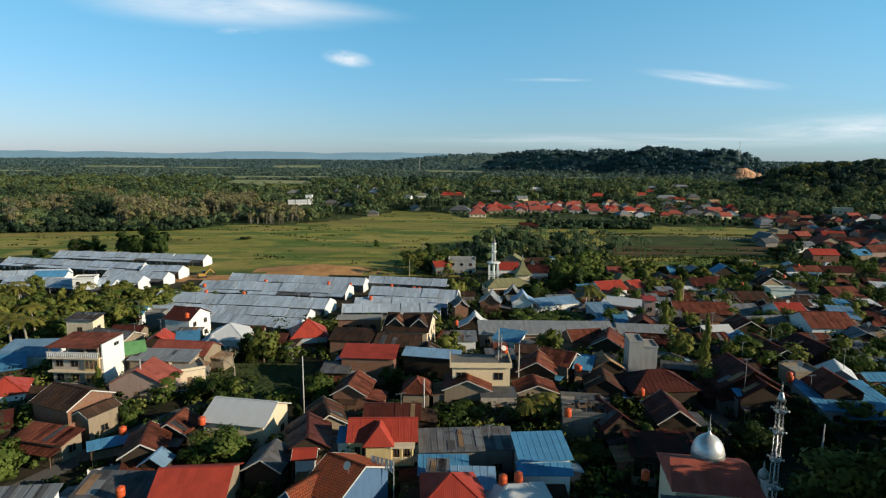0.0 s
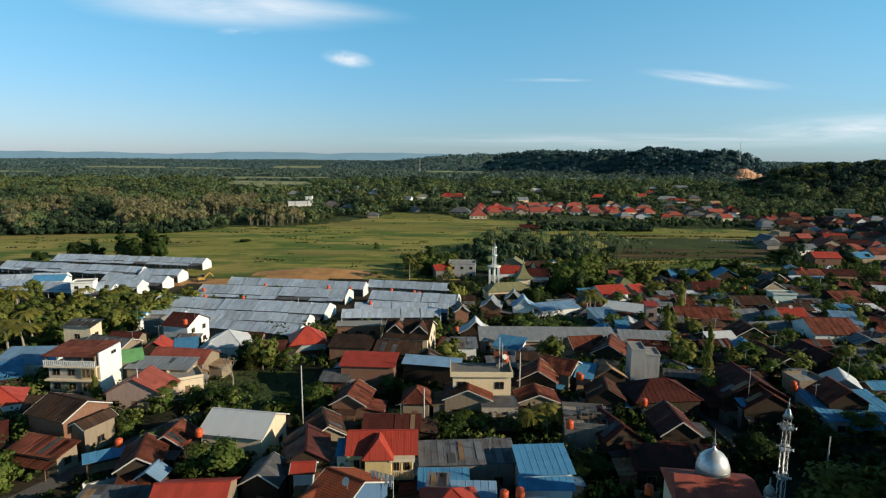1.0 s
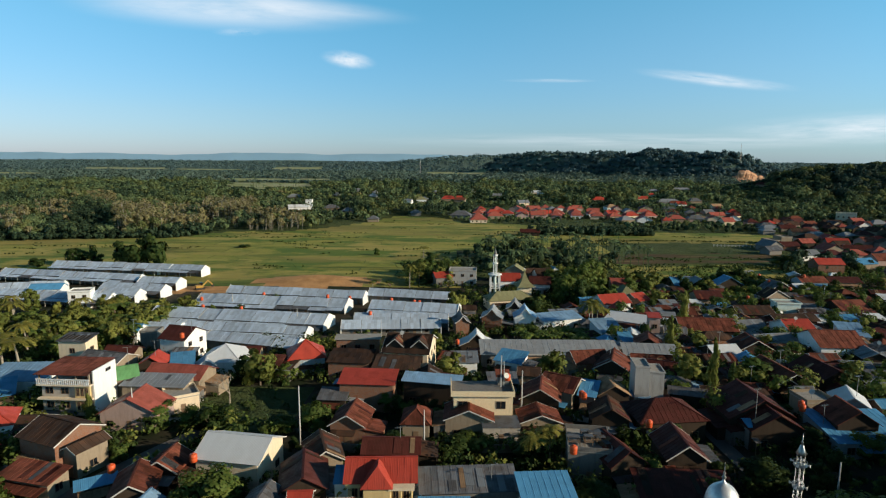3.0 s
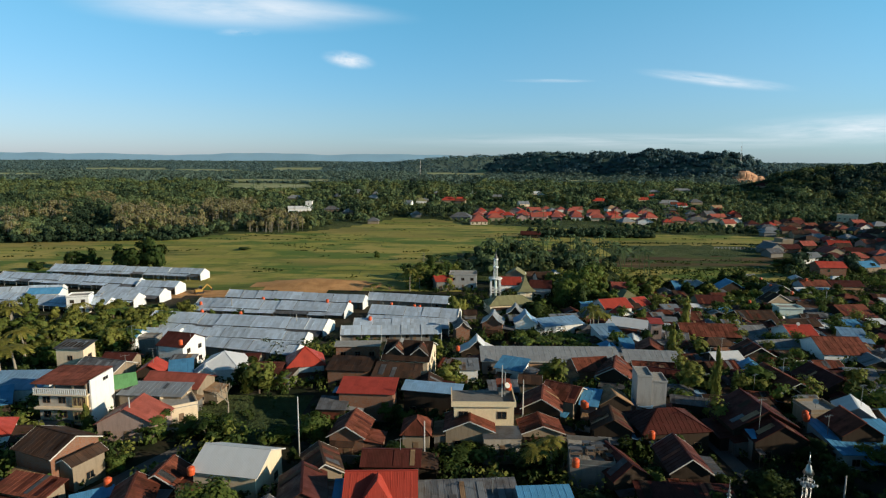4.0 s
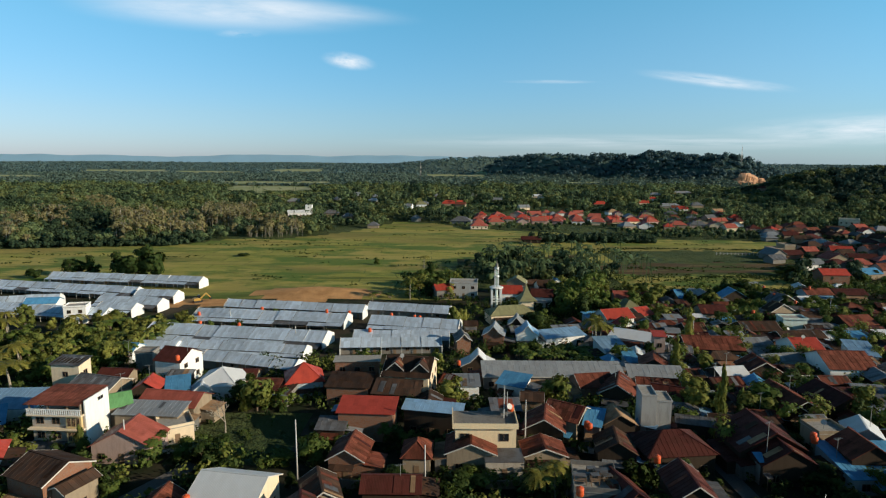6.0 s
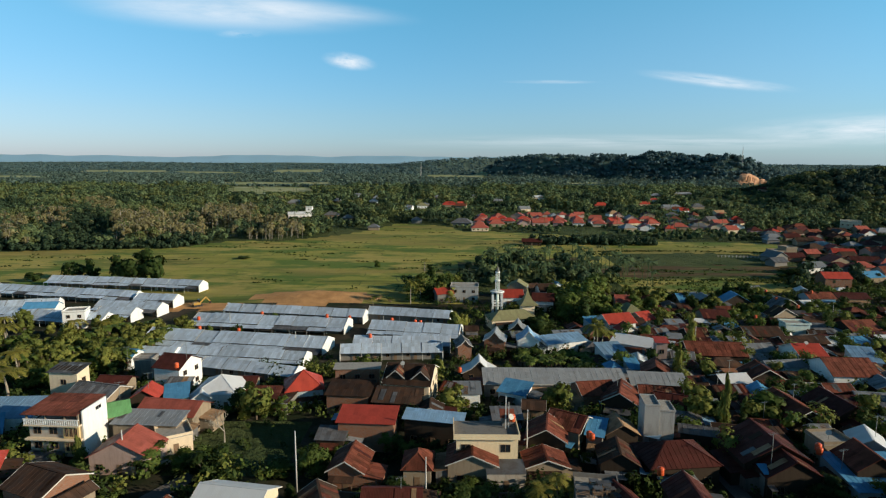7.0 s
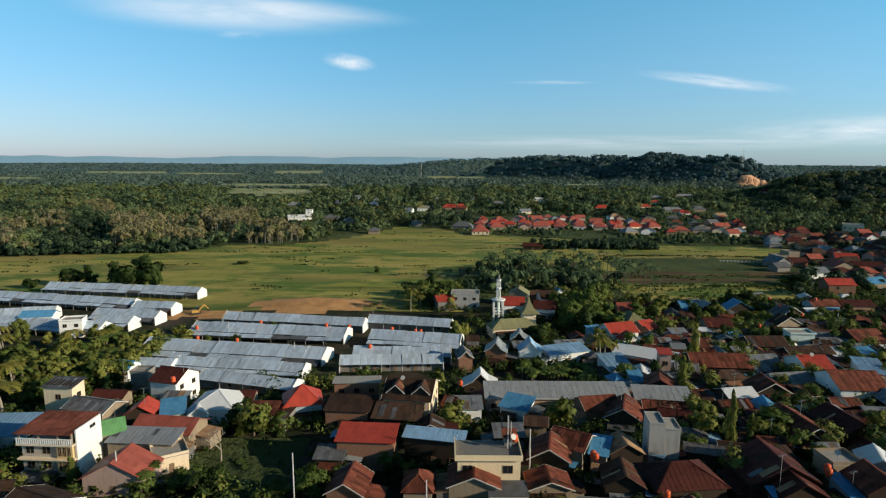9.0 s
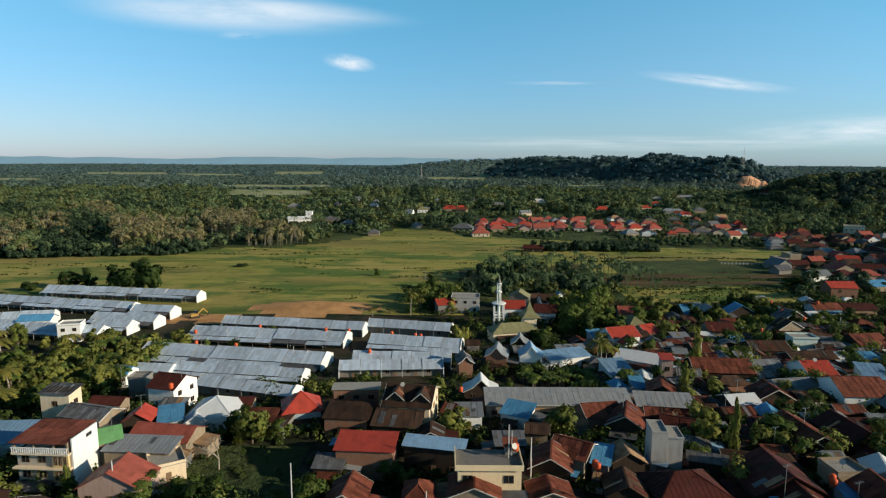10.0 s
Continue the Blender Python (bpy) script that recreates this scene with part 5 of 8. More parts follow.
def lattice_minaret():
    top = new("lattice_minaret")
    top.matrix_basis = pose(34.5, 58.4, ground(34.5, 58.4), 0, 0, 20)
    tagged(top, "slender steel lattice minaret with ring platforms beside a domed hall", "minaret", "minarets")
    r0, ztop = 0.30, 19.6
    for sx in (-1, 1):
        for sy in (-1, 1):
            bm = bmesh.new()
            limb(bm, (sx * r0, sy * r0, -0.4), (sx * r0 * 0.8, sy * r0 * 0.8, ztop), 0.04, 0.035)
            part("leg", bm, MAT_STAINLESS, top)
    levels = [0.3 + 0.96 * i for i in range(21)]
    for z0, z1 in zip(levels, levels[1:]):
        bm = bmesh.new()
        k0, k1 = r0 * (1 - 0.2 * z0 / ztop), r0 * (1 - 0.2 * z1 / ztop)
        for (ax, ay), (bx, by) in (((-1, -1), (1, -1)), ((1, -1), (1, 1)), ((1, 1), (-1, 1)), ((-1, 1), (-1, -1))):
            limb(bm, (ax * k0, ay * k0, z0), (bx * k1, by * k1, z1), 0.011, 0.011, 4)
            limb(bm, (ax * k0, ay * k0, z0), (bx * k0, by * k0, z0), 0.015, 0.015, 4)
        part("bracing", bm, MAT_STAINLESS, top)
    for z, r in ((10.0, 0.66), (13.1, 0.56), (16.1, 0.52), (18.4, 0.6)):
        part("platform", turned([(r * 0.5, z), (r, z + 0.06), (r, z + 0.12), (r * 0.5, z + 0.14)]), MAT_STAINLESS, top)
        bm = bmesh.new()
        for i in range(12):
            c, s = math.cos(i * math.pi / 6), math.sin(i * math.pi / 6)
            limb(bm, (c * r, s * r, z + 0.1), (c * r, s * r, z + 0.5), 0.018, 0.018, 4)
            c2, s2 = math.cos((i + 1) * math.pi / 6), math.sin((i + 1) * math.pi / 6)
            limb(bm, (c * r, s * r, z + 0.5), (c2 * r, s2 * r, z + 0.5), 0.022, 0.022, 4)
        part("guard_rail", bm, MAT_STAINLESS, top)
        for i in range(4):
            c, s = math.cos(i * math.pi / 2 + 0.4), math.sin(i * math.pi / 2 + 0.4)
            part("loudspeaker", turned([(0.05, 0), (0.07, 0.1), (0.14, 0.28)]), MAT_TRIM, top).matrix_basis = pose(c * r, s * r, z + 0.3, 90, 0, math.degrees(math.atan2(s, c)) + 90)
    part("cap", turned([(0.46, 19.6), (0.5, 19.7), (0.3, 20.1), (0.18, 20.5), (0.07, 20.65), (0.16, 20.8), (0.05, 20.95), (0.02, 21.8)]), MAT_STAINLESS, top)
    return top


def small_turret():
    top = new("turret")
    top.matrix_basis = pose(35.0, 61.2, ground(35.0, 61.2))
    tagged(top, "little silver-domed corner turret of a prayer hall", "turret", "minarets")
    part("shaft", boxes((-0.4, 0.4, -0.4, 0.4, -0.5, 9.6)), WALL["white"], top)
    part("dome", turned([(0.50, 9.6), (0.58, 9.9), (0.46, 10.35), (0.2, 10.65), (0.06, 10.85), (0.13, 11.0), (0.02, 11.7)]), MAT_STEEL, top)
    return top


def white_minaret():
    top = new("white_minaret")
    top.matrix_basis = pose(19.9, 236.0, 0)
    tagged(top, "white and pale green open-columned minaret among trees", "minaret", "minarets")
    for z0, z1, r, w in ((-0.5, 8.8, 1.75, 0.27), (9.3, 13.2, 0.62, 0.17), (13.7, 16.4, 0.62, 0.13)):
        for sx in (-1, 1):
            for sy in (-1, 1):
                part("column", boxes((sx * r - w, sx * r + w, sy * r - w, sy * r + w, z0, z1)), WALL["white"], top)
    for z, r in ((3.6, 1.9), (4.9, 1.9)):
        part("tie_beam", boxes((-r, r, -r, -r + 0.3, z, z + 0.3), (-r, r, r - 0.3, r, z, z + 0.3), (-r, -r + 0.3, -r + 0.3, r - 0.3, z, z + 0.3), (r - 0.3, r, -r + 0.3, r - 0.3, z, z + 0.3)), WALL["white"], top)
    part("core", turned([(0.55, -0.5), (0.55, 8.8)]), WALL["mint"], top)
    part("stair_core", turned([(0.22, 9.3), (0.22, 16.4)]), WALL["mint"], top)
    for z, r in ((8.9, 2.7), (13.3, 1.1), (16.5, 0.95)):
        part("balcony", turned([(r * 0.7, z - 0.2), (r, z), (r, z + 0.3), (r * 0.9, z + 0.42)]), WALL["white"], top)
    part("spire", turned([(0.62, 16.9), (0.66, 17.3), (0.40, 18.0), (0.15, 18.8), (0.06, 19.3), (0.03, 20.4)]), WALL["grey"], top)
    return top


def swept_tier():
    """Small upper tier of a prayer hall: four short walls and a pyramid roof that sweeps up to a point."""
    top = new("prayer_hall_tier")
    top.matrix_basis = pose(30.2, 226.4, ground(30.2, 226.4), 0, 0, 6)
    tagged(top, "upper tier with a steep olive pyramid roof swept to a point", "roof tier", "houses of the town")
    part("wall", boxes((-2.3, 2.3, -2.3, 2.3, -0.5, 6.9)), WALL["cream"], top)
    bm, rings = bmesh.new(), []
    for r, z in ((3.5, 6.5), (3.5, 6.62), (2.4, 7.4), (1.55, 8.5), (0.85, 9.9), (0.32, 11.5), (0.06, 12.6)):
        rings.append([bm.verts.new((r * a, r * b, z)) for a, b in ((-1, -1), (1, -1), (1, 1), (-1, 1))])
    for p_, q_ in zip(rings, rings[1:]):
        for i in range(4):
            bm.faces.new((p_[i], p_[(i + 1) % 4], q_[(i + 1) % 4], q_[i]))
    bm.faces.new(rings[0][::-1]), bm.faces.new(rings[-1])
    roof = part("roof", bm, ROOF["sage"], top)
    part("finial", turned([(0.09, 12.5), (0.14, 12.9), (0.03, 13.7)]), WALL["white"], roof)
    return top


storey_house()
swept_tier()
roof_terrace_house()
yellow_house()
prayer_hall()
lattice_minaret()
small_turret()
white_minaret()
house(-11.6, 67.7, -33, 5.2, 9.4, 5.7, "gx", 2.2, "tile", "shadeblue", "big house with an orange clay-tile gabled roof and blue walls", trim=True, rib=0.33, lean=False)
house(-15.6, 65.5, -33, 4.2, 6.4, 4.8, "gy", 2.0, "tile", "shadeblue", "lower clay-tiled gabled wing of a blue house", trim=True, rib=0.33, lean=False)
house(38.4, 116.8, -6, 2.7, 5.0, 9.0, "flat", 0.3, "concrete", "cement", "bare cement block of a tall unfinished house", over=0.05, wins="")
house(41.2, 116.6, -6, 2.7, 4.6, 8.0, "flat", 0.25, "concrete", "cement", "lower cement block beside a tall unfinished house", over=0.12, wins="")
house(-54.9, 90.2, -22.5, 2.8, 5.2, 4.3, "gy", 0.7, "brown", "tan", "cream balcony wing with windows on a weathered brick house", trim=True, wins="fr", rib=0.85, lean=False)
dormer(-11.0, 138.3, 10.75, -8.1, 3.6, 3.8, 0.8, 1.6, "brown", "brown gabled dormer with white barge boards")
dormer(-5.4, 137.5, 10.75, -8.1, 3.6, 3.8, 0.8, 1.6, "brown", "brown gabled dormer with white barge boards")


house(23.5, 199.5, -8, 5.0, 5.0, 4.2, "swept", 2.6, "zinc", "wood", "dark board house with a pale steep roof swept up", rib=1.3, wins="f")
house(116.0, 203.0, -4, 7.6, 5.0, 5.6, "flat", 0.5, "concrete", "mint", "two-storey mint-white house with wide openings and a flat roof", over=0.3, wins="f")


def field_fence():
    """White posts with one rail along a bank in the fields."""
    top = new("fence")
    top.matrix_basis = pose(170, 379, 0, 0, 0, -6)
    tagged(top, "row of white fence posts with a rail along a field bank", "fence")
    part("rail", boxes((0, 29, -0.05, 0.05, 0.8, 0.95)), MAT_TRIM, top)
    for i in range(14):
        part("post", boxes((i * 2.2 - 0.14, i * 2.2 + 0.14, -0.14, 0.14, -0.4, 1.4)), MAT_TRIM, top)


field_fence()


def roof_clutter():
    """Racks, crates and posts on the cluttered flat roof."""
    r = random.Random(15)
    for i in range(9):
        x, y = 22.1 + r.uniform(-2.6, 2.6), 90.6 + r.uniform(-2.2, 2.2)
        top = new("roof_rack")
        top.matrix_basis = pose(x, y, ground(22.1, 90.6) + 5.16, 0, 0, r.uniform(-12, 12))
        tagged(top, "old timber rack with loose sheets on a flat roof", "rack", "roof clutter")
        w, d, h = r.uniform(0.8, 1.8), r.uniform(0.5, 1.0), r.uniform(0.7, 1.7)
        for sx in (-1, 1):
            for sy in (-1, 1):
                part("leg", boxes((sx * w / 2 - 0.04, sx * w / 2 + 0.04, sy * d / 2 - 0.04, sy * d / 2 + 0.04, 0, h)), MAT_FRAME, top)
        part("shelf", boxes((-w / 2 - 0.08, w / 2 + 0.08, -d / 2 - 0.08, d / 2 + 0.08, h, h + 0.07)), ROOF["zincold"], top)
        part("shelf", boxes((-w / 2 - 0.08, w / 2 + 0.08, -d / 2 - 0.08, d / 2 + 0.08, h * 0.45, h * 0.45 + 0.05)), MAT_FRAME, top)


roof_clutter()


def quarry():
    """A raw earth cut at the foot of the hill."""
    bm = bmesh.new()
    nx, nz = 22, 8
    grid = []
    for j in range(nz + 1):
        row = []
        for i in range(nx + 1):
            u, v = i / nx, j / nz
            tall = 26 * (0.55 + 0.45 * math.sin(math.pi * min(1, u * 1.25))) * (1 - 0.55 * u)
            x = 708 + 66 * u
            y = 1476 + 9 * v + 7 * noise.noise((u * 5, v * 3, 1.0)) + 3 * noise.noise((u * 14, v * 8, 4.0)) + 10 * (u - 0.4) ** 2
            row.append(bm.verts.new((x, y, -6 + (tall + 6) * v)))
        grid.append(row)
    for j in range(nz):
        for i in range(nx):
            bm.faces.new((grid[j][i], grid[j][i + 1], grid[j + 1][i + 1], grid[j + 1][i]))
    ob = new("quarry_face", mesh_of("quarry_face", bm, MAT_QUARRY))
    sol = ob.modifiers.new("depth", "SOLIDIFY")
    sol.thickness = -12
    tagged(ob, "raw orange earth face cut into a wooded hill", "cliff", kind="structure")


def radio_mast(x, y, h):
    top = new("radio_mast")
    top.matrix_basis = pose(x, y, ground(x, y))
    tagged(top, "tall thin lattice radio mast on a wooded hill", "mast", "radio masts")
    for sx, sy in ((-1, -1), (1, -1), (0, 1)):
        part("leg", limb(bmesh.new(), (sx * 2.2, sy * 2.2, -1), (sx * 0.4, sy * 0.4, h), 0.28, 0.2), MAT_POLE, top)
    bm = bmesh.new()
    for i in range(12):
        k0, k1 = 2.2 - 1.8 * i / 12, 2.2 - 1.8 * (i + 1) / 12
        beam(bm, (-k0, -k0, h * i / 12), (k1, -k1, h * (i + 1) / 12), 0.2, 0.2)
        beam(bm, (k0, -k0, h * i / 12), (-k1, -k1, h * (i + 1) / 12), 0.2, 0.2)
    part("bracing", bm, MAT_POLE, top)
    part("aerial", limb(bmesh.new(), (0, 0, h), (0, 0, h + 9), 0.2, 0.1), MAT_POLE, top)


quarry()
radio_mast(772, 1590, 52)
radio_mast(-90, 2200, 45)

# ---- houses of the town ----
house(-59.9, 92.3, -22.5, 8.0, 7.7, 5.5, "gx", 1.71, "brown", "brick", "weathered brick house with a dark brown metal roof", trim=True, rib=0.85)
house(-58.6, 83.7, -14.1, 8.6, 3.5, 2.8, "mono", 0.62, "rust", "tan", "low lean-to with a rusty sheet roof beside a lane", rib=0.85)
house(-76.5, 100.0, 26.3, 6.4, 7.1, 4, "hip", 1.92, "red", "white", "white house under a bright red hipped metal roof")
house(-88.6, 114.5, 32.0, 8.6, 7.1, 3.2, "mono", 1.12, "blue", "wood", "low house with a blue sheet roof", rib=0.85)
house(-87.5, 123.0, 4, 11.2, 7.0, 4, "mono", 1.3, "paleblue", "white", "house with a broad pale galvanised roof", rib=0.85)
slotted = house(-86.3, 140.0, -4.7, 6.7, 4.1, 7.5, "mono", 0.70, "zincold", "cream", "narrow cream house with a slotted grey sheet roof", rib=1.3)
# dark bars on top of the sheets paint the shade inside the slots
for i in range(7):
    e = -2.9 + i * 0.92
    bm = bmesh.new()
    beam(bm, (e, -1.5, 7.83), (e + 0.25, 0.7, 8.21), 0.42, 0.06)
    part("roof_slot", bm, WALL["wood"], slotted, "dark bar for the shade in a slot")
house(-77.6, 143.5, -4.4, 7.2, 3.8, 4, "gx", 0.93, "maroon", "tan", "house with a dark red metal roof behind taller houses")
house(-76.6, 135.0, -15.6, 10.3, 6.6, 4.4, "gx", 1.4, "zincold", "tan", "house with a patched grey metal roof", trim=True, rib=1.3)
house(-65.5, 134.0, 6.6, 5.4, 5.0, 4, "gy", 1.64, "red", "wood", "small gabled house with a bright red roof")
house(-55.4, 124.6, -8, 12, 6.9, 4.3, "gx", 1.64, "salmon", "tan", "house with a faded red metal roof")
house(-65.5, 121.4, 32.0, 4.3, 6.3, 5, "gx", 1.51, "green", "tan", "small house with a green metal roof")
house(-57.2, 118.4, -3.3, 12.4, 4.5, 4.2, "mono", 0.75, "zinc", "tan", "flat-looking grey patched sheet roof over a house", rib=0.85)
house(-55.7, 107.3, 0, 10.2, 6.4, 3.5, "gy", 2.7, "salmon", "pink", "pink-walled house with a faded red hipped roof", lean=False)
house(-51.2, 114.8, 32.0, 5.8, 5.8, 3.2, "flat", 0.50, "concrete", "cream", "low cream annex with an open flat roof terrace", over=0.1, rib=0.85)
house(-66.2, 150.8, -14, 7.0, 8.6, 6.2, "gx", 2.1, "maroon", "white", "two-storey white house with a dark red roof", wins="r", lean=False)
house(-51.2, 139.6, 0.9, 9.5, 9.8, 4, "hip", 2.58, "white", "white", "pale house under a light grey hipped roof")
house(-54.0, 134.6, 16.7, 3.8, 2.5, 3.2, "gy", 1.22, "white", "white", "white gabled porch house with open timber gable")
house(-59.9, 135.8, 21.4, 4.5, 6.4, 3.4, "mono", 1.02, "blue", "blue", "house with a blue sheet roof beside a pale hipped house", rib=1.3)
house(-88.0, 168.0, -4.7, 5.6, 6, 3.6, "gx", 1.4, "blue", "white", "house with a blue metal roof near banana trees", rib=1.3, wins="f")
house(-77.5, 157.5, 1.0, 4.4, 4, 5.4, "flat", 0.50, "concrete", "grey", "unfinished grey concrete house frame", over=0.1, rib=1.3)
house(-47.8, 143.4, 0.9, 6.7, 4.1, 4, "gx", 1.00, "maroon", "tan", "house with a dark red sheet roof")
house(-32.7, 140.5, 15.8, 8, 8, 4.4, "hip", 3.1, "red", "blue", "pale blue house under a bright red pyramid roof")
house(-21.1, 135.1, -5, 9.2, 6.0, 4.6, "mono", 1.0, "brown", "brick", "brick house with a weathered brown sloping roof", rib=1.3)
house(-21.1, 146.3, 3.1, 10.3, 3.7, 6.8, "flat", 0.00, "concrete", "brick", "unfinished brick house with a flat concrete roof slab", rib=1.3)
house(-8.0, 140.8, -8.1, 10.2, 12.1, 6.4, "gx", 2.60, "brown", "cream", "tall cream house with a dark brown gabled roof and dormers", trim=True)
house(-10.4, 131.9, -7.9, 9.7, 5.0, 3.9, "mono", 1.3, "brown", "wood", "low dark lean-to in front of a tall gabled house", rib=1.3)
house(-14.8, 116.4, -3.7, 10.3, 5.4, 5.8, "mono", 0.88, "red", "brick", "long brick house with a red metal roof", wins="", lean=False)
house(-2.3, 116.8, -11.8, 11.0, 2.6, 5.5, "mono", 0.63, "paleblue", "wood", "dark board building with a pale blue sheet roof", rib=0.85, lean=False)
house(-16.0, 102.7, -5.9, 5.8, 6.7, 3.6, "gy", 1.74, "rust", "brick", "brick house with a rusty gabled roof", trim=True, rib=0.85)
house(-4.7, 103.4, -1.8, 4.5, 6.0, 3.6, "hip", 1.65, "rust", "tan", "small house with a rusty hipped roof", rib=0.85)
house(4.4, 104.2, -2.5, 8.0, 6.4, 4, "gy", 1.69, "rust", "tan", "cream annex with a rusty gabled roof", trim=True, rib=0.85)
house(9.7, 101.6, 1.0, 6.3, 4.6, 3.2, "flat", 0.00, "zincold", "stone", "low cream house front with a flat sheet awning", over=0.1, rib=0.85)
house(18.5, 113.2, -11.5, 6.9, 6.7, 4.4, "gy", 1.96, "rust", "wood", "gabled house with rust-red sheet roof and white barge boards", trim=True, rib=0.85)
house(16.7, 104.0, 1.1, 6.8, 5.0, 3.4, "gy", 1.26, "rust", "tan", "low gabled house with rust-red sheet roof", trim=True, rib=0.85)
house(23.4, 117.4, -32.0, 6.7, 7.4, 4.8, "gx", 1.65, "rust", "tan", "house with a rust-red roof strip", trim=True, rib=0.85)
house(28.1, 114.9, -21.5, 2.8, 5.7, 4.2, "mono", 0.93, "blue", "grey", "small house with a pale blue sheet roof", rib=0.85)
house(32.4, 115.6, 1.2, 5.8, 5.0, 4.2, "gy", 1.73, "tan", "wood", "gabled house with a tan sunlit sheet roof", rib=0.85)
house(29.1, 104.4, -8.1, 6.2, 5.9, 4, "gy", 1.84, "brown", "wood", "gabled house with a weathered brown sheet roof", rib=0.85)
house(39.1, 116.8, -32.0, 3.3, 5.5, 3.2, "mono", 0.90, "paleblue", "grey", "low shed with a pale blue sheet roof", rib=0.85)
house(38.7, 104.9, 6.8, 11.6, 8.7, 4.2, "hip", 2.31, "maroon", "wood", "large house with a rusty hipped roof", rib=0.85)
house(47.0, 114.4, -17.2, 6.4, 2.2, 4, "mono", 0.44, "zincold", "wood", "low shed with old grey corrugated sheets", rib=0.85)
house(22.1, 90.6, -8.2, 6.3, 7.6, 5, "flat", 0.70, "concrete", "grey", "grey concrete building with a cluttered flat roof", over=0.1, rib=0.85)
house(25.7, 88.1, 15.8, 5.4, 6.7, 4.4, "gy", 1.93, "maroon", "wood", "steep gabled house with a dark red roof")
house(13.3, 76.4, 4.2, 6.4, 5.5, 5, "mono", 0.89, "blue", "white", "house with a wide bright blue sheet roof", rib=0.85)
house(13.2, 72.5, -0.3, 6.3, 1.6, 4, "mono", 0.36, "blue", "white", "low porch with a bright blue sheet roof", rib=0.85)
house(3.3, 79.9, 4.2, 12.6, 4.7, 4.2, "mono", 0.78, "zincold", "grey", "wide workshop with patched grey-blue sheet roofing", rib=0.85)
house(0.1, 74.0, 0.8, 5.9, 3.3, 3.6, "mono", 0.59, "blue", "grey", "low lean-to with dusty blue sheets", rib=0.85)
house(-0.6, 71.5, -4.6, 2.0, 1.6, 5, "mono", 0.35, "zinc", "white", "small shed with pale galvanised sheets", rib=0.85)
house(3.8, 69.5, -1.8, 4.8, 3.2, 4.4, "mono", 0.57, "paleblue", "white", "small shed with a pale blue ribbed roof", rib=0.85)
house(1.1, 67.4, 3.5, 6.8, 6.7, 4.6, "hip", 1.83, "red", "white", "house with a bright red hipped metal roof")
house(9.1, 67.0, 7.2, 7.1, 4.6, 4, "hip", 1.31, "white", "grey", "house with a pale grey hipped roof")
house(-30.0, 68.3, 5.1, 8.1, 8.1, 4.6, "gx", 1.79, "red", "tan", "house with a plain bright red metal roof")
house(-23.3, 75.3, -5.1, 4.6, 5.0, 3.8, "gy", 1.43, "zincold", "wood", "dark gabled house with grey sheets and white barge boards", trim=True, rib=0.85)
house(-18.4, 75.5, 3.4, 2.4, 2.3, 4.6, "gx", 0.64, "red", "white", "small house with a red sheet roof", trim=True)
house(-19.3, 81.1, 11.7, 5.9, 7.6, 4.4, "gy", 1.76, "maroon", "wood", "long gabled house with a dark maroon roof")
house(-18.3, 89.2, 18.3, 5.0, 6.7, 4, "gy", 1.54, "brown", "tan", "gabled house with a brown moss-stained roof", trim=True, rib=0.85)
house(-8.0, 91.4, -0.4, 8.3, 5.1, 3.8, "gx", 1.21, "maroon", "wood", "house with a dark maroon roof")
house(-30.6, 88.7, -10, 9.6, 8.4, 4.7, "gx", 1.9, "white", "cream", "long cream shed with a smooth white metal roof", trim=True, lean=False)
house(-39.9, 68.8, -0.7, 8.9, 4.3, 3.4, "mono", 0.73, "zincold", "wood", "low house with patched rusty grey sheets", rib=0.85)
house(-39.0, 76.5, -3.6, 3.0, 2.5, 3, "gy", 1.01, "paleblue", "wood", "small porch roof of pale blue sheets", rib=0.85)
house(-42.1, 80.1, 15.7, 5.2, 6.7, 3.6, "gy", 1.58, "rust", "wood", "low house with a rusty gabled roof", trim=True, rib=0.85)
house(-40.5, 86.3, -2.8, 4.9, 5.0, 3.4, "gy", 1.51, "rust", "wood", "low house with a dark rusty roof", trim=True, rib=0.85)
house(-48.1, 81.1, 32.0, 4.6, 1.6, 3, "mono", 0.28, "blue", "wood", "narrow blue sheet roof beside a lane", rib=0.85)
house(-49.9, 65.9, 7.2, 7.4, 1.6, 4.2, "mono", 0.30, "zinc", "white", "house with pale galvanised sheets", rib=0.85)
house(-69.8, 86.8, 32.0, 5.9, 6.3, 3.4, "gx", 1.44, "maroon", "wood", "dark house with maroon sheets beside a lane")
house(25.9, 147.4, 0, 33.4, 6.2, 3.5, "mono", 1.4, "palezinc", "grey", "long low building with a pale galvanised roof", trim=True, rib=1.3)
house(50.4, 146.0, -6, 12.4, 4.8, 3.5, "mono", 1.2, "palezinc", "grey", "low building with a pale galvanised roof", trim=True, rib=1.3)
house(15.8, 139.4, -25.0, 6.1, 5.7, 3.6, "mono", 0.92, "blue", "white", "small house with blue and white roof sheets", rib=1.3)
house(33.5, 139.0, 9.5, 7.8, 7.4, 4, "gx", 1.7, "rust", "brick", "house with a red-brown metal roof", trim=True, rib=1.3)
house(38.2, 134.4, -19.0, 7.1, 8.4, 4, "gy", 2.09, "rust", "wood", "gabled wing with a red-brown roof and white barge boards", trim=True, rib=1.3)
house(47.9, 137.4, -8.9, 8.8, 4.9, 4, "gx", 1.16, "rust", "wood", "house with rusty red roof sheets", trim=True, rib=1.3)
house(48.1, 131.6, -23.6, 6.2, 6.8, 3.8, "gx", 1.54, "maroon", "wood", "house with dark rusty roof sheets")
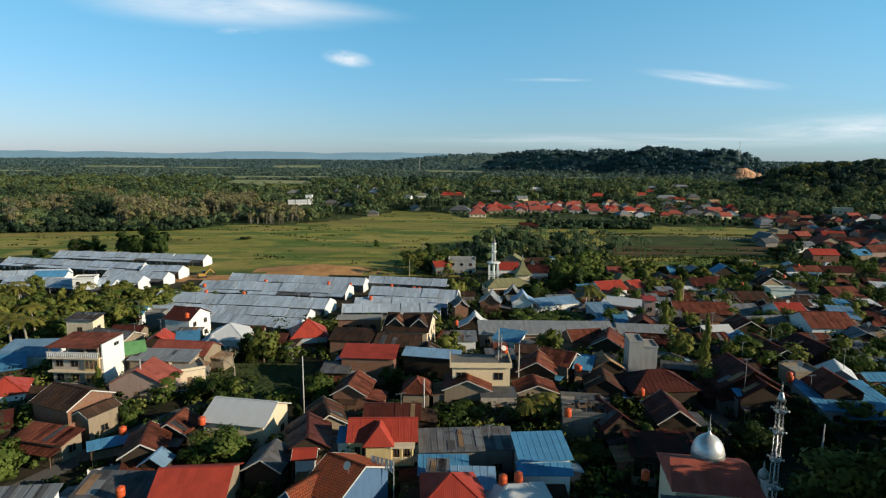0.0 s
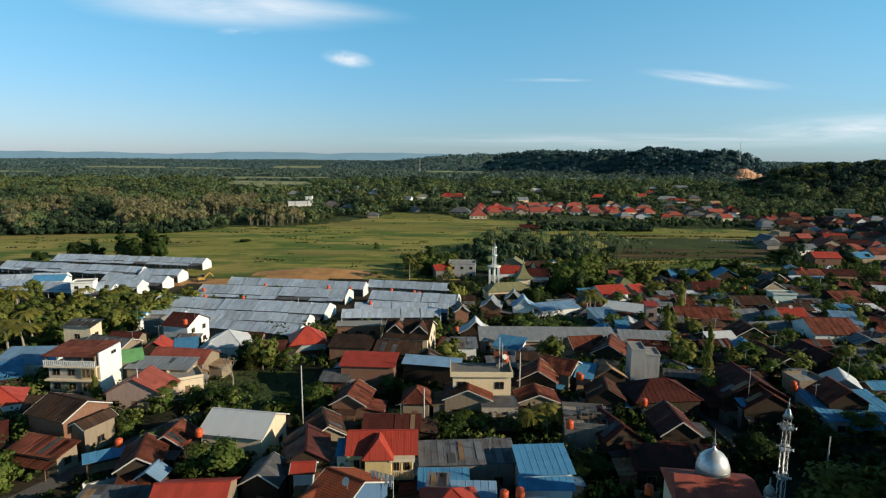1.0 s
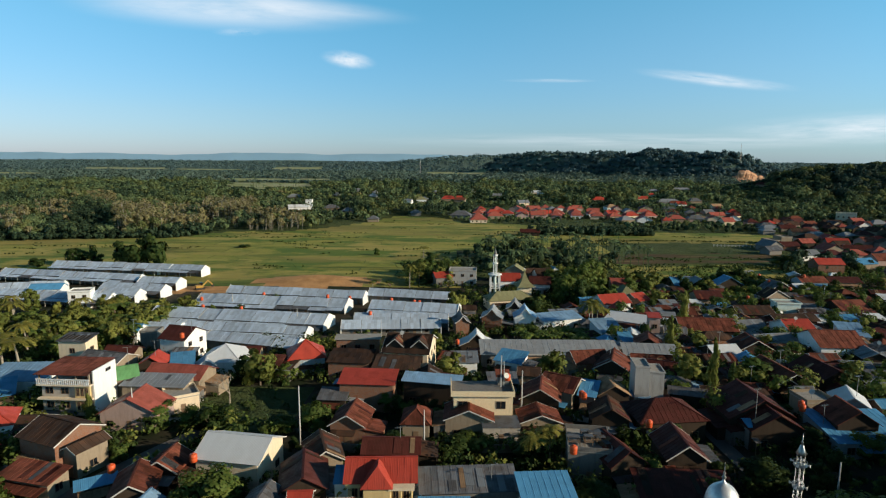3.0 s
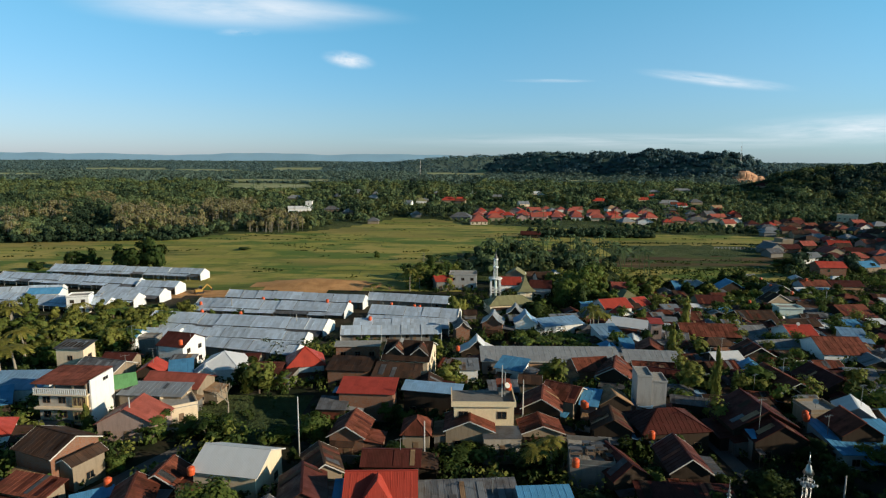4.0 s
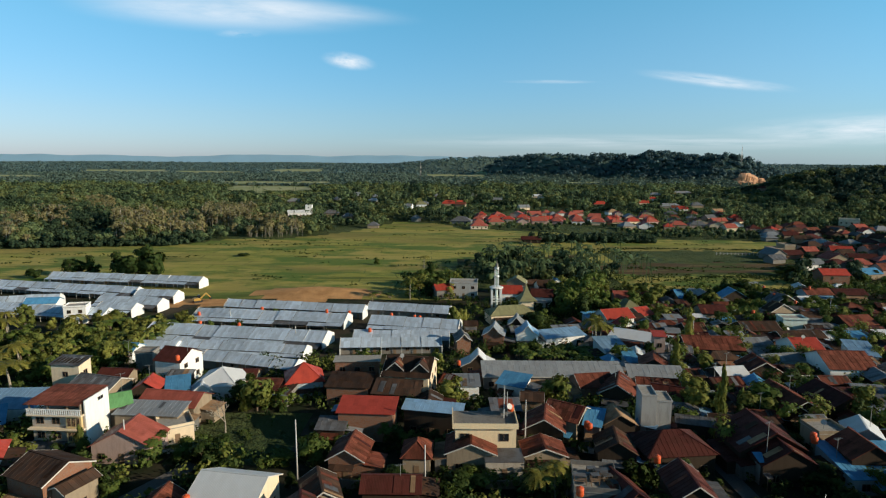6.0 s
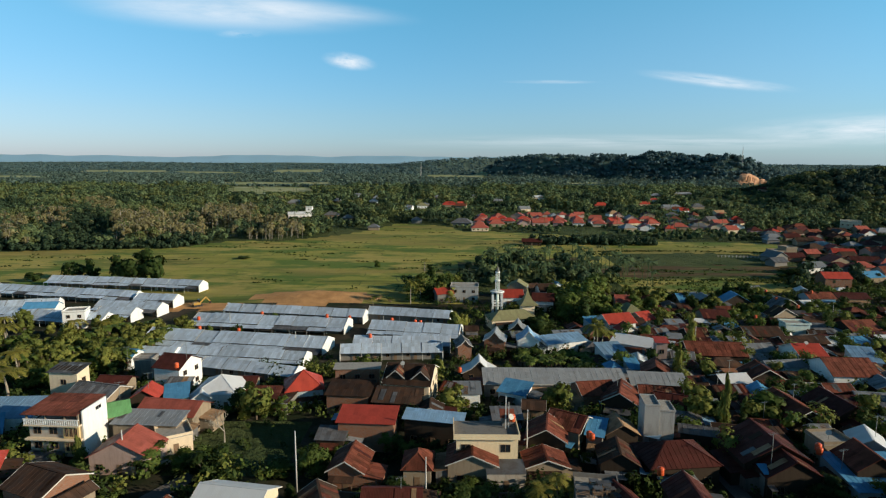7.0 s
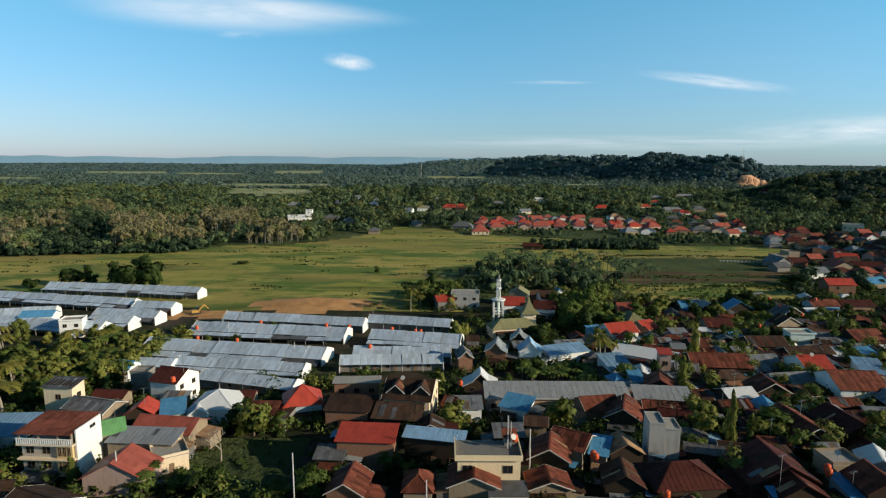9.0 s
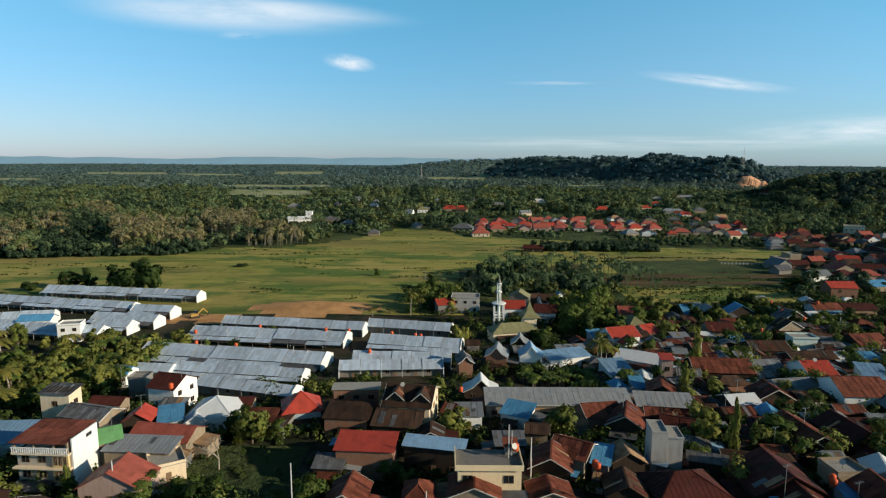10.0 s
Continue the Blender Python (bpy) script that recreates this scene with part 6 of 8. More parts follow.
house(46.8, 171.5, 9.3, 6.6, 8.8, 4, "mono", 1.35, "paleblue", "blue", "house with a bright pale blue roof", rib=1.3, wins="f")
house(44.0, 161.0, 15.1, 3.0, 4.6, 3, "hip", 1.21, "blue", "blue", "small kiosk with a blue roof", rib=1.3, wins="f")
house(49.0, 160.3, 1.0, 2.8, 6.2, 3.4, "mono", 1.00, "blue", "blue", "small house with a blue roof", rib=1.3, wins="f")
house(59.2, 168.9, -7.7, 2.9, 3.9, 8, "mono", 0.40, "red", "pink", "tall narrow house with a red-painted upper storey", wins="f")
house(57.8, 179.7, -32.0, 16.7, 6.2, 4.4, "mono", 0.99, "white", "white", "long narrow pale sheet roof", wins="f")
house(53.0, 154.7, -16.6, 6.4, 6.7, 4, "gy", 1.89, "rust", "wood", "gabled house with striped rusty sheets", rib=1.3, wins="f")
house(52.9, 173.7, -11.9, 6.6, 4.2, 3.6, "gx", 1.01, "rust", "wood", "house with red-brown roof sheets", trim=True, rib=1.3, wins="f")
house(58.8, 211.0, 16.9, 10.2, 9, 4.4, "gx", 2.32, "red", "white", "white house with a bright red gabled roof", trim=True, wins="f")
house(59.9, 202.5, 12.5, 6.4, 3.4, 3.6, "gy", 1.89, "red", "white", "red gabled porch with white posts", trim=True, wins="f")
house(68.6, 227.9, 6.8, 7.2, 10.4, 4, "hip", 2.52, "sage", "tan", "house with a grey-green hipped roof", wins="f")
house(70.8, 242.7, -5.5, 6.8, 10.0, 4.2, "gx", 2.17, "salmon", "white", "house with a faded red roof", wins="f")
house(70.5, 219.5, 23.6, 5.2, 8.4, 3.6, "gx", 1.87, "red", "tan", "small house with a red roof", trim=True, wins="f")
house(52.1, 211.5, 14.3, 5.6, 7.2, 3.4, "mono", 1.14, "blue", "blue", "small house with a blue roof", wins="f")
house(35.9, 187.1, 19.3, 13.4, 5.6, 3.6, "mono", 0.91, "paleblue", "white", "long white house with pale blue sheets", rib=1.3, wins="f")
house(39.2, 196.7, 9.4, 8.7, 2.3, 3.4, "mono", 0.45, "zinc", "white", "low shed with grey sheets", wins="f")
house(25.0, 185.5, -3.9, 6.4, 5.9, 4.4, "swept", 2.94, "paleblue", "white", "white gabled house with pale blue roof swept up", rib=1.3, wins="f")
house(14.9, 184.3, -9.3, 6.1, 5.9, 4.6, "swept", 2.80, "zinc", "brick", "brick house with steep pale gabled roof swept up", rib=1.3, wins="f")
house(5.0, 178.4, 8.1, 4.0, 5.9, 4.4, "swept", 1.97, "zincold", "brick", "dark brick house with steep gabled roof swept up", rib=1.3, wins="f")
house(8.6, 158.5, -1.7, 8.4, 5.0, 2.4, "swept", 3.2, "white", "wood", "gabled house with sunlit white and blue sheets swept up", wins="f", lean=False)
house(4.8, 139.4, 0.9, 5.6, 5.0, 3.4, "mono", 0.82, "zinc", "white", "small house with a galvanised roof", rib=1.3)
house(0.9, 141.2, -24.9, 2.4, 5.0, 3.4, "gx", 1.19, "maroon", "wood", "small house with a dark red roof")
house(23.6, 219.1, 12.7, 17, 8, 3.6, "hip", 2.36, "sage", "cream", "prayer hall under a broad olive hipped roof", wins="f")
house(27.2, 251.6, 1.1, 8.6, 9.5, 4.2, "gx", 2.3, "red", "white", "house with a red metal roof", trim=True, wins="f")
house(31.5, 266.0, -12.4, 8.3, 6.7, 5.2, "gy", 2.38, "sage", "tan", "gabled house with an olive roof", wins="f")
house(39.2, 245.3, -10.2, 8.2, 9.0, 4.2, "gx", 2.2, "maroon", "white", "white house with a dark red metal roof", wins="f")
house(43.0, 263.6, 9.2, 6.5, 8, 4, "gx", 2.44, "brown", "white", "house with a weathered brown roof", wins="f")
house(38.3, 270.8, 22.0, 5.3, 6.6, 3.6, "gx", 1.50, "brown", "tan", "small house with a brown roof", wins="f")
house(8.0, 259.9, -4.0, 11.6, 8.2, 6.2, "flat", 0.50, "concrete", "cement", "unfinished two-storey cement house with a flat roof", over=0.1, wins="f")
house(-1.2, 256.9, 16.3, 6.9, 7.6, 4.2, "gx", 1.70, "red", "grey", "house with a red metal roof", wins="f")
house(49.5, 273.7, 18.3, 3.0, 4.2, 4.4, "gy", 1.02, "blue", "white", "house with a blue gabled roof", wins="f")
house(96.1, 248.1, 1.1, 4.9, 10.6, 3.6, "gx", 2.29, "blue", "tan", "house with a blue roof", wins="f")
house(104.0, 245.2, 1.1, 9.0, 5.9, 3.8, "gy", 2.56, "zinc", "wood", "gabled house with grey sheets", wins="f")
house(116.0, 245.5, 1.1, 10.3, 5.9, 4, "gy", 2.92, "blue", "wood", "gabled house with a blue-grey roof", wins="f")
house(133.3, 265.5, 16.5, 7.1, 6.3, 4, "gx", 1.44, "zinc", "pink", "house with a pale sheet roof", wins="f")
house(130.8, 243.9, -11.6, 7.2, 5.9, 4, "gy", 2.11, "zinc", "wood", "gabled house with grey sheets", trim=True, wins="f")
house(130.9, 236.8, 17.3, 11.1, 5.9, 3.8, "gy", 3.09, "zincold", "wood", "gabled house with old grey sheets", trim=True, wins="f")
house(122.7, 223.8, 13.9, 9.8, 5.0, 3.8, "gy", 2.61, "brown", "tan", "cream gabled house with a brown roof", trim=True, wins="f")
house(96.0, 219.3, -3.6, 8.7, 9.4, 4.4, "gx", 2.07, "maroon", "tan", "white-walled house with a dark red roof", wins="f")
house(79.7, 195.4, 1.1, 6.2, 7.9, 3.8, "gx", 1.77, "rust", "wood", "house with rusty roof sheets", trim=True, wins="f")
house(76.2, 174.8, -4.7, 15.5, 10.4, 4, "gx", 2.25, "rust", "wood", "long house with a rusty red roof", trim=True, rib=1.3, wins="f")
house(90.0, 177.2, 8.4, 8.1, 6.0, 3.8, "gx", 1.37, "zinc", "blue", "house with a pale grey sheet roof", trim=True, rib=1.3, wins="f")
house(101.4, 197.5, 1.1, 11.6, 8.6, 3.8, "gx", 1.90, "brown", "wood", "dark house with a weathered brown roof", trim=True, wins="f")
house(117.8, 210.8, -6.6, 10.2, 7.5, 3.6, "gx", 1.68, "maroon", "wood", "house with a dark red-brown roof", wins="f")
house(128.9, 214.1, 1.1, 6.9, 7.6, 3.6, "gx", 1.70, "brown", "wood", "dark house with a brown roof", wins="f")
house(109.6, 188.2, 6.0, 13.9, 6.5, 3.4, "gx", 1.47, "brown", "wood", "long low house with a brown roof", trim=True, rib=1.3, wins="f")
house(99.7, 170.2, 1.0, 7.2, 12.1, 4.4, "gx", 2.60, "red", "white", "white house with a bright red roof", trim=True, wins="f")
house(100.5, 165.6, 1.0, 3.6, 3.4, 3.4, "gy", 1.17, "red", "blue", "open gabled porch with white barge boards", trim=True, wins="f")
house(99.4, 153.4, -3.1, 10.9, 12.1, 5, "gx", 2.60, "rust", "white", "large white house with a red-brown roof", rib=1.3, wins="f")
house(114.5, 167.6, -16.1, 6.0, 9.3, 4, "mono", 1.43, "paleblue", "blue", "house with pale blue roof sheets", rib=1.3, wins="f")
house(125.6, 184.9, 1.1, 4.1, 4.6, 4, "mono", 0.77, "blue", "blue", "house with a light blue roof", rib=1.3, wins="f")
house(138.1, 205.6, 8.2, 10.6, 9.6, 4, "gx", 2.10, "rust", "wood", "house with rusty red roof sheets", wins="f")
house(183.8, 288.7, -3.5, 12, 9, 5.4, "gx", 2.2, "red", "brick", "two-storey brick house with a long red roof", wins="f")
house(155.7, 255.3, 1.1, 10.8, 8.0, 3.4, "gx", 1.79, "rust", "blue", "low house with a rust-red roof", wins="f")
house(169.0, 254.9, -3.0, 12.4, 7.7, 3.4, "gx", 1.71, "maroon", "tan", "low house with a dark red roof", wins="f")
house(198.6, 329.8, 13.0, 11, 8, 3.5, "gx", 2.0, "zinc", "white", "house with a broad grey roof", over=0.7, wins="")
house(211.6, 305.2, 15.0, 12, 9, 2.8, "gx", 2.2, "blue", "tan", "house with a blue roof", wins="")
house(250.4, 384.3, -15.5, 12, 9, 2.9, "gx", 2.2, "red", "grey", "house with a red roof", over=0.7, wins="f")
house(256.8, 417.9, 20.0, 17, 9, 2.9, "hip", 2.4, "zinc", "tan", "house with a grey sheet roof", over=0.7, wins="")
house(267.0, 444.6, 17.9, 15, 9, 2.9, "hip", 2.6, "maroon", "grey", "house with a dark red hipped roof", over=0.7, wins="")
house(209.6, 366.8, 2.0, 10, 8, 2.9, "gx", 2.0, "maroon", "brick", "house with a dark red roof", over=0.7, wins="")
house(204.3, 376.8, 2.2, 6.5, 9.4, 4.6, "flat", 0.60, "concrete", "tan", "pale flat-roofed house with a parapet", over=0.1, wins="f")
house(219.2, 390.2, 2.3, 7, 9.4, 5, "flat", 0.60, "concrete", "tan", "pale flat-roofed house with a parapet", over=0.1, wins="")
house(190.3, 349.9, 18.0, 9, 7, 2.8, "gx", 1.92, "zincold", "grey", "house with an old grey gabled roof", over=0.7, wins="")
house(247.9, 461.0, 2.5, 13, 8, 2.9, "hip", 2.2, "zinc", "grey", "house with a grey roof", over=0.7, wins="")
house(334.5, 482.0, 2.6, 9.7, 6.2, 3.2, "gy", 2.88, "red", "white", "white gabled house with a red roof", over=0.7, wins="f")
house(242.5, 353.4, -7.7, 15, 9, 2.8, "gx", 2.2, "maroon", "tan", "house with a long dark red roof", over=0.7, wins="")
house(359.0, 500.2, 2.7, 13.9, 9.4, 2.8, "hip", 2.91, "zinc", "grey", "house with a grey roof", over=0.7, wins="")
house(284.7, 395.2, -20.4, 10, 8, 2.8, "hip", 2.2, "red", "grey", "house with a red roof", over=0.7, wins="")
house(351.5, 528.3, -32.0, 15.2, 14.2, 8, "flat", 0.80, "concrete", "cream", "large cream flat-roofed building at the foot of a hill", over=0.1, wins="f")
house(72.1, 159.6, 6.3, 9.0, 5.1, 4.4, "hip", 1.44, "brown", "brick", "house with a grey-brown hipped roof", rib=1.3, wins="f")
house(68.3, 146.7, 9.1, 7.0, 5.9, 4, "gx", 1.24, "white", "wood", "gabled house with sunlit white sheets", wins="fl")
house(88.5, 159.9, 9.5, 11.5, 4.5, 4, "gx", 1.09, "zinc", "blue", "long house with grey sheets", trim=True, rib=1.3, wins="f")
house(77.4, 150.2, -1.6, 8.2, 6.7, 4.2, "gy", 2.36, "rust", "wood", "gabled house with a sunlit rusty roof", trim=True, rib=1.3, wins="f")
house(79.1, 145.3, -8.1, 10.9, 2.9, 3.2, "mono", 0.53, "brown", "wood", "long dark lean-to with brown sheets", rib=1.3, wins="fl")
house(63.4, 138.2, 8.3, 6.8, 5.3, 4, "gx", 1.24, "maroon", "wood", "dark house with a maroon roof", wins="fl")
house(70.7, 137.9, -14.2, 4.1, 5.9, 3.8, "gy", 1.31, "blue", "wood", "gabled house with a blue roof", rib=1.3, wins="fl")
house(74.2, 133.5, -13.8, 4.0, 3.6, 3.6, "gx", 0.89, "brown", "wood", "dark shed with a brown roof", trim=True, rib=1.3, wins="fl")
house(70.7, 126.1, 4.0, 8.0, 11.8, 4.4, "gy", 1.92, "rust", "wood", "long gabled house with a patched rusty roof", trim=True, rib=1.3, wins="fl")
house(80.8, 127.3, 4.2, 7.8, 10.1, 4.2, "gy", 2.26, "maroon", "wood", "gabled house with a dark roof", wins="fl")
house(69.8, 122.1, -5.2, 3.9, 4.2, 4, "gy", 1.24, "rust", "wood", "small gabled house with striped rusty sheets", trim=True, rib=0.85, wins="fl")
house(70.6, 116.6, 0.8, 3.0, 2.3, 4, "gx", 0.64, "zinc", "blue", "pale blue house with grey sheets", trim=True, rib=0.85, wins="fl")
house(68.0, 109.5, 3.5, 5.4, 5.0, 5, "flat", 0.50, "concrete", "tan", "cement building with a flat roof and tanks", over=0.1, rib=0.85, wins="fl")
house(74.8, 109.4, -22.9, 5.3, 5.9, 4.6, "gy", 1.61, "white", "blue", "gabled house with a pale sunlit roof edge", trim=True, wins="fl")
house(70.0, 100.0, 0.8, 12.6, 9.6, 3.0, "mono", 1.3, "blue", "blue", "wide porch with a bright blue roof", rib=0.85, wins="fl")
house(69.0, 101.5, -1.9, 6.6, 6.4, 4.8, "gy", 2.13, "rust", "wood", "gabled house with a dark maroon roof above a blue porch", wins="fl")
house(54.9, 106.6, 0.8, 11.2, 9.3, 4.4, "gy", 3.15, "maroon", "wood", "large dark gabled house with a maroon roof", wins="fl")
house(55.2, 101.0, 0.8, 8.7, 6.7, 4, "gy", 2.49, "maroon", "wood", "dark gabled house beside a concrete block", wins="fl")
house(51.9, 99.1, 0.8, 2.1, 1.6, 4.2, "mono", 0.32, "blue", "grey", "small shed with a blue sheet roof", rib=0.85)
house(35.9, 90.3, -1.6, 5.6, 7.6, 4.4, "gy", 2.00, "maroon", "wood", "house with a sunlit red-brown gabled roof", trim=True, rib=0.85)
house(33.2, 84.8, -4.1, 7.6, 1.6, 3.0, "mono", 0.28, "brown", "wood", "long brown sheet lean-to behind a house", rib=0.85)
house(33.0, 80.6, -3, 12.5, 5.2, 3.1, "mono", 1.0, "maroon", "wood", "low dark house behind a prayer hall")
house(15.0, 560.0, -11.5, 18.4, 11.6, 2.8, "hip", 3.60, "zincold", "grey", "far shed with a grey roof", over=0.7, wins="")
house(28.8, 517.7, 2.0, 14.3, 11.6, 3.2, "hip", 3.60, "salmon", "cream", "far cream house with a faded roof", over=0.7, wins="f")
house(61.0, 430.0, -7.5, 13, 6.5, 2.8, "gx", 1.7, "maroon", "wood", "long low field barn with a dark red roof", over=0.7, wins="f")
house(4.6, 778.4, 2.9, 20.1, 11.6, 3.2, "hip", 3.60, "red", "tan", "far house with a red roof", over=0.7, wins="")
house(-29.4, 748.9, 2.8, 12.4, 9.4, 4.2, "hip", 2.91, "sage", "white", "far pale green house with hipped roof", over=0.7, wins="f")
house(-151.0, 621.8, 14, 21, 9.0, 4.2, "gx", 2.2, "white", "white", "far long white house with a pale roof", over=0.5, wins="f")
house(-141.1, 626.6, 2.6, 6.5, 7.0, 10.5, "flat", 0.6, "concrete", "white", "far tall white flat-roofed building", over=0.1, wins="f")
house(-150.5, 842.2, 3.2, 12.5, 10.6, 3.2, "hip", 3.29, "zinc", "tan", "far white house with a grey roof", over=0.7, wins="")
house(-201.5, 806.5, 3.0, 19.2, 10.6, 3.2, "hip", 3.29, "zinc", "grey", "far white house with a grey roof", over=0.7, wins="")
house(-118.6, 629.5, 2.4, 14.7, 9.4, 3.2, "hip", 2.91, "zincold", "tan", "far house with a grey roof", over=0.7, wins="")
house(-96.2, 596.0, 2.3, 10.6, 9.4, 3.2, "hip", 2.91, "zinc", "tan", "far house with a grey roof", over=0.7, wins="")
house(-61.7, 518.8, 2.0, 9.1, 8.2, 2.8, "hip", 2.54, "zincold", "tan", "far shed with a grey roof", over=0.7, wins="")
house(-27.9, 577.7, 2.2, 9.2, 9.4, 3.2, "hip", 2.85, "zinc", "grey", "far house with a grey roof", over=0.7, wins="")
house(198.8, 778.4, 2.8, 18.9, 10.6, 3.2, "hip", 3.29, "red", "tan", "far house with a red roof", over=0.7, wins="")
house(313.0, 757.5, 2.8, 15.6, 10.6, 3.2, "hip", 3.29, "zincold", "tan", "far house with a grey roof", over=0.7, wins="")
house(480.3, 908.5, -32.0, 25.4, 10.6, 3.2, "hip", 3.29, "maroon", "tan", "far house with a dark red roof", over=0.7, wins="")
house(275.9, 746.7, 2.7, 26.6, 9.4, 3.2, "hip", 2.91, "zinc", "grey", "far house with a grey roof", over=0.7, wins="")
house(344.2, 995.3, 3.5, 17.4, 9.4, 3.2, "hip", 2.91, "zinc", "tan", "far pale house with a grey roof", over=0.7, wins="")
house(401.7, 1029.6, 3.6, 31.8, 9.4, 3.2, "hip", 2.91, "zinc", "tan", "far pale house with a grey roof", over=0.7, wins="")
house(238.5, 445.5, 1.7, 9, 7, 2.9, "hip", 1.8, "zinc", "grey", "house with a grey roof", over=0.7, wins="")
house(587.9, 940.8, 3.3, 39.9, 10.6, 3.2, "hip", 3.29, "paleblue", "white", "far house with a pale blue roof on a wooded slope", over=0.7, wins="f")
house(507.6, 775.0, 2.8, 11.8, 9.4, 3.2, "hip", 2.91, "paleblue", "tan", "far house with a pale blue roof on a wooded slope", over=0.7, wins="")
house(308.8, 532.2, 2.0, 14, 9, 2.8, "hip", 2.91, "rust", "grey", "house with a rust-red roof", over=0.7, wins="")
house(292.3, 420.5, 1.6, 12, 8, 2.9, "hip", 2.2, "maroon", "tan", "house with a dark red roof", over=0.7, wins="")
house(-130.8, 214.6, 14.0, 7.1, 5.8, 6, "flat", 0.50, "concrete", "white", "white flat-roofed block among terrace rows", over=0.1, wins="f")
house(-150.0, 225.5, 9.4, 10.7, 6.3, 5, "gx", 1.44, "blue", "white", "house with a blue roof among terrace rows", wins="f")
house(140.6, 225.2, 0.4, 4.2, 4.6, 2.9, "gx", 0.93, "zincold", "wood", "small dark board house with an old grey gabled sheet roof", rib=0, wins="")
house(82.0, 203.8, -10.2, 6.0, 4.6, 3.4, "mono", 0.70, "maroon", "wood", "small dark board house with a dark red lean-to sheet roof", rib=0, wins="")
house(168.9, 233.1, -10.3, 6.1, 4.8, 3.2, "gx", 0.96, "maroon", "wood", "small dark board house with a dark red gabled sheet roof", rib=0, wins="")
house(12.2, 123.8, 2.6, 5.5, 4.3, 3.4, "mono", 0.65, "zincold", "wood", "small dark board house with an old grey lean-to sheet roof", rib=0.85, wins="f")
house(55.4, 137.8, -12.3, 4.7, 4.6, 3.0, "gy", 0.98, "maroon", "brick", "small brick house with a dark red gabled sheet roof", rib=0, wins="f")
house(130.6, 227.2, -12.9, 5.4, 4.3, 3.4, "gx", 0.86, "zincold", "brick", "small brick house with an old grey gabled sheet roof", rib=0, wins="")
house(8.4, 202.2, 2.0, 4.1, 4.5, 3.3, "gx", 0.91, "brown", "tan", "small tan house with a weathered brown gabled sheet roof", rib=0, wins="")
house(133.8, 180.7, 8.2, 4.3, 5.6, 3.3, "gy", 0.91, "maroon", "wood", "small dark board house with a dark red gabled sheet roof", rib=0, wins="f", trim=True)
house(104.5, 256.9, -0.7, 4.8, 4.4, 3.3, "mono", 0.66, "zinc", "brick", "small brick house with a pale grey lean-to sheet roof", rib=0, wins="")
house(166.5, 223.5, -10.2, 5.7, 5.7, 3.1, "mono", 0.86, "white", "wood", "small dark board house with a white lean-to sheet roof", rib=0, wins="")
house(83.0, 187.0, -9.2, 4.1, 5.7, 3.4, "gy", 0.87, "zincold", "wood", "small dark board house with an old grey gabled sheet roof", rib=1.3, wins="f")
house(90.5, 122.4, -5.8, 6.2, 4.5, 3.2, "mono", 0.67, "zinc", "wood", "small dark board house with a pale grey lean-to sheet roof", rib=0.85, wins="f")
house(137.9, 257.2, 3.6, 4.3, 5.7, 3.1, "gy", 0.90, "rust", "wood", "small dark board house with a rusty red gabled sheet roof", rib=0, wins="")
house(95.2, 190.8, -5.1, 4.3, 4.2, 3.3, "gy", 0.89, "rust", "grey", "small cement house with a rusty red gabled sheet roof", rib=0, wins="f")
house(54.6, 118.4, -13.9, 5.8, 4.3, 2.9, "gx", 0.87, "brown", "wood", "small dark board house with a weathered brown gabled sheet roof", rib=0.85, wins="f", trim=True)
house(89.0, 230.8, -8.6, 5.3, 5.2, 2.8, "gx", 1.03, "rust", "brick", "small brick house with a rusty red gabled sheet roof", rib=0, wins="")
house(64.2, 191.7, -6.2, 5.1, 5.3, 3.0, "gx", 1.06, "rust", "wood", "small dark board house with a rusty red gabled sheet roof", rib=0, wins="f")
house(106.4, 233.0, 3.9, 6.4, 3.9, 3.6, "gx", 0.77, "rust", "grey", "small cement house with a rusty red gabled sheet roof", rib=0, wins="")
house(145.8, 228.4, -8.1, 4.1, 5.4, 3.1, "gx", 1.08, "zinc", "grey", "small cement house with a pale grey gabled sheet roof", rib=0, wins="")
house(204.6, 274.9, -9.2, 4.8, 5.7, 3.5, "gy", 1.02, "maroon", "brick", "small brick house with a dark red gabled sheet roof", rib=0, wins="")
house(74.5, 204.7, -8.5, 6.1, 3.9, 3.4, "hip", 0.82, "rust", "grey", "small cement house with a rusty red hipped sheet roof", rib=0, wins="")
house(48.0, 199.9, 8.5, 6.0, 5.6, 3.3, "gy", 1.27, "zincold", "brick", "small brick house with an old grey gabled sheet roof", rib=0, wins="f")
house(111.9, 151.3, 4.9, 6.8, 4.9, 2.8, "gy", 1.42, "zincold", "wood", "small dark board house with an old grey gabled sheet roof", rib=1.3, wins="f", trim=True)
house(134.0, 221.1, 5.9, 5.5, 5.5, 3.1, "mono", 0.83, "rust", "wood", "small dark board house with a rusty red lean-to sheet roof", rib=0, wins="")
house(95.2, 137.8, -9.8, 6.1, 5.3, 2.7, "gx", 1.07, "zinc", "wood", "small dark board house with a pale grey gabled sheet roof", rib=1.3, wins="f")
house(65.9, 170.3, -13.6, 5.4, 5.5, 3.5, "gx", 1.09, "zincold", "brick", "small brick house with an old grey gabled sheet roof", rib=1.3, wins="f", trim=True)
house(158.5, 270.4, -13.5, 5.6, 4.9, 2.8, "gy", 1.18, "white", "grey", "small cement house with a white gabled sheet roof", rib=0, wins="")
house(18.8, 131.1, -9.3, 4.3, 4.8, 2.9, "gx", 0.96, "brown", "tan", "small tan house with a weathered brown gabled sheet roof", rib=1.3, wins="f", trim=True)
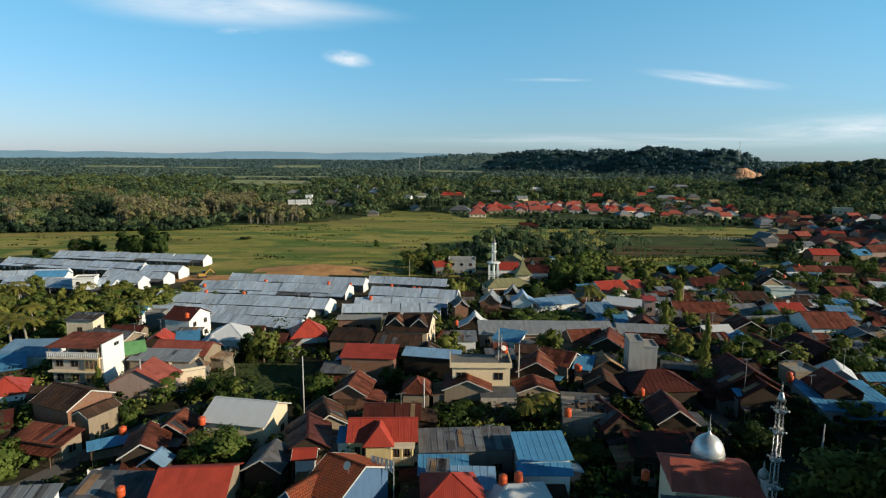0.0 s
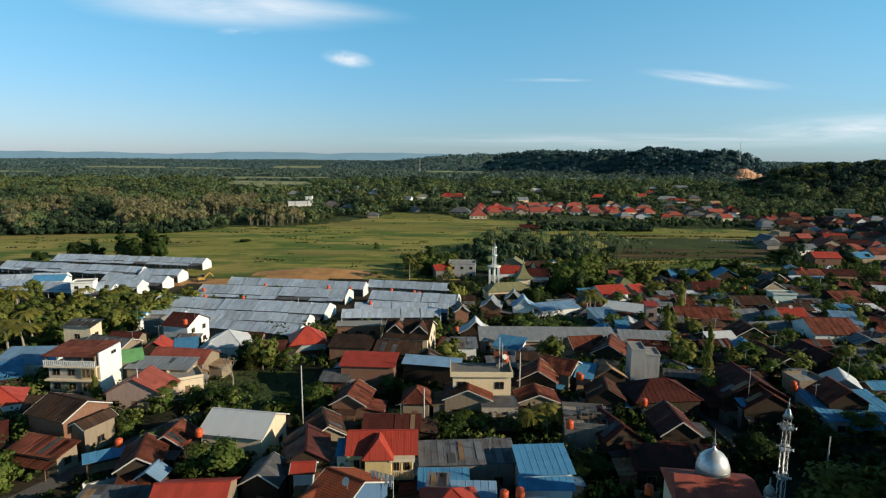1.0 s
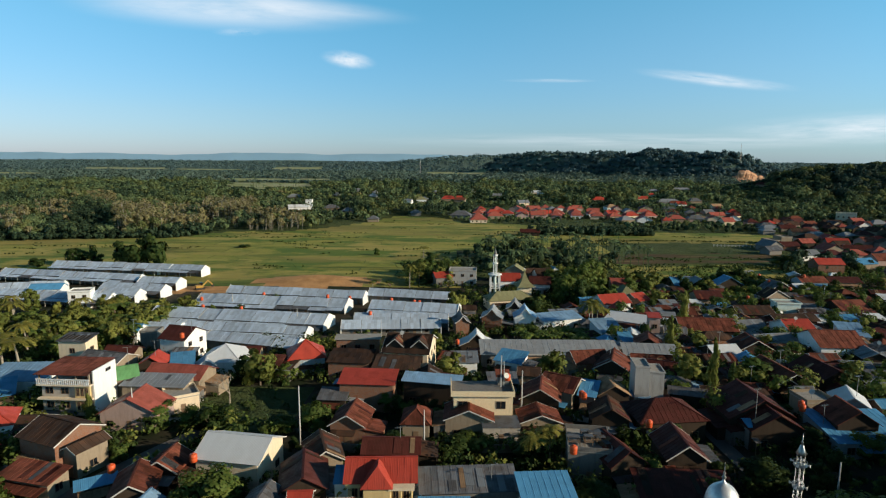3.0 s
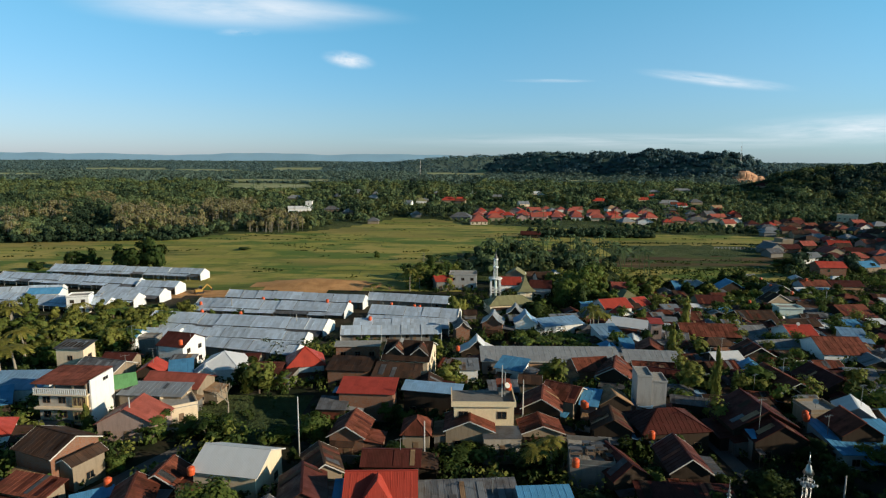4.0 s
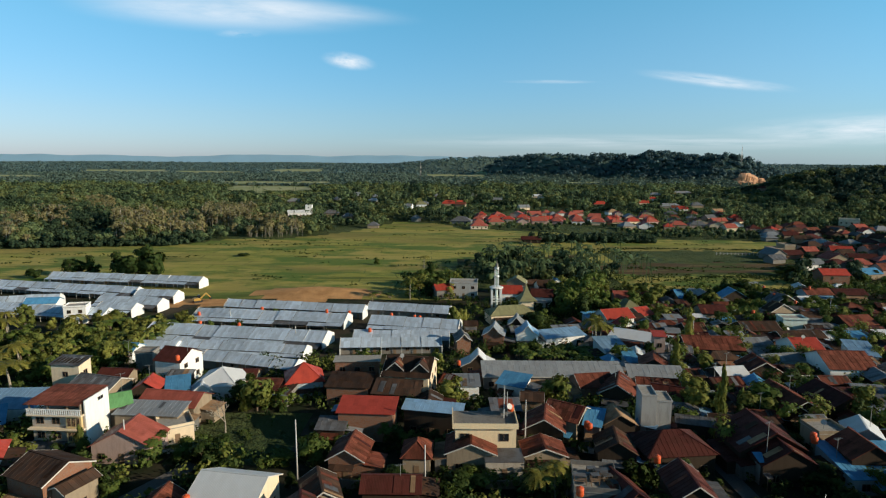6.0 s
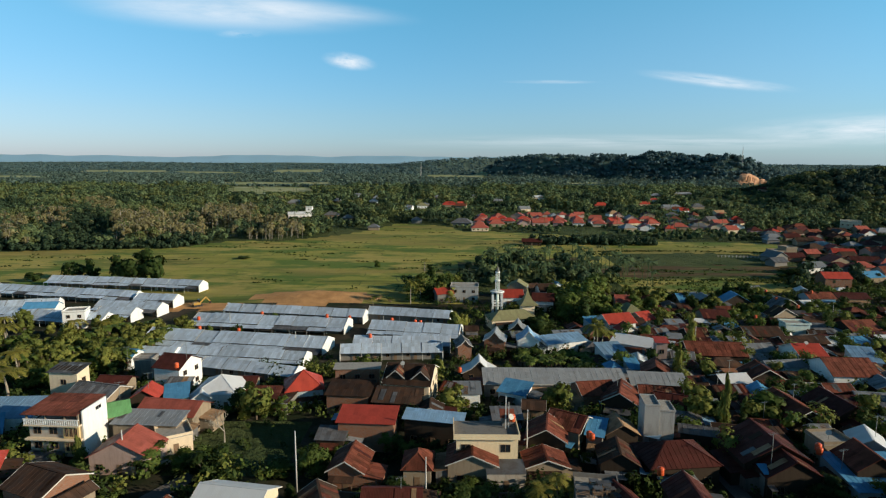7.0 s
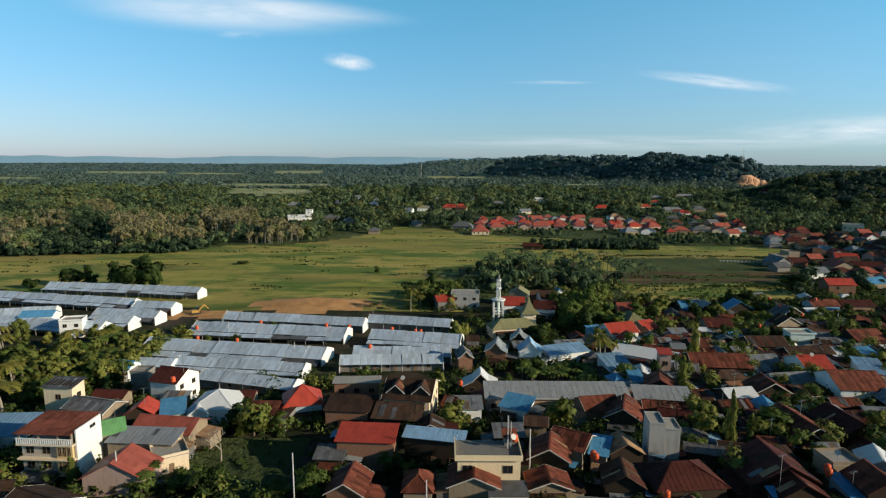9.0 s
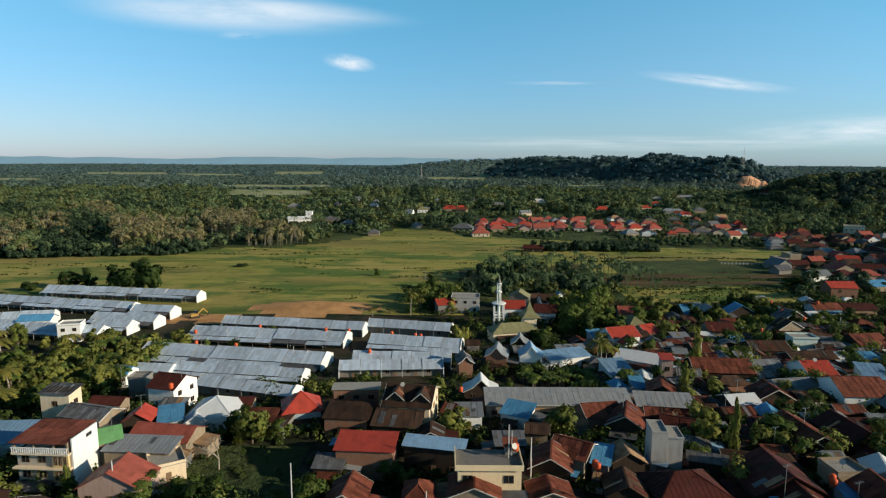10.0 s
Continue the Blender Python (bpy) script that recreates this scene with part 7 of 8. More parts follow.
house(95.3, 183.2, 5.5, 5.8, 4.4, 3.1, "mono", 0.67, "brown", "wood", "small dark board house with a weathered brown lean-to sheet roof", rib=1.3, wins="f")
house(188.1, 254.9, -1.4, 4.2, 5.1, 3.6, "gx", 1.02, "rust", "brick", "small brick house with a rusty red gabled sheet roof", rib=0, wins="")
house(47.7, 123.6, -13.6, 6.7, 5.8, 3.2, "hip", 1.22, "zincold", "brick", "small brick house with an old grey hipped sheet roof", rib=0.85, wins="f")
house(103.4, 144.2, -7.2, 6.2, 5.6, 3.6, "gy", 1.30, "zinc", "wood", "small dark board house with a pale grey gabled sheet roof", rib=1.3, wins="f")
house(70.0, 186.0, -9.2, 5.8, 5.4, 3.0, "gx", 1.08, "rust", "wood", "small dark board house with a rusty red gabled sheet roof", rib=1.3, wins="f", trim=True)
house(144.5, 244.5, 7.5, 4.9, 4.0, 3.4, "gx", 0.81, "white", "brick", "small brick house with a white gabled sheet roof", rib=0, wins="")
house(124.7, 171.5, -12.1, 5.4, 4.8, 3.4, "hip", 1.01, "maroon", "wood", "small dark board house with a dark red hipped sheet roof", rib=0, wins="f")
house(158.1, 225.7, 4.7, 4.4, 5.0, 2.8, "mono", 0.75, "rust", "wood", "small dark board house with a rusty red lean-to sheet roof", rib=0, wins="")
house(154.9, 231.7, 5.0, 5.8, 5.4, 3.6, "hip", 1.13, "rust", "wood", "small dark board house with a rusty red hipped sheet roof", rib=0, wins="")
house(-40.4, 135.1, -1.9, 6.8, 4.7, 3.6, "mono", 0.71, "rust", "wood", "small dark board house with a rusty red lean-to sheet roof", rib=1.3, wins="f")
house(81.8, 219.0, 8.6, 5.7, 4.2, 3.0, "gy", 1.20, "maroon", "wood", "small dark board house with a dark red gabled sheet roof", rib=0, wins="")
house(141.4, 219.5, 6.1, 4.3, 4.9, 3.1, "hip", 0.89, "rust", "wood", "small dark board house with a rusty red hipped sheet roof", rib=0, wins="")
house(142.9, 238.6, 9.7, 4.8, 3.9, 3.0, "gx", 0.77, "zincold", "grey", "small cement house with an old grey gabled sheet roof", rib=0, wins="")
house(121.2, 193.0, -8.7, 6.0, 4.4, 3.3, "gx", 0.88, "maroon", "grey", "small cement house with a dark red gabled sheet roof", rib=0, wins="f")
house(62.8, 120.9, -3.3, 5.2, 5.3, 2.8, "gx", 1.07, "rust", "wood", "small dark board house with a rusty red gabled sheet roof", rib=0.85, wins="f")
house(-3.3, 127.6, -0.5, 5.1, 4.7, 3.2, "gy", 1.30, "brown", "wood", "small dark board house with a weathered brown gabled roof", rib=1.3, wins="f", trim=True)
house(177.3, 272.8, 3.3, 5.8, 3.8, 2.7, "hip", 0.80, "white", "wood", "small dark board house with a white hipped sheet roof", rib=0, wins="")
house(90.6, 142.5, -1.0, 5.9, 4.9, 3.3, "gx", 0.99, "rust", "wood", "small dark board house with a rusty red gabled sheet roof", rib=1.3, wins="f", trim=True)
house(79.6, 211.6, 1.2, 5.3, 4.2, 3.4, "mono", 0.62, "zinc", "grey", "small cement house with a pale grey lean-to sheet roof", rib=0, wins="")
house(128.9, 256.8, 3.2, 5.9, 4.1, 3.3, "gx", 0.82, "rust", "grey", "small cement house with a rusty red gabled sheet roof", rib=0, wins="")
house(127.8, 193.7, 1.8, 5.9, 4.9, 3.4, "gx", 0.98, "zincold", "wood", "small dark board house with an old grey gabled sheet roof", rib=0, wins="f")
house(52.2, 165.7, -13.7, 4.1, 5.8, 3.6, "gy", 0.87, "white", "grey", "small cement house with a white gabled sheet roof", rib=1.3, wins="f")
house(23.9, 193.5, 5.1, 5.9, 4.6, 3.2, "mono", 0.69, "zincold", "wood", "small dark board house with an old grey lean-to sheet roof", rib=0, wins="f")
house(109.8, 240.0, 10.0, 5.2, 4.2, 3.0, "mono", 0.64, "zincold", "wood", "small dark board house with an old grey lean-to sheet roof", rib=0, wins="")
house(44.1, 206.9, 4.8, 5.4, 4.5, 2.8, "gy", 1.13, "rust", "wood", "small dark board house with a rusty red gabled sheet roof", rib=0, wins="")
house(59.7, 156.5, 0.2, 4.7, 5.1, 2.9, "gy", 0.98, "zincold", "wood", "small dark board house with an old grey gabled sheet roof", rib=1.3, wins="f", trim=True)

# ---- small houses in the gaps ----
def infill():
    """Small board and brick houses filling the gaps of the town."""
    r = random.Random(91)
    roofs = {"rust": "rusty red", "maroon": "dark red", "brown": "weathered brown", "zincold": "old grey", "zinc": "pale grey", "white": "white", "paleblue": "pale blue", "salmon": "faded red", "blue": "blue"}
    shapes = {"gx": "gabled", "gy": "gabled", "mono": "lean-to", "hip": "hipped"}
    n = 0
    for _ in range(2600):
        y = r.uniform(112, 296)
        x = r.uniform(44, 0.78 * y + 6) if r.random() < 0.9 else r.uniform(-80, 0)
        if n >= 95 or in_yard(x, y) or on_lane(x, y, 4) or (x < 14 and y > 150) or (19 < x < 45 and 162 < y < 183) or 300 < y + abs(x - 40) or (x < 76 and y > 214):
            continue
        w, d = r.uniform(3.6, 6.4), r.uniform(3.4, 5.2)
        if any((x - a) ** 2 + (y - b) ** 2 < (0.80 * c + 0.45 * w) ** 2 for a, b, c in FOOT):
            continue
        n += 1
        kind = r.choice(("gx", "gx", "gy", "mono", "mono", "hip"))
        roof = r.choice(("rust", "maroon", "maroon", "brown", "brown", "zincold", "zincold", "zincold", "zinc", "white", "blue"))
        wall = r.choice(("wood", "wood", "brick", "grey"))
        house(x, y, r.uniform(-16, 14), w, d, r.uniform(2.5, 3.4), kind, 0.22 * min(w, d), roof, wall, "small %s house with a %s %s sheet roof" % ({"wood": "dark board", "brick": "brick", "grey": "cement"}[wall], roofs[roof], shapes[kind]), over=0.4, rib=0.85 if y < 125 else 1.3 if y < 190 else 0, wins="f" if y < 190 else "", trim=r.random() < 0.5)


infill()

# ---- far village beyond the paddies ----
def far_village():
    """Rows of small hipped houses among trees."""
    r = random.Random(52)
    words = {"red": "bright red", "salmon": "faded red", "rust": "rusty red", "maroon": "dark red", "zinc": "pale grey", "zincold": "old grey", "tan": "tan", "white": "white", "brown": "weathered brown"}

    def put(x, y, w, d, roof, wall, yaw, kind):
        if any((x - a) ** 2 + (y - b) ** 2 < (c + 0.42 * w) ** 2 for a, b, c in FOOT):
            return
        house(x, y, yaw, w, d, 3.2, kind, 0.30 * min(w, d), roof, wall, "far village house with a %s %s roof" % (words[roof], "hipped" if kind == "hip" else "gabled"), over=0.6, wins="", group="houses of the far village")
    for y, x0, x1, step in ((548, 24, 60, 15), (556, 68, 200, 13.5), (576, 28, 205, 13.5), (598, 30, 212, 14), (622, 36, 130, 15), (640, 84, 150, 16), (520, 150, 196, 14), (534, 200, 262, 14), (560, 212, 285, 15), (592, 220, 300, 17), (506, 236, 300, 17), (640, 180, 300, 24)):
        x = x0 + r.uniform(0, 6)
        while x < x1:
            w = r.uniform(8.5, 14.5)
            roof = r.choice(("red", "red", "salmon", "salmon", "salmon", "salmon", "zinc") if x < 205 else ("red", "salmon", "rust", "salmon", "rust", "maroon", "zincold"))
            put(x, y + r.uniform(-5, 5), w, r.uniform(8, 10.5), roof, r.choice(("white", "cream", "pink", "tan", "pink", "tan")), r.uniform(-14, 22), r.choice(("hip", "hip", "gx", "gy")))
            x += step * r.uniform(0.95, 1.5)
    for _ in range(26):
        x, y = r.uniform(-160, 330), r.uniform(620, 1000)
        if -60 < x < 10 and 800 < y < 920:
            continue
        put(x, y, r.uniform(9, 14), r.uniform(8, 10), r.choice(("red", "rust", "zinc", "zinc", "zincold", "white", "tan")), r.choice(("white", "cream", "tan")), r.uniform(-20, 20), r.choice(("hip", "gx")))
    for _ in range(110):
        y = r.uniform(292, 520)
        x = r.uniform(0.53, 0.80) * y
        if ground_zone(x, y) in (1, 4):
            continue
        put(x, y, r.uniform(7, 14), r.uniform(6.5, 10), r.choice(("red", "salmon", "rust", "maroon", "rust", "zinc", "zincold", "zincold", "brown")), r.choice(("tan", "pink", "tan", "grey", "wood")), r.uniform(-15, 20), r.choice(("gx", "gx", "hip", "gy")))


far_village()


def join_far(limit):
    """The houses beyond the limit, a few too small to tell apart, become one object."""
    tops = [o for o in bpy.data.objects if o.parent is None and o.name.split(".")[0] == "house" and o.matrix_basis.translation.y > limit]
    verts, faces, slots, mats = [], [], [], []

    def take(ob, m):
        if ob.type == "MESH":
            k, me = len(verts), ob.data
            verts.extend(tuple(m @ v.co) for v in me.vertices)
            if me.materials[0] not in mats:
                mats.append(me.materials[0])
            for f in me.polygons:
                faces.append([k + i for i in f.vertices]), slots.append(mats.index(me.materials[0]))
        for c in list(ob.children):
            take(c, m @ c.matrix_basis)
        bpy.data.objects.remove(ob)
    for top in tops:
        take(top, top.matrix_basis.copy())
    me = bpy.data.meshes.new("far_village")
    me.from_pydata(verts, [], faces)
    for m in mats:
        me.materials.append(m)
    me.polygons.foreach_set("material_index", slots)
    tagged(new("far_village", me), "far village houses with red and grey roofs among trees", "houses", kind="stuff")


join_far(500)

# ---- dishes, aerials and yard walls ----
yard_wall(-89.5, 106.3, -80.8, 111.8, 1.8, "grey", "low bare cement wall with piers in front of a house")
yard_wall(-84.8, 130.4, -72.0, 126.8, 1.2, "brick", "low brick wall with piers in front of a house")
aerial(-64.8, 133.2, 9.8, 3.6)
yard_wall(-63.9, 121.8, -52.3, 116.2, 1.6, "tan", "low tan wall with piers in front of a house")
aerial(-65.1, 122.4, 11.3, 4.1)
yard_wall(-64.0, 114.6, -60.1, 117.1, 1.2, "tan", "low tan wall with piers in front of a house")
yard_wall(-50.8, 107.4, -44.7, 111.2, 1.2, "white", "low white-painted wall with piers in front of a house")
aerial(-63.1, 148.8, 11.8, 4.1)
yard_wall(-54.6, 129.6, -50.7, 130.8, 1.8, "grey", "low bare cement wall with piers in front of a house")
aerial(-80.6, 154.4, 9.1, 3.3)
dish(-9.8, 139.6, 12.6, -14)
yard_wall(-15.8, 132.6, -2.8, 130.7, 1.5, "grey", "low bare cement wall with piers in front of a house")
yard_wall(-20.2, 96.9, -13.1, 96.2, 1.6, "grey", "low bare cement wall with piers in front of a house")
yard_wall(6.4, 96.6, 13.2, 96.8, 1.5, "tan", "low tan wall with piers in front of a house")
yard_wall(13.5, 107.8, 21.0, 106.3, 1.3, "grey", "low bare cement wall with piers in front of a house")
yard_wall(24.3, 110.1, 27.5, 108.8, 1.2, "white", "low white-painted wall with piers in front of a house")
dish(38.6, 116.2, 9.3, -19)
aerial(6.5, 79.7, 11.1, 2.1)
yard_wall(-3.4, 68.9, 3.8, 69.0, 1.3, "white", "low white-painted wall with piers in front of a house")
yard_wall(-1.9, 67.9, 0.1, 67.8, 1.6, "grey", "low bare cement wall with piers in front of a house")
yard_wall(5.4, 60.9, 14.2, 62.0, 1.7, "grey", "low bare cement wall with piers in front of a house")
yard_wall(-34.0, 60.4, -24.7, 61.2, 1.2, "grey", "low bare cement wall with piers in front of a house")
aerial(-6.7, 91.2, 11.0, 2.1)
yard_wall(-12.3, 85.8, -3.8, 85.7, 1.7, "grey", "low bare cement wall with piers in front of a house")
yard_wall(-42.6, 73.0, -38.0, 74.3, 1.6, "white", "low white-painted wall with piers in front of a house")
yard_wall(-48.2, 76.1, -43.5, 79.0, 1.7, "white", "low white-painted wall with piers in front of a house")
aerial(37.8, 135.3, 10.1, 3.3)
yard_wall(31.9, 129.1, 39.9, 126.4, 1.7, "grey", "low bare cement wall with piers in front of a house")
yard_wall(41.9, 126.9, 48.9, 123.9, 1.4, "tan", "low tan wall with piers in front of a house")
yard_wall(43.5, 155.5, 47.2, 156.5, 1.2, "white", "low white-painted wall with piers in front of a house")
yard_wall(57.1, 164.4, 60.0, 164.0, 1.1, "tan", "low tan wall with piers in front of a house")
dish(105.7, 187.5, 5.8, 26)
dish(99.3, 169.0, 8.8, -12)
aerial(68.1, 147.5, 8.7, 3.4)
yard_wall(65.7, 140.6, 72.6, 141.7, 1.5, "white", "low white-painted wall with piers in front of a house")
aerial(61.5, 139.0, 9.2, 3.3)
aerial(71.5, 126.8, 10.8, 3.3)
dish(67.4, 108.8, 11.1, -44)
aerial(75.3, 108.4, 11.6, 3.8)
aerial(64.3, 100.3, 10.0, 3.2)
aerial(52.5, 99.8, 12.0, 4.2)
yard_wall(25.9, 76.3, 28.8, 75.7, 1.3, "tan", "low tan wall with piers in front of a house")
dish(110.1, 150.8, 7.4, -36)
yard_wall(15.9, 125.7, 19.8, 125.1, 1.6, "grey", "low bare cement wall with piers in front of a house")
yard_wall(42.5, 119.1, 50.3, 117.2, 1.2, "grey", "low bare cement wall with piers in front of a house")
aerial(63.0, 121.9, 8.8, 3.5)
yard_wall(59.5, 115.4, 65.4, 115.1, 1.3, "grey", "low bare cement wall with piers in front of a house")
dish(60.1, 224.2, 3.7, 50)
yard_wall(86.8, 136.6, 94.2, 136.5, 1.5, "grey", "low bare cement wall with piers in front of a house")

def laundry():
    """White sheets hung on a line from two posts beside the tiled roof."""
    top = new("laundry_line")
    top.matrix_basis = pose(-8.9, 70.0, ground(-8, 66) + 5.2, 0, 0, -25)
    tagged(top, "white sheets hung to dry beside a tiled roof", "laundry")
    for x in (0.0, 3.2):
        part("post", boxes((x - 0.04, x + 0.04, -0.04, 0.04, -5.6, 2.2)), MAT_POLE, top)
    part("line", boxes((0, 3.2, -0.01, 0.01, 2.1, 2.13)), MAT_STEEL, top)
    r = random.Random(6)
    for i in range(5):
        x, w, h = 0.1 + 0.62 * i, r.uniform(0.4, 0.55), r.uniform(1.0, 1.9)
        bm = bmesh.new()
        cols = []
        for j in range(7):
            u = j / 6
            d = 0.07 * math.sin(6 * u + i)
            cols.append([bm.verts.new((x + w * u, d * v + 0.02, 2.1 - h * v * (1 + 0.12 * math.sin(4 * u + i)))) for v in (0, 0.5, 1)])
        for c0, c1 in zip(cols, cols[1:]):
            for k in (0, 1):
                bm.faces.new((c0[k], c1[k], c1[k + 1], c0[k + 1]))
        bmesh.ops.solidify(bm, geom=bm.faces[:], thickness=0.02)
        part("sheet", bm, WALL["white"], top)


laundry()
dish(-11.0, 65.6, 13.6, -30)

# ---- tanks and poles ----
water_tank(-36.1, 84.9, 10.5, 0.53, 1.21)
water_tank(-47.1, 83.2, 9.7, 0.53, 1.21)
water_tank(-38.3, 66.2, 10.2, 0.53, 1.21)
water_tank(25.8, 109.1, 10.3, 0.53, 1.21)
water_tank(18.4, 83.8, 12.7, 0.53, 1.21)
water_tank(7.3, 67.5, 11.3, 0.53, 1.21)
water_tank(9.2, 67.7, 11.5, 0.53, 1.21)
water_tank(25.4, 70.1, 10.6, 0.53, 1.21)
water_tank(33.4, 96.3, 10.9, 0.53, 1.21)
water_tank(11.5, 107.9, 14.3, 0.53, 1.21)
water_tank(25.6, 110.2, 10.2, 0.53, 1.21)
water_tank(62.9, 104.0, 10.5, 0.53, 1.21)
water_tank(68.7, 103.5, 11.1, 0.53, 1.21)
water_tank(3.4, 152.5, 6.9, 0.53, 1.21)
water_tank(-63.2, 143.4, 10.9, 0.53, 1.21)
water_tank(-48.4, 165.8, 2.4, 0.53, 1.21)
water_tank(-18.5, 208.1, 4.6, 0.53, 1.21)
water_tank(-10.6, 209.0, 3.7, 0.53, 1.21)
water_tank(-8.8, 209.8, 3.3, 0.53, 1.21)
water_tank(-65.7, 216.8, 4.3, 0.53, 1.21)
water_tank(-79.0, 194.8, 5.1, 0.53, 1.21)
water_tank(-65.6, 192.3, 5.2, 0.53, 1.21)
water_tank(-23.2, 186.1, 5.5, 0.53, 1.21)
water_tank(-87.0, 213.3, 3.3, 0.53, 1.21)
water_tank(-41.5, 211.8, 4.8, 0.53, 1.21)
water_tank(-34.0, 214.3, 3.7, 0.53, 1.21)
water_tank(132.6, 252.5, 5.5, 0.53, 1.21)
water_tank(129.1, 238.2, 5.5, 0.53, 1.21)
water_tank(131.8, 228.2, 5.0, 0.53, 1.21)
water_tank(152.5, 254.0, 5.0, 0.53, 1.21)
water_tank(63.2, 104.9, 10.8, 0.53, 1.21)
water_tank(-28.7, 160.4, 2.8, 0.53, 1.21)
water_tank(107.5, 211.7, 5.3, 0.53, 1.21)
pole(-24.2, 99.1, 10.4)
pole(14.6, 111.1, 9.4)
pole(-55.3, 104.9, 7.8)
pole(55.2, 82.1, 6.2)
pole(14.1, 107.3, 7.5)
pole(76.8, 187.8, 8.8)
pole(45.6, 187.2, 8.8)
pole(-3.2, 96.3, 7.5)
pole(-45.9, 185.5, 6.2)
pole(-75.4, 211.8, 6.2)
pole(141.8, 223.2, 7.5)

# ---- single trees ----
plant("broad", -31.3, 78.4, 7.8, 9.1)
plant("broad", -34.7, 78.4, 5.2, 5.2)
plant("broad", -22.7, 103.3, 7.2, 6.2)
plant("dark", -40.8, 103.0, 5.7, 6.4)
plant("broad", -45.2, 105.1, 4.4, 4.5)
plant("olive", -40.2, 129.1, 10.4, 7.5)
plant("broad", -35.4, 132.4, 4.2, 5.2)
plant("olive", 1.4, 134.3, 7.5, 8.3)
plant("broad", -10.9, 113.8, 4.9, 3.9)
plant("olive", 24.6, 133.9, 7.5, 7.5)
plant("broad", 37.1, 140.2, 4.5, 7.2)
plant("bare", -42.7, 117.4, 6.5, 5.9)
plant("palm", 14.4, 92.1, 6.5, 6.5)
plant("palm", 16.8, 92.8, 7.2, 6.5)
plant("palm", 18.8, 93.7, 5.9, 5.9)
plant("dark", 13.3, 91.1, 5.2, 6.5)
plant("broad", -60.0, 75.0, 6.0, 6.0)
plant("broad", -62.2, 77.7, 6.5, 7.8)
plant("broad", -51.2, 92.6, 3.9, 3.4)
plant("dark", 20.1, 79.1, 5.5, 7.8)
plant("dark", 22.5, 80.7, 4.5, 6.5)
plant("dark", 18.6, 79.6, 4.5, 5.2)
plant("olive", 53.1, 126.5, 9.1, 7.2)
plant("slim", 54.8, 120.9, 13.0, 2.5)
plant("slim", 60.7, 125.0, 7.0, 2.2)
plant("broad", 66.4, 126.8, 8.5, 9.8)
plant("dark", 62.5, 123.4, 5.2, 6.5)
plant("broad", 100.3, 159.8, 5.9, 7.8)
plant("broad", 94.4, 164.5, 5.2, 9.1)
plant("broad", 38.9, 102.2, 4.7, 4.2)
plant("dark", 37.5, 103.3, 3.1, 3.9)
plant("olive", 50.5, 71.3, 7.8, 10.4)
plant("olive", 56.0, 71.3, 7.8, 8.5)
plant("broad", 47.0, 70.3, 5.2, 7.8)
plant("broad", 69.3, 95.9, 5.2, 7.2)
plant("broad", 90.3, 132.6, 5.2, 6.5)
plant("dark", 46.1, 85.4, 5.2, 7.8)
plant("dark", 48.7, 85.8, 3.9, 5.2)
plant("dark", 57.3, 112.5, 5.2, 6.5)
plant("dark", 59.6, 97.3, 5.2, 6.5)
plant("slim", -64.6, 107.4, 5.6, 2.1)
plant("dark", -8.2, 98.6, 3.2, 6.5)
plant("dark", 2.5, 95.7, 3.9, 6.5)
plant("broad", 5.0, 97.6, 3.4, 6.5)
plant("broad", -28.3, 104.3, 3.1, 5.2)
plant("broad", -18.4, 130.1, 2.6, 3.9)
plant("olive", 2.8, 208.2, 10.4, 5.2)
plant("olive", 6.3, 213.3, 7.8, 5.2)
plant("olive", -2.1, 158.8, 7.8, 4.4)
plant("palm", 44.2, 177.3, 12.5, 9.0)
plant("slim", 59.1, 155.4, 10.4, 3.1)
plant("slim", 72.6, 180.6, 13.0, 3.4)
plant("dark", 31.7, 208.8, 7.2, 9.1)
plant("dark", 29.5, 213.7, 5.2, 6.5)
plant("broad", 84.3, 194.2, 5.2, 7.8)
plant("broad", 127.6, 247.0, 6.5, 10.4)
plant("olive", 118.9, 236.7, 5.2, 7.8)
plant("olive", 79.8, 222.1, 7.8, 7.8)
plant("dark", 64.6, 187.6, 4.5, 5.2)
plant("broad", 143.7, 247.4, 4.5, 6.5)
plant("olive", 86.3, 188.0, 5.9, 6.5)
plant("broad", 112.0, 201.3, 5.2, 5.2)
plant("broad", 149.3, 234.8, 6.5, 7.8)
plant("olive", 153.7, 234.9, 6.5, 6.5)
plant("olive", 115.9, 188.5, 5.9, 6.5)
plant("broad", 125.0, 191.8, 5.9, 6.5)
plant("broad", 197.2, 367.3, 5.2, 10.4)
plant("dark", 174.2, 309.0, 6.5, 13.0)
plant("broad", 140.6, 234.7, 6.5, 10.4)
plant("broad", 121.2, 188.6, 5.2, 7.8)
plant("dark", -185.9, 301.0, 11.7, 10.4)
plant("dark", -174.7, 298.5, 11.7, 9.1)
plant("dark", -156.5, 292.3, 16.5, 13.0)
plant("dark", -149.3, 291.3, 18.2, 14.3)
plant("dark", -141.2, 291.4, 20.8, 14.3)
plant("dark", -200.8, 294.0, 5.9, 9.1)
plant("palm", -14.7, 251.6, 11.7, 6.5)
plant("palm", -10.8, 258.4, 6.5, 5.2)
plant("palm", -29.8, 247.7, 3.9, 3.9)
plant("broad", -38.0, 336.1, 5.2, 3.9)
plant("dark", -121.4, 363.0, 2.6, 7.8)
plant("olive", -2.4, 258.6, 9.1, 6.5)
plant("broad", -6.1, 263.5, 7.8, 6.5)
plant("olive", 1.2, 255.7, 9.1, 6.5)
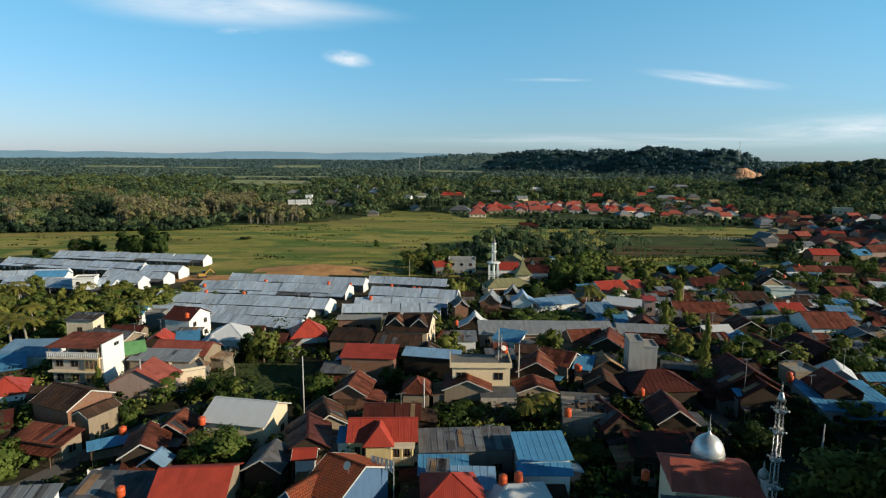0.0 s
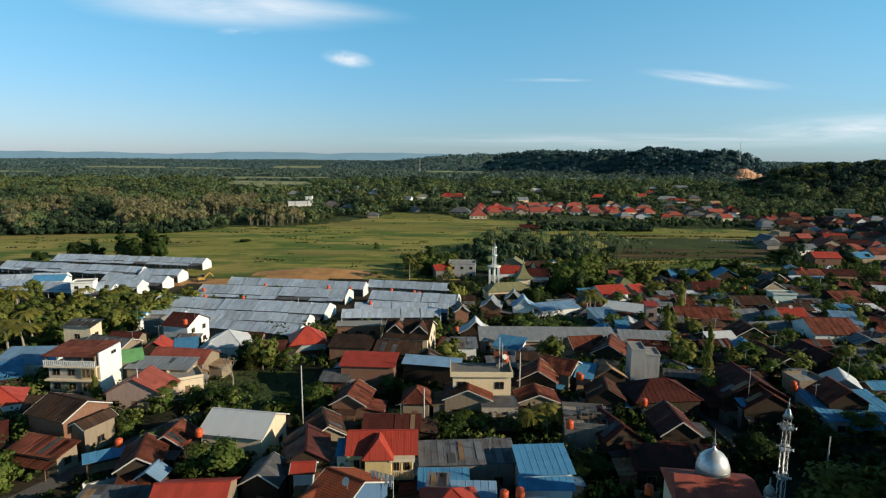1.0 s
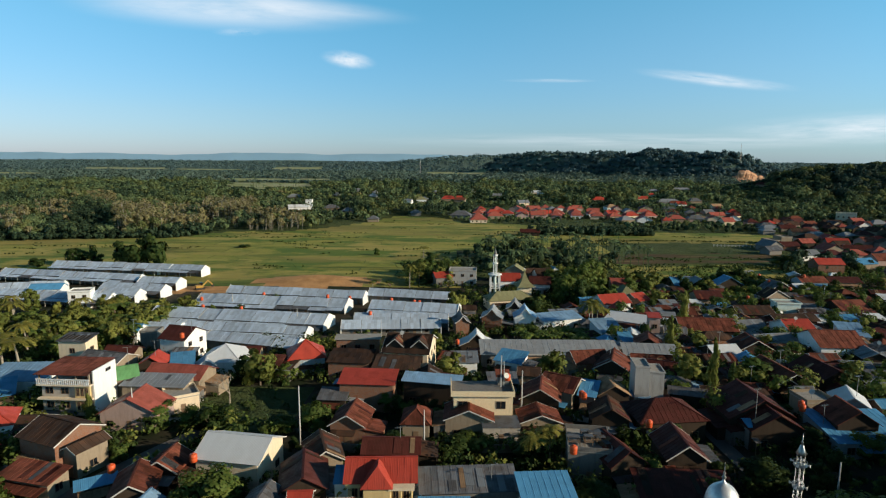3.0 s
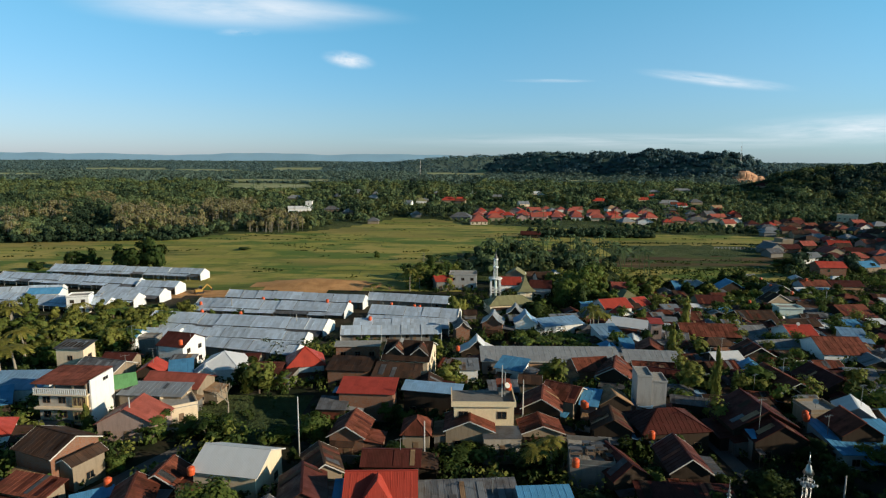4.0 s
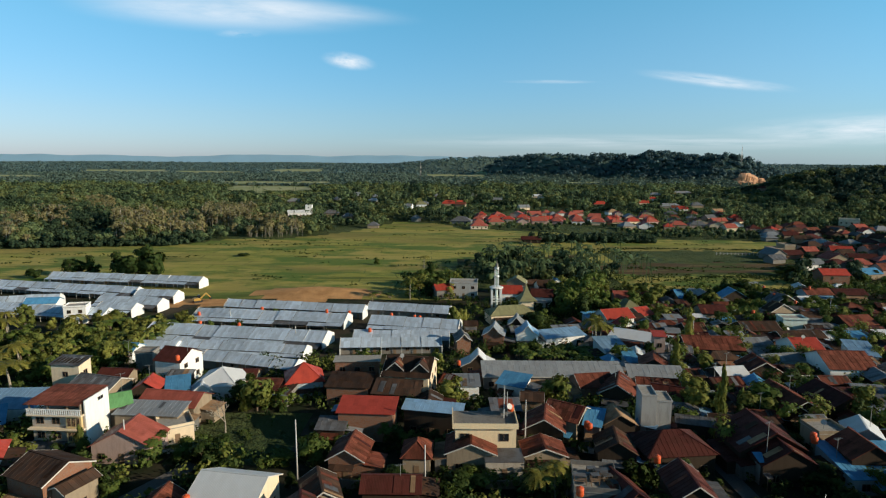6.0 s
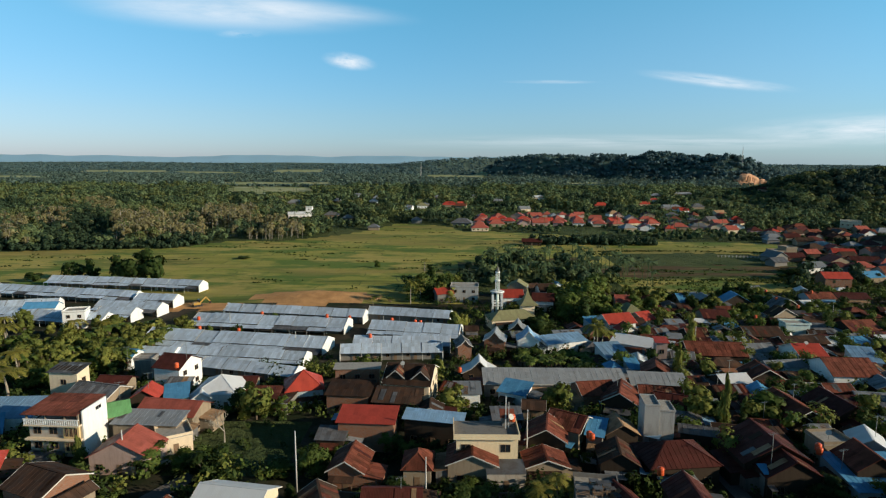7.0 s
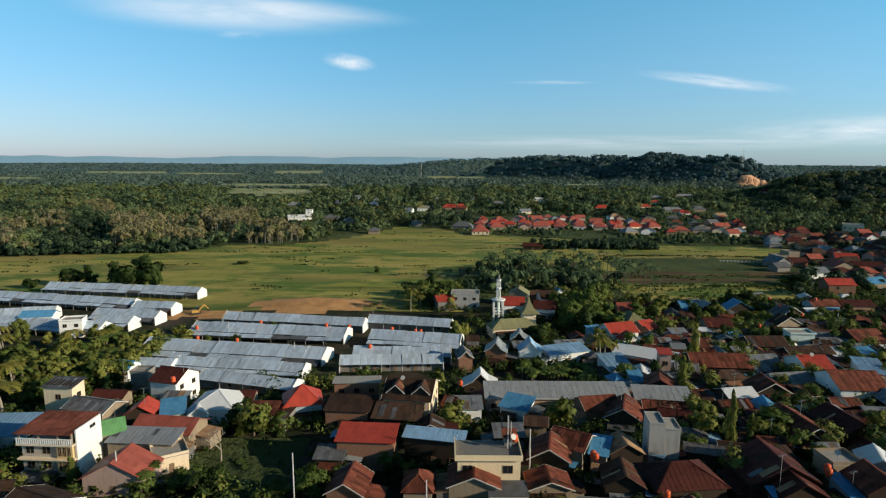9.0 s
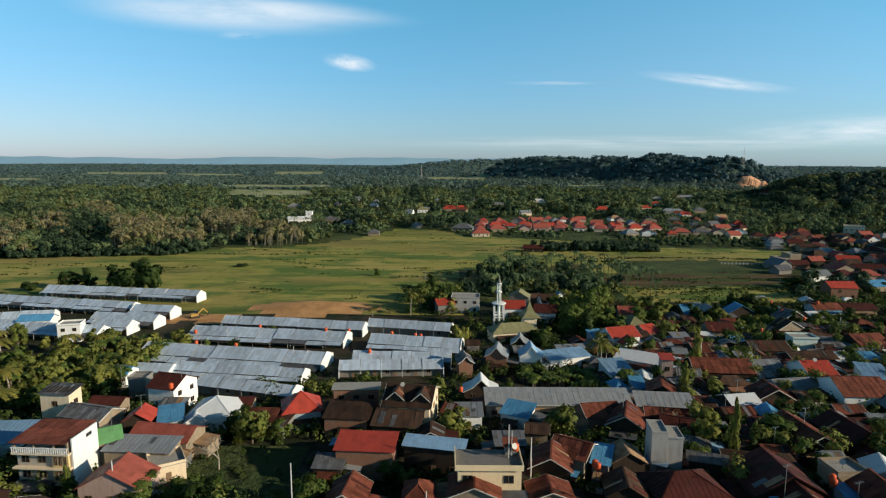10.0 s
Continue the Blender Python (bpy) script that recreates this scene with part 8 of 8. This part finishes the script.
plant("broad", 65.3, 112.6, 3.9, 5.2)
plant("dark", 55.2, 112.5, 6.5, 6.5)
plant("broad", 56.6, 109.5, 6.5, 7.8)
plant("dark", 53.2, 114.5, 3.9, 6.5)
plant("dark", 64.8, 138.2, 6.5, 6.5)
plant("broad", 65.9, 126.5, 7.2, 9.1)
plant("broad", 70.3, 129.3, 5.2, 7.8)
plant("broad", 88.8, 151.0, 4.5, 6.5)
plant("broad", 85.3, 126.8, 4.5, 7.8)
plant("dark", -44.8, 133.4, 6.5, 6.5)
plant("broad", -51.7, 106.4, 5.2, 7.8)
plant("broad", -44.3, 107.0, 5.0, 5.5)
plant("broad", -40.6, 107.4, 4.4, 5.5)
plant("dark", -82.1, 141.0, 3.9, 3.9)
plant("broad", -75.8, 144.6, 3.1, 5.2)
plant("dark", 54.4, 126.3, 7.8, 6.5)
plant("olive", 55.2, 133.4, 8.5, 7.8)
plant("palm", -99.9, 138.8, 9.0, 11.0)
plant("palm", -107.0, 143.0, 9.1, 10.0)
plant("olive", -101.8, 149.0, 7.8, 7.8)
plant("broad", -96.8, 149.1, 7.8, 7.8)
plant("olive", -94.8, 155.6, 7.8, 9.1)
plant("broad", -93.4, 162.5, 7.2, 7.8)
plant("olive", -133.2, 176.9, 9.1, 9.1)
plant("broad", -127.6, 181.3, 9.1, 9.1)
plant("olive", -111.2, 177.6, 7.8, 7.8)
plant("broad", -111.9, 190.8, 6.5, 6.5)
plant("broad", -92.1, 124.0, 5.2, 7.8)
plant("dark", 47.9, 218.0, 11.7, 9.1)
plant("broad", 44.6, 225.3, 10.4, 7.8)
plant("dark", 54.5, 230.7, 10.4, 7.8)
plant("broad", 33.8, 214.9, 7.8, 5.9)
plant("palm", 45.5, 178.5, 10.4, 7.8)
plant("dark", 71.6, 251.7, 7.8, 6.5)
plant("broad", 74.9, 225.8, 7.8, 6.5)
plant("dark", 90.0, 250.3, 9.1, 6.5)
plant("olive", 4.1, 210.1, 7.8, 5.2)
plant("dark", 97.0, 239.3, 9.1, 6.5)
plant("broad", 102.9, 220.5, 7.8, 6.5)
plant("dark", 128.7, 252.8, 7.8, 7.2)
plant("dark", 125.4, 228.2, 6.5, 6.5)
plant("dark", 139.6, 221.1, 7.2, 6.5)
plant("broad", 127.3, 194.0, 6.5, 6.5)
plant("dark", 162.2, 267.8, 6.5, 7.8)
plant("dark", -12.6, 283.2, 6.5, 6.5)
plant("dark", -7.9, 258.5, 5.9, 6.5)
plant("dark", -6.8, 305.0, 9.1, 7.8)
plant("palm", -11.5, 327.0, 7.8, 6.5)
plant("banana", -23.6, 255.2, 2.9, 3.9)
plant("banana", -30.1, 258.0, 2.6, 3.9)
plant("broad", -14.7, 255.4, 3.9, 5.2)

# ---- groves and woods ----
def grove(n, x0, x1, y0, y1, kinds, h0, h1, seed, keep=None):
    r = random.Random(seed)
    for _ in range(n):
        x, y = r.uniform(x0, x1), r.uniform(y0, y1)
        if keep and not keep(x, y):
            continue
        h = r.uniform(h0, h1)
        plant(r.choice(kinds), x, y, h, h * r.uniform(0.65, 1.0))


grove(11, -20, 2, 109.5, 112.5, ("dark", "dark", "broad"), 3.0, 4.4, 17)
grove(16, 24, 62, 80, 112, ("dark", "dark", "broad"), 3.5, 6, 23)
grove(26, 43, 64, 222, 262, ("broad", "broad", "olive"), 7.5, 12, 31)
grove(28, 72, 140, 228, 266, ("olive", "broad", "dark", "dark"), 5, 9.5, 2)
grove(40, -166, -110, 152, 206, ("palm", "olive", "olive", "palm", "olive"), 5, 10, 3)
grove(84, -120, -88, 160, 206, ("banana", "olive", "olive", "olive", "olive"), 5, 8.5, 4)
grove(56, 19, 45, 164, 181, ("banana",), 3.0, 4.6, 5)
grove(20, -99, -62, 195, 226, ("banana", "broad", "dark"), 2.6, 4.6, 6)
grove(50, 47, 195, 117, 280, ("dark", "broad", "dark", "olive"), 3.2, 6, 9, lambda x, y: x < 0.78 * y + 12)
grove(26, -78, 44, 91, 172, ("dark", "broad", "dark"), 2.6, 4.6, 10, lambda x, y: not in_yard(x, y) and not on_lane(x, y, 4.5))


def wood(name, label, mat, rows):
    """Many trees as one object; rows: arrays of leaf points with a leaf size."""
    rng = np.random.default_rng(9)
    made = [leaf_cards(np.array(p_), s, rng, 0.4) for p_, s in rows]
    verts, soft = np.concatenate([m_[0] for m_ in made]), np.concatenate([m_[1] for m_ in made])
    return tagged(new(name, card_mesh(name, verts, mat, soft)), label, "woodland", kind="stuff")


def before_house(x, y):
    return any(hy - 7 < y < hy + 7 and abs(x - hx * y / hy) < hw - 4 for hx, hy, hw in FAR_HOUSES)


def near_house(x, y):
    return any(hy - 75 < y < hy and abs(x - hx * y / hy) < hw for hx, hy, hw in FAR_HOUSES)


# stands of dry tan trees: side bearing from, to; y from, to; height
DRY = ((-0.546, -0.466, 425, 575, 17), (-0.464, -0.405, 435, 565, 14), (-0.398, -0.315, 520, 640, 17), (-0.360, -0.343, 470, 500, 12), (-0.334, -0.313, 452, 474, 10), (-0.310, -0.240, 440, 560, 13), (-0.74, -0.70, 415, 560, 15), (-0.59, -0.55, 600, 760, 16), (-0.68, -0.62, 520, 620, 14))


def crown(rng, r, at, h, rad, n, count):
    """Leaf points of one rounded crown."""
    x, y, z = at
    heart = (x, y, z + h * 0.52)
    out = []
    for i in range(n):
        ang, f = 6.28 * (i + r.uniform(-0.3, 0.3)) / n * 2.0, r.uniform(0.15, 0.75)
        c = (x + rad * f * math.cos(ang), y + rad * f * math.sin(ang), z + h * (0.90 - 0.50 * f * f - 0.16 * r.random()) - rad * 0.2)
        k = rad * r.uniform(0.34, 0.56)
        out.append(clump_points(rng, count, c, (k, k, k * r.uniform(0.7, 1.0)), 0.45, heart))
    out.append(clump_points(rng, count, (x, y, z + h * 0.42), (rad * 0.7, rad * 0.7, h * 0.30), 0.5, heart))
    return out


def woods():
    r = random.Random(4)
    rng = np.random.default_rng(4)
    kinds = ("wood", "wooddark", "woodolive", "dry", "hill")
    near, mid, far, rim, hills, trunks = {k: [] for k in kinds}, {k: [] for k in kinds}, [], [], [], []
    y = 262.0
    while y < 4300:
        gap = 8.5 if y < 720 else 10.5 + (y - 720) * 0.011
        half = 0.78 * y + 50
        x = -half
        while x < half:
            px, py = x + r.uniform(-1, 1) * gap * 0.6, y + r.uniform(-1, 1) * gap * 0.6
            x += gap * r.uniform(0.7, 1.5)
            in_grove = 3 + (py - 268) * 0.08 < px < 100 - abs(py - 325) * 0.12 and 284 < py < 332 + 0.36 * px or (px < 12 and 268 < py < 300 and px > 3)
            by_hill = px > 0.64 * py - 20 and 285 < py < 560 and r.random() < 0.55
            if not (in_grove or by_hill) and (py < forest_edge(px) + 5 or px > 150 and py < 450):
                continue
            if open_land(px, py) or before_house(px, py):
                continue
            k = px / py
            dens = noise.noise((px / 70, py / 110, 5.0)) + 0.6 * noise.noise((px / 26, py / 34, 8.0))
            z = ground(px, py)
            stand = next((d_ for d_ in DRY if d_[0] < k < d_[1] and d_[2] < py < d_[3]), None)
            if not stand and z < 5 and dens < (-0.10 if in_grove else -0.26):
                continue
            hill = z > 8 and py < 2400
            tall = smooth(0.5 + 0.9 * dens)
            h = (4.5 + 13.5 * tall) * r.uniform(0.7, 1.2) * (0.68 if px > 26 and py < 728 else 1)
            if in_grove:
                h = r.uniform(4.5, 9) * (1.25 if r.random() < 0.12 else 1)
            if stand:
                h = stand[4] * r.uniform(0.8, 1.1)
            elif py < 560 and px < 0:
                h = min(h, 4.0 + (py - forest_edge(px)) * 0.13 + r.uniform(0, 5))
            if near_house(px, py):
                h = r.uniform(2.5, 5.5)
            for a, b, c, d in MEADOWS:
                if a - 0.02 < k < b + 0.02 and c * 0.6 < py < c:
                    h = min(h, 3.0 + 50 * (1 - py / c))
            for hx, hy, hw in FAR_HOUSES:
                if hy > 470 and hy * 0.7 < py < hy and abs(px - hx * py / hy) < hw - 1:
                    h = min(h, 1.5 + 52 * (1 - py / hy))
            rad = min(8.0, max(1.8, h * r.uniform(0.34, 0.50)))
            if py > 720:
                rad = min(11.0, rad * 1.25 + (py - 720) * 0.002)
            if hill:
                h = r.uniform(9, 15)
                rad = max(7.0, gap * r.uniform(0.50, 0.72))
            hue = noise.noise((px / 40, py / 70, 2.0)) + r.uniform(-0.38, 0.38)
            kind = "wooddark" if hue < -0.16 or (in_grove and hue < 0.15) or (hill and hue < 0.25) else "woodolive" if hue > 0.24 else "wood"
            if by_hill:
                kind = "wooddark"
                h = min(h, 7.5) if z < 6 else h
            # shaded stretch of the wood, its shade given by dark leaves
            if -0.67 < k < -0.56 and 418 < py < 590:
                kind, h = "wooddark", min(h, 5 + (py - 418) * 0.03)
            # right part of the near hill: shade painted by the darker leaves
            if hill and px > 0.64 * py and hue < 0.35:
                kind = "hill"
            if 0.45 < k < 0.537 and 690 < py < 1345:
                h, rad = min(h, 5.0), min(rad, 4.5)
            if stand and r.random() < 0.85 or (px < -78 and py < 820 and hue > 0.2 and r.random() < 0.12):
                kind = "dry"
                rad = h * r.uniform(0.30, 0.40)
            if kind == "dry" and py < 640:
                for _ in range(3):
                    trunks.append((px + r.uniform(-0.5, 0.5) * rad, py - r.uniform(0.1, 0.6) * rad, z, h * r.uniform(0.6, 0.9)))
            if py < 720:
                near[kind] += crown(rng, r, (px, py, z), h, rad, 6, 19 if py < 520 else 14)
            elif py < 1300:
                mid[kind] += crown(rng, r, (px, py, z), h, rad, 5, 20 if hill else 11)
            else:
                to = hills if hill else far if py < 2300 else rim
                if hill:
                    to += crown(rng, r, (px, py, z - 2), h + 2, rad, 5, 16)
                else:
                    to.append(clump_points(rng, 18, (px, py, z + h * 0.5), (rad * 1.3, rad * 1.3, h * 0.42), 0.6, (px, py, z - h * 0.3)))
        y += gap * 0.8 * (1.0 if y < 1950 else 1.6)
    for _ in range(900):
        px, py = r.uniform(-340, -170), r.uniform(376, 440)
        if py < forest_edge(px):
            continue
        h = r.uniform(2.5, 5.5)
        near["wooddark"].append(clump_points(rng, 34, (px, py, h * 0.5), (r.uniform(1.6, 3.0), r.uniform(1.6, 3.0), h * 0.5), 0.4))
    for _ in range(150):
        px, py = r.uniform(62, 150), r.uniform(428, 450)
        h = r.uniform(2.5, 7)
        near["wooddark"].append(clump_points(rng, 60, (px, py, h * 0.5), (r.uniform(1.6, 3.4), r.uniform(1.6, 3.0), h * 0.5), 0.4))
    words = {"wood": "mixed green woodland beyond the paddies", "wooddark": "dark green woodland trees beyond the paddies", "woodolive": "sunlit olive woodland trees beyond the paddies", "dry": "dry tan-leaved trees along the wood's edge", "hill": "near hill woodland, shade put into its dark green leaves"}
    for k in kinds:
        rows = [(np.concatenate(near[k]), 1.5)] if near[k] else []
        rows += [(np.concatenate(mid[k]), 2.5)] if mid[k] else []
        wood("woodland", words[k], LEAF[k], rows)
    wood("far_woodland", "green woodland on the far plain, haze in its colour", LEAF["far"], [(np.concatenate(far), 5.0)])
    wood("horizon_woodland", "woodland along the horizon, haze in its grey-green colour", LEAF["rim"], [(np.concatenate(rim), 6.0)])
    wood("hill_woodland", "far hill woodland, haze in its blue-green colour", LEAF["ridge"], [(np.concatenate(hills), 5.0)])
    bm = bmesh.new()
    for x, y, z, h in trunks:
        beam(bm, (x, y, z - 0.3), (x + h * 0.03, y, z + h), 0.22, 0.22)
    tagged(new("pale_trunks", mesh_of("pale_trunks", bm, MAT_PALEBARK)), "slender pale trunks among dry trees", "woodland", kind="stuff")
    fr = np.random.default_rng(8)
    quads = []
    for i in range(560):
        x, y = (r.uniform(-430, 430), r.uniform(430, 1170)) if i > 90 else (r.uniform(22, 100), r.uniform(285, 350))
        if i > 90 and y < forest_edge(x) + 6 or open_land(x, y) or i > 90 and before_house(x, y) or (x > 220 and y < 520) or abs(x) > 0.75 * y:
            continue
        z, h = ground(x, y), r.uniform(12, 20) if i > 90 else r.uniform(7, 13)
        c = np.array((x, y, z + h))
        for _ in range(11):
            ang = fr.uniform(0, 6.28)
            d, side = np.array((math.cos(ang), math.sin(ang), 0)), np.array((-math.sin(ang), math.cos(ang), 0))
            m_ = c + d * 2.2 + np.array((0, 0, fr.uniform(0.0, 0.9)))
            e = c + d * 4.1 + np.array((0, 0, fr.uniform(-1.9, 0.1)))
            quads += [c - side * 0.15, c + side * 0.15, m_ + side * 0.65, m_ - side * 0.65, m_ - side * 0.65, m_ + side * 0.65, e + side * 0.12, e - side * 0.12]
        s_ = np.array((0.16, 0, 0))
        b0 = np.array((x, y, z))
        quads += [b0 - s_, b0 + s_, c + s_, c - s_]
    tagged(new("palm_plantation", card_mesh("palm_plantation", np.array(quads), LEAF["wood"])), "coconut palms scattered through the woods", "woodland", kind="stuff")


woods()


def undergrowth():
    """Low shrubs and weeds between the houses."""
    r = random.Random(12)
    rng = np.random.default_rng(12)
    pts = []
    for _ in range(11000):
        y = r.uniform(57, 305)
        x = r.uniform(-1, 1) * (0.78 * y + 15)
        if noise.noise((x / 18, y / 18, 9.0)) < -0.12 or on_lane(x, y, 2.6) or in_yard(x, y) and r.random() < 0.8 or (x < -13 and y > 180):
            continue
        h = r.uniform(0.4, 2.2) * (1.35 if x > 35 else 1)
        pts.append(clump_points(rng, 16, (x, y, ground(x, y) + h * 0.5), (r.uniform(0.6, 1.5), r.uniform(0.6, 1.5), h * 0.55), 0.2))
    wood("undergrowth", "low green shrubs and weeds between the houses", LEAF["dark"], [(np.concatenate(pts), 0.5)])


undergrowth()


def field_growth():
    """Weeds, sedge and shrubs along the paddy banks."""
    r = random.Random(21)
    rng = np.random.default_rng(21)
    rows = []
    for i in range(260):
        x0, y0 = (r.uniform(-330, 250), r.uniform(258, 560)) if i < 170 else (r.uniform(85, 240), r.choice((302, 308, 330, 352, 384, 388, 400)) + r.uniform(-3, 3))
        if ground_zone(x0, y0) not in (1, 4):
            continue
        n = r.randint(2, 16) if i < 170 else r.randint(6, 30)
        lean = r.uniform(-0.5, 0.5) if i < 170 else r.uniform(-0.1, 0.1)
        for i in range(n):
            x, y = x0 + i * r.uniform(0.7, 2.2), y0 + i * lean + r.uniform(-0.4, 0.4)
            if ground_zone(x, y) in (1, 4):
                h = r.uniform(0.3, 1.0) * (2.2 if r.random() < 0.05 else 1)
                rows.append(clump_points(rng, 7, (x, y, h * 0.5), (r.uniform(0.4, 1.1), 0.5, h * 0.5), 0.2))
    wood("bank_growth", "weeds and small shrubs along the paddy banks", LEAF["dark"], [(np.concatenate(rows), 0.6)])


field_growth()


def shade_belt():
    """Unseen tall dark trees added past the town's right edge to shade its near roofs."""
    r, rng, rows = random.Random(14), np.random.default_rng(14), []
    for n, x0, x1, y0, y1, h0, h1, a, b in ((60, 34, 100, 34, 68, 17, 23, 8, 32), (24, 62, 112, 68, 92, 13, 17, 10, 34), (20, 50, 110, 25, 66, 9, 14, 12, 45), (30, 90, 270, 110, 300, 6, 10, 10, 70)):
        for _ in range(n):
            x, y = r.uniform(x0, x1), r.uniform(y0, y1)
            if 0.80 * y + a < x < 0.80 * y + b:
                h = r.uniform(h0, h1)
                rows += crown(rng, r, (x, y, ground(x, y)), h, h * r.uniform(0.34, 0.48), 7, 70)
    wood("shade_trees", "unseen tall trees added past the town edge for shade", LEAF["dark"], [(np.concatenate(rows), 1.2)])


shade_belt()


def thickets():
    """Bushes and small garden trees crowding the gaps between the houses."""
    r = random.Random(33)
    rng = np.random.default_rng(33)
    rows = {"dark": [], "broad": [], "olive": []}
    for _ in range(9000):
        y = r.uniform(58, 300)
        x = r.uniform(-1, 1) * (0.78 * y + 15)
        if (x < 8 and y > 165) or (y > 250 and x < 100) or (y > 270 and x < 166) or on_lane(x, y, 3.2) or in_yard(x, y) or (x > 34 and y < 98 and r.random() < 0.7):
            continue
        if noise.noise((x / 22, y / 22, 4.0)) < (-0.35 if x > 30 else -0.05):
            continue
        if any((x - a) ** 2 + (y - b) ** 2 < (c + 0.2) ** 2 for a, b, c in FOOT):
            continue
        h = r.choice((r.uniform(1.2, 2.5), r.uniform(2, 4), r.uniform(3, 5.5)))
        wd = h * r.uniform(0.4, 0.6)
        z = ground(x, y)
        kind = r.choice(("dark", "dark", "broad", "olive") if x < 30 else ("dark", "dark", "dark", "broad"))
        for k in range(3):
            rows[kind].append(clump_points(rng, 15, (x + r.uniform(-0.5, 0.5) * wd, y + r.uniform(-0.5, 0.5) * wd, z + h * r.uniform(0.3, 0.75)), (wd * 0.7, wd * 0.7, h * 0.26), 0.4, (x, y, z + h * 0.4)))
    for i in range(330):
        y = r.uniform(108, 292) if i < 290 else r.uniform(258, 290)
        x = r.uniform(46, 0.78 * y + 8) if i < 290 else r.uniform(-19, 8)
        if 80 < x < 166 and y > 266 or any((x - a) ** 2 + (y - b) ** 2 < (0.75 * c) ** 2 for a, b, c in FOOT):
            continue
        h = r.uniform(4.5, 8.5) * (1.2 if i >= 290 else 1)
        rows[r.choice(("dark", "broad", "broad", "olive"))] += crown(rng, r, (x, y, ground(x, y)), h, h * r.uniform(0.32, 0.45), 6, 52)
    for x, y, z, yaw, a, b, high in FRONTS:
        if r.random() < 0.22:
            continue
        c, q = math.cos(radians(yaw)), math.sin(radians(yaw))
        u = -a - 0.6
        while u < a + 0.6:
            v = -b - r.uniform(1.0, 2.6)
            bx, by = x + u * c - v * q, y + u * q + v * c
            h = r.uniform(1.0, min(3.6, high * 0.85))
            u += r.uniform(0.9, 2.2)
            if on_lane(bx, by, 2.4) or in_yard(bx, by) or r.random() < 0.2:
                continue
            kind = r.choice(("dark", "dark", "dark", "broad"))
            for k in range(2):
                rows[kind].append(clump_points(rng, 17, (bx, by, z + h * (0.35 + 0.3 * k)), (h * 0.42, h * 0.42, h * 0.32), 0.4, (bx, by, z + h * 0.3)))
    for k, label in (("dark", "dark green bushes crowding gaps between the houses"), ("broad", "leafy green bushes between the houses"), ("olive", "sunlit olive bushes between the houses")):
        wood("thicket", label, LEAF[k], [(np.concatenate(rows[k]), 0.55)])


thickets()


# ---- excavator by the earth heap ----
def excavator():
    top = new("excavator")
    top.matrix_basis = pose(-101, 246, ground(-101, 246), 0, 0, 35)
    tagged(top, "small dusty yellow excavator parked on bare earth", "excavator")
    paint, rubber = plain("machine_yellow_paint", (0.42, 0.24, 0.05), 0.5), plain("track_rubber", (0.04, 0.035, 0.03), 0.8)
    for sy in (-1, 1):
        part("track", prism([(-1.7, 0.1), (-1.4, -0.1), (1.4, -0.1), (1.7, 0.1), (1.7, 0.55), (1.4, 0.75), (-1.4, 0.75), (-1.7, 0.55)], "y", sy * 0.9 - 0.25, sy * 0.9 + 0.25), rubber, top).matrix_basis = pose(0, 0, 0)
    part("body", prism([(-1.7, 0.85), (1.1, 0.85), (1.1, 1.3), (0.2, 1.9), (-1.7, 1.8)], "y", -1.1, 1.1), paint, top)
    part("cab", prism([(0.1, 1.3), (1.3, 1.3), (1.1, 2.8), (0.1, 2.8)], "y", 0.1, 1.0), MAT_GLASS, top)
    part("boom", beam(beam(bmesh.new(), (1.0, -0.3, 1.5), (3.2, -0.3, 3.6), 0.35, 0.5), (3.2, -0.3, 3.6), (4.9, -0.3, 1.6), 0.3, 0.4), paint, top)
    part("bucket", prism([(4.5, 1.5), (5.3, 1.6), (5.2, 0.8), (4.6, 0.7)], "y", -0.8, 0.2), rubber, top)


excavator()
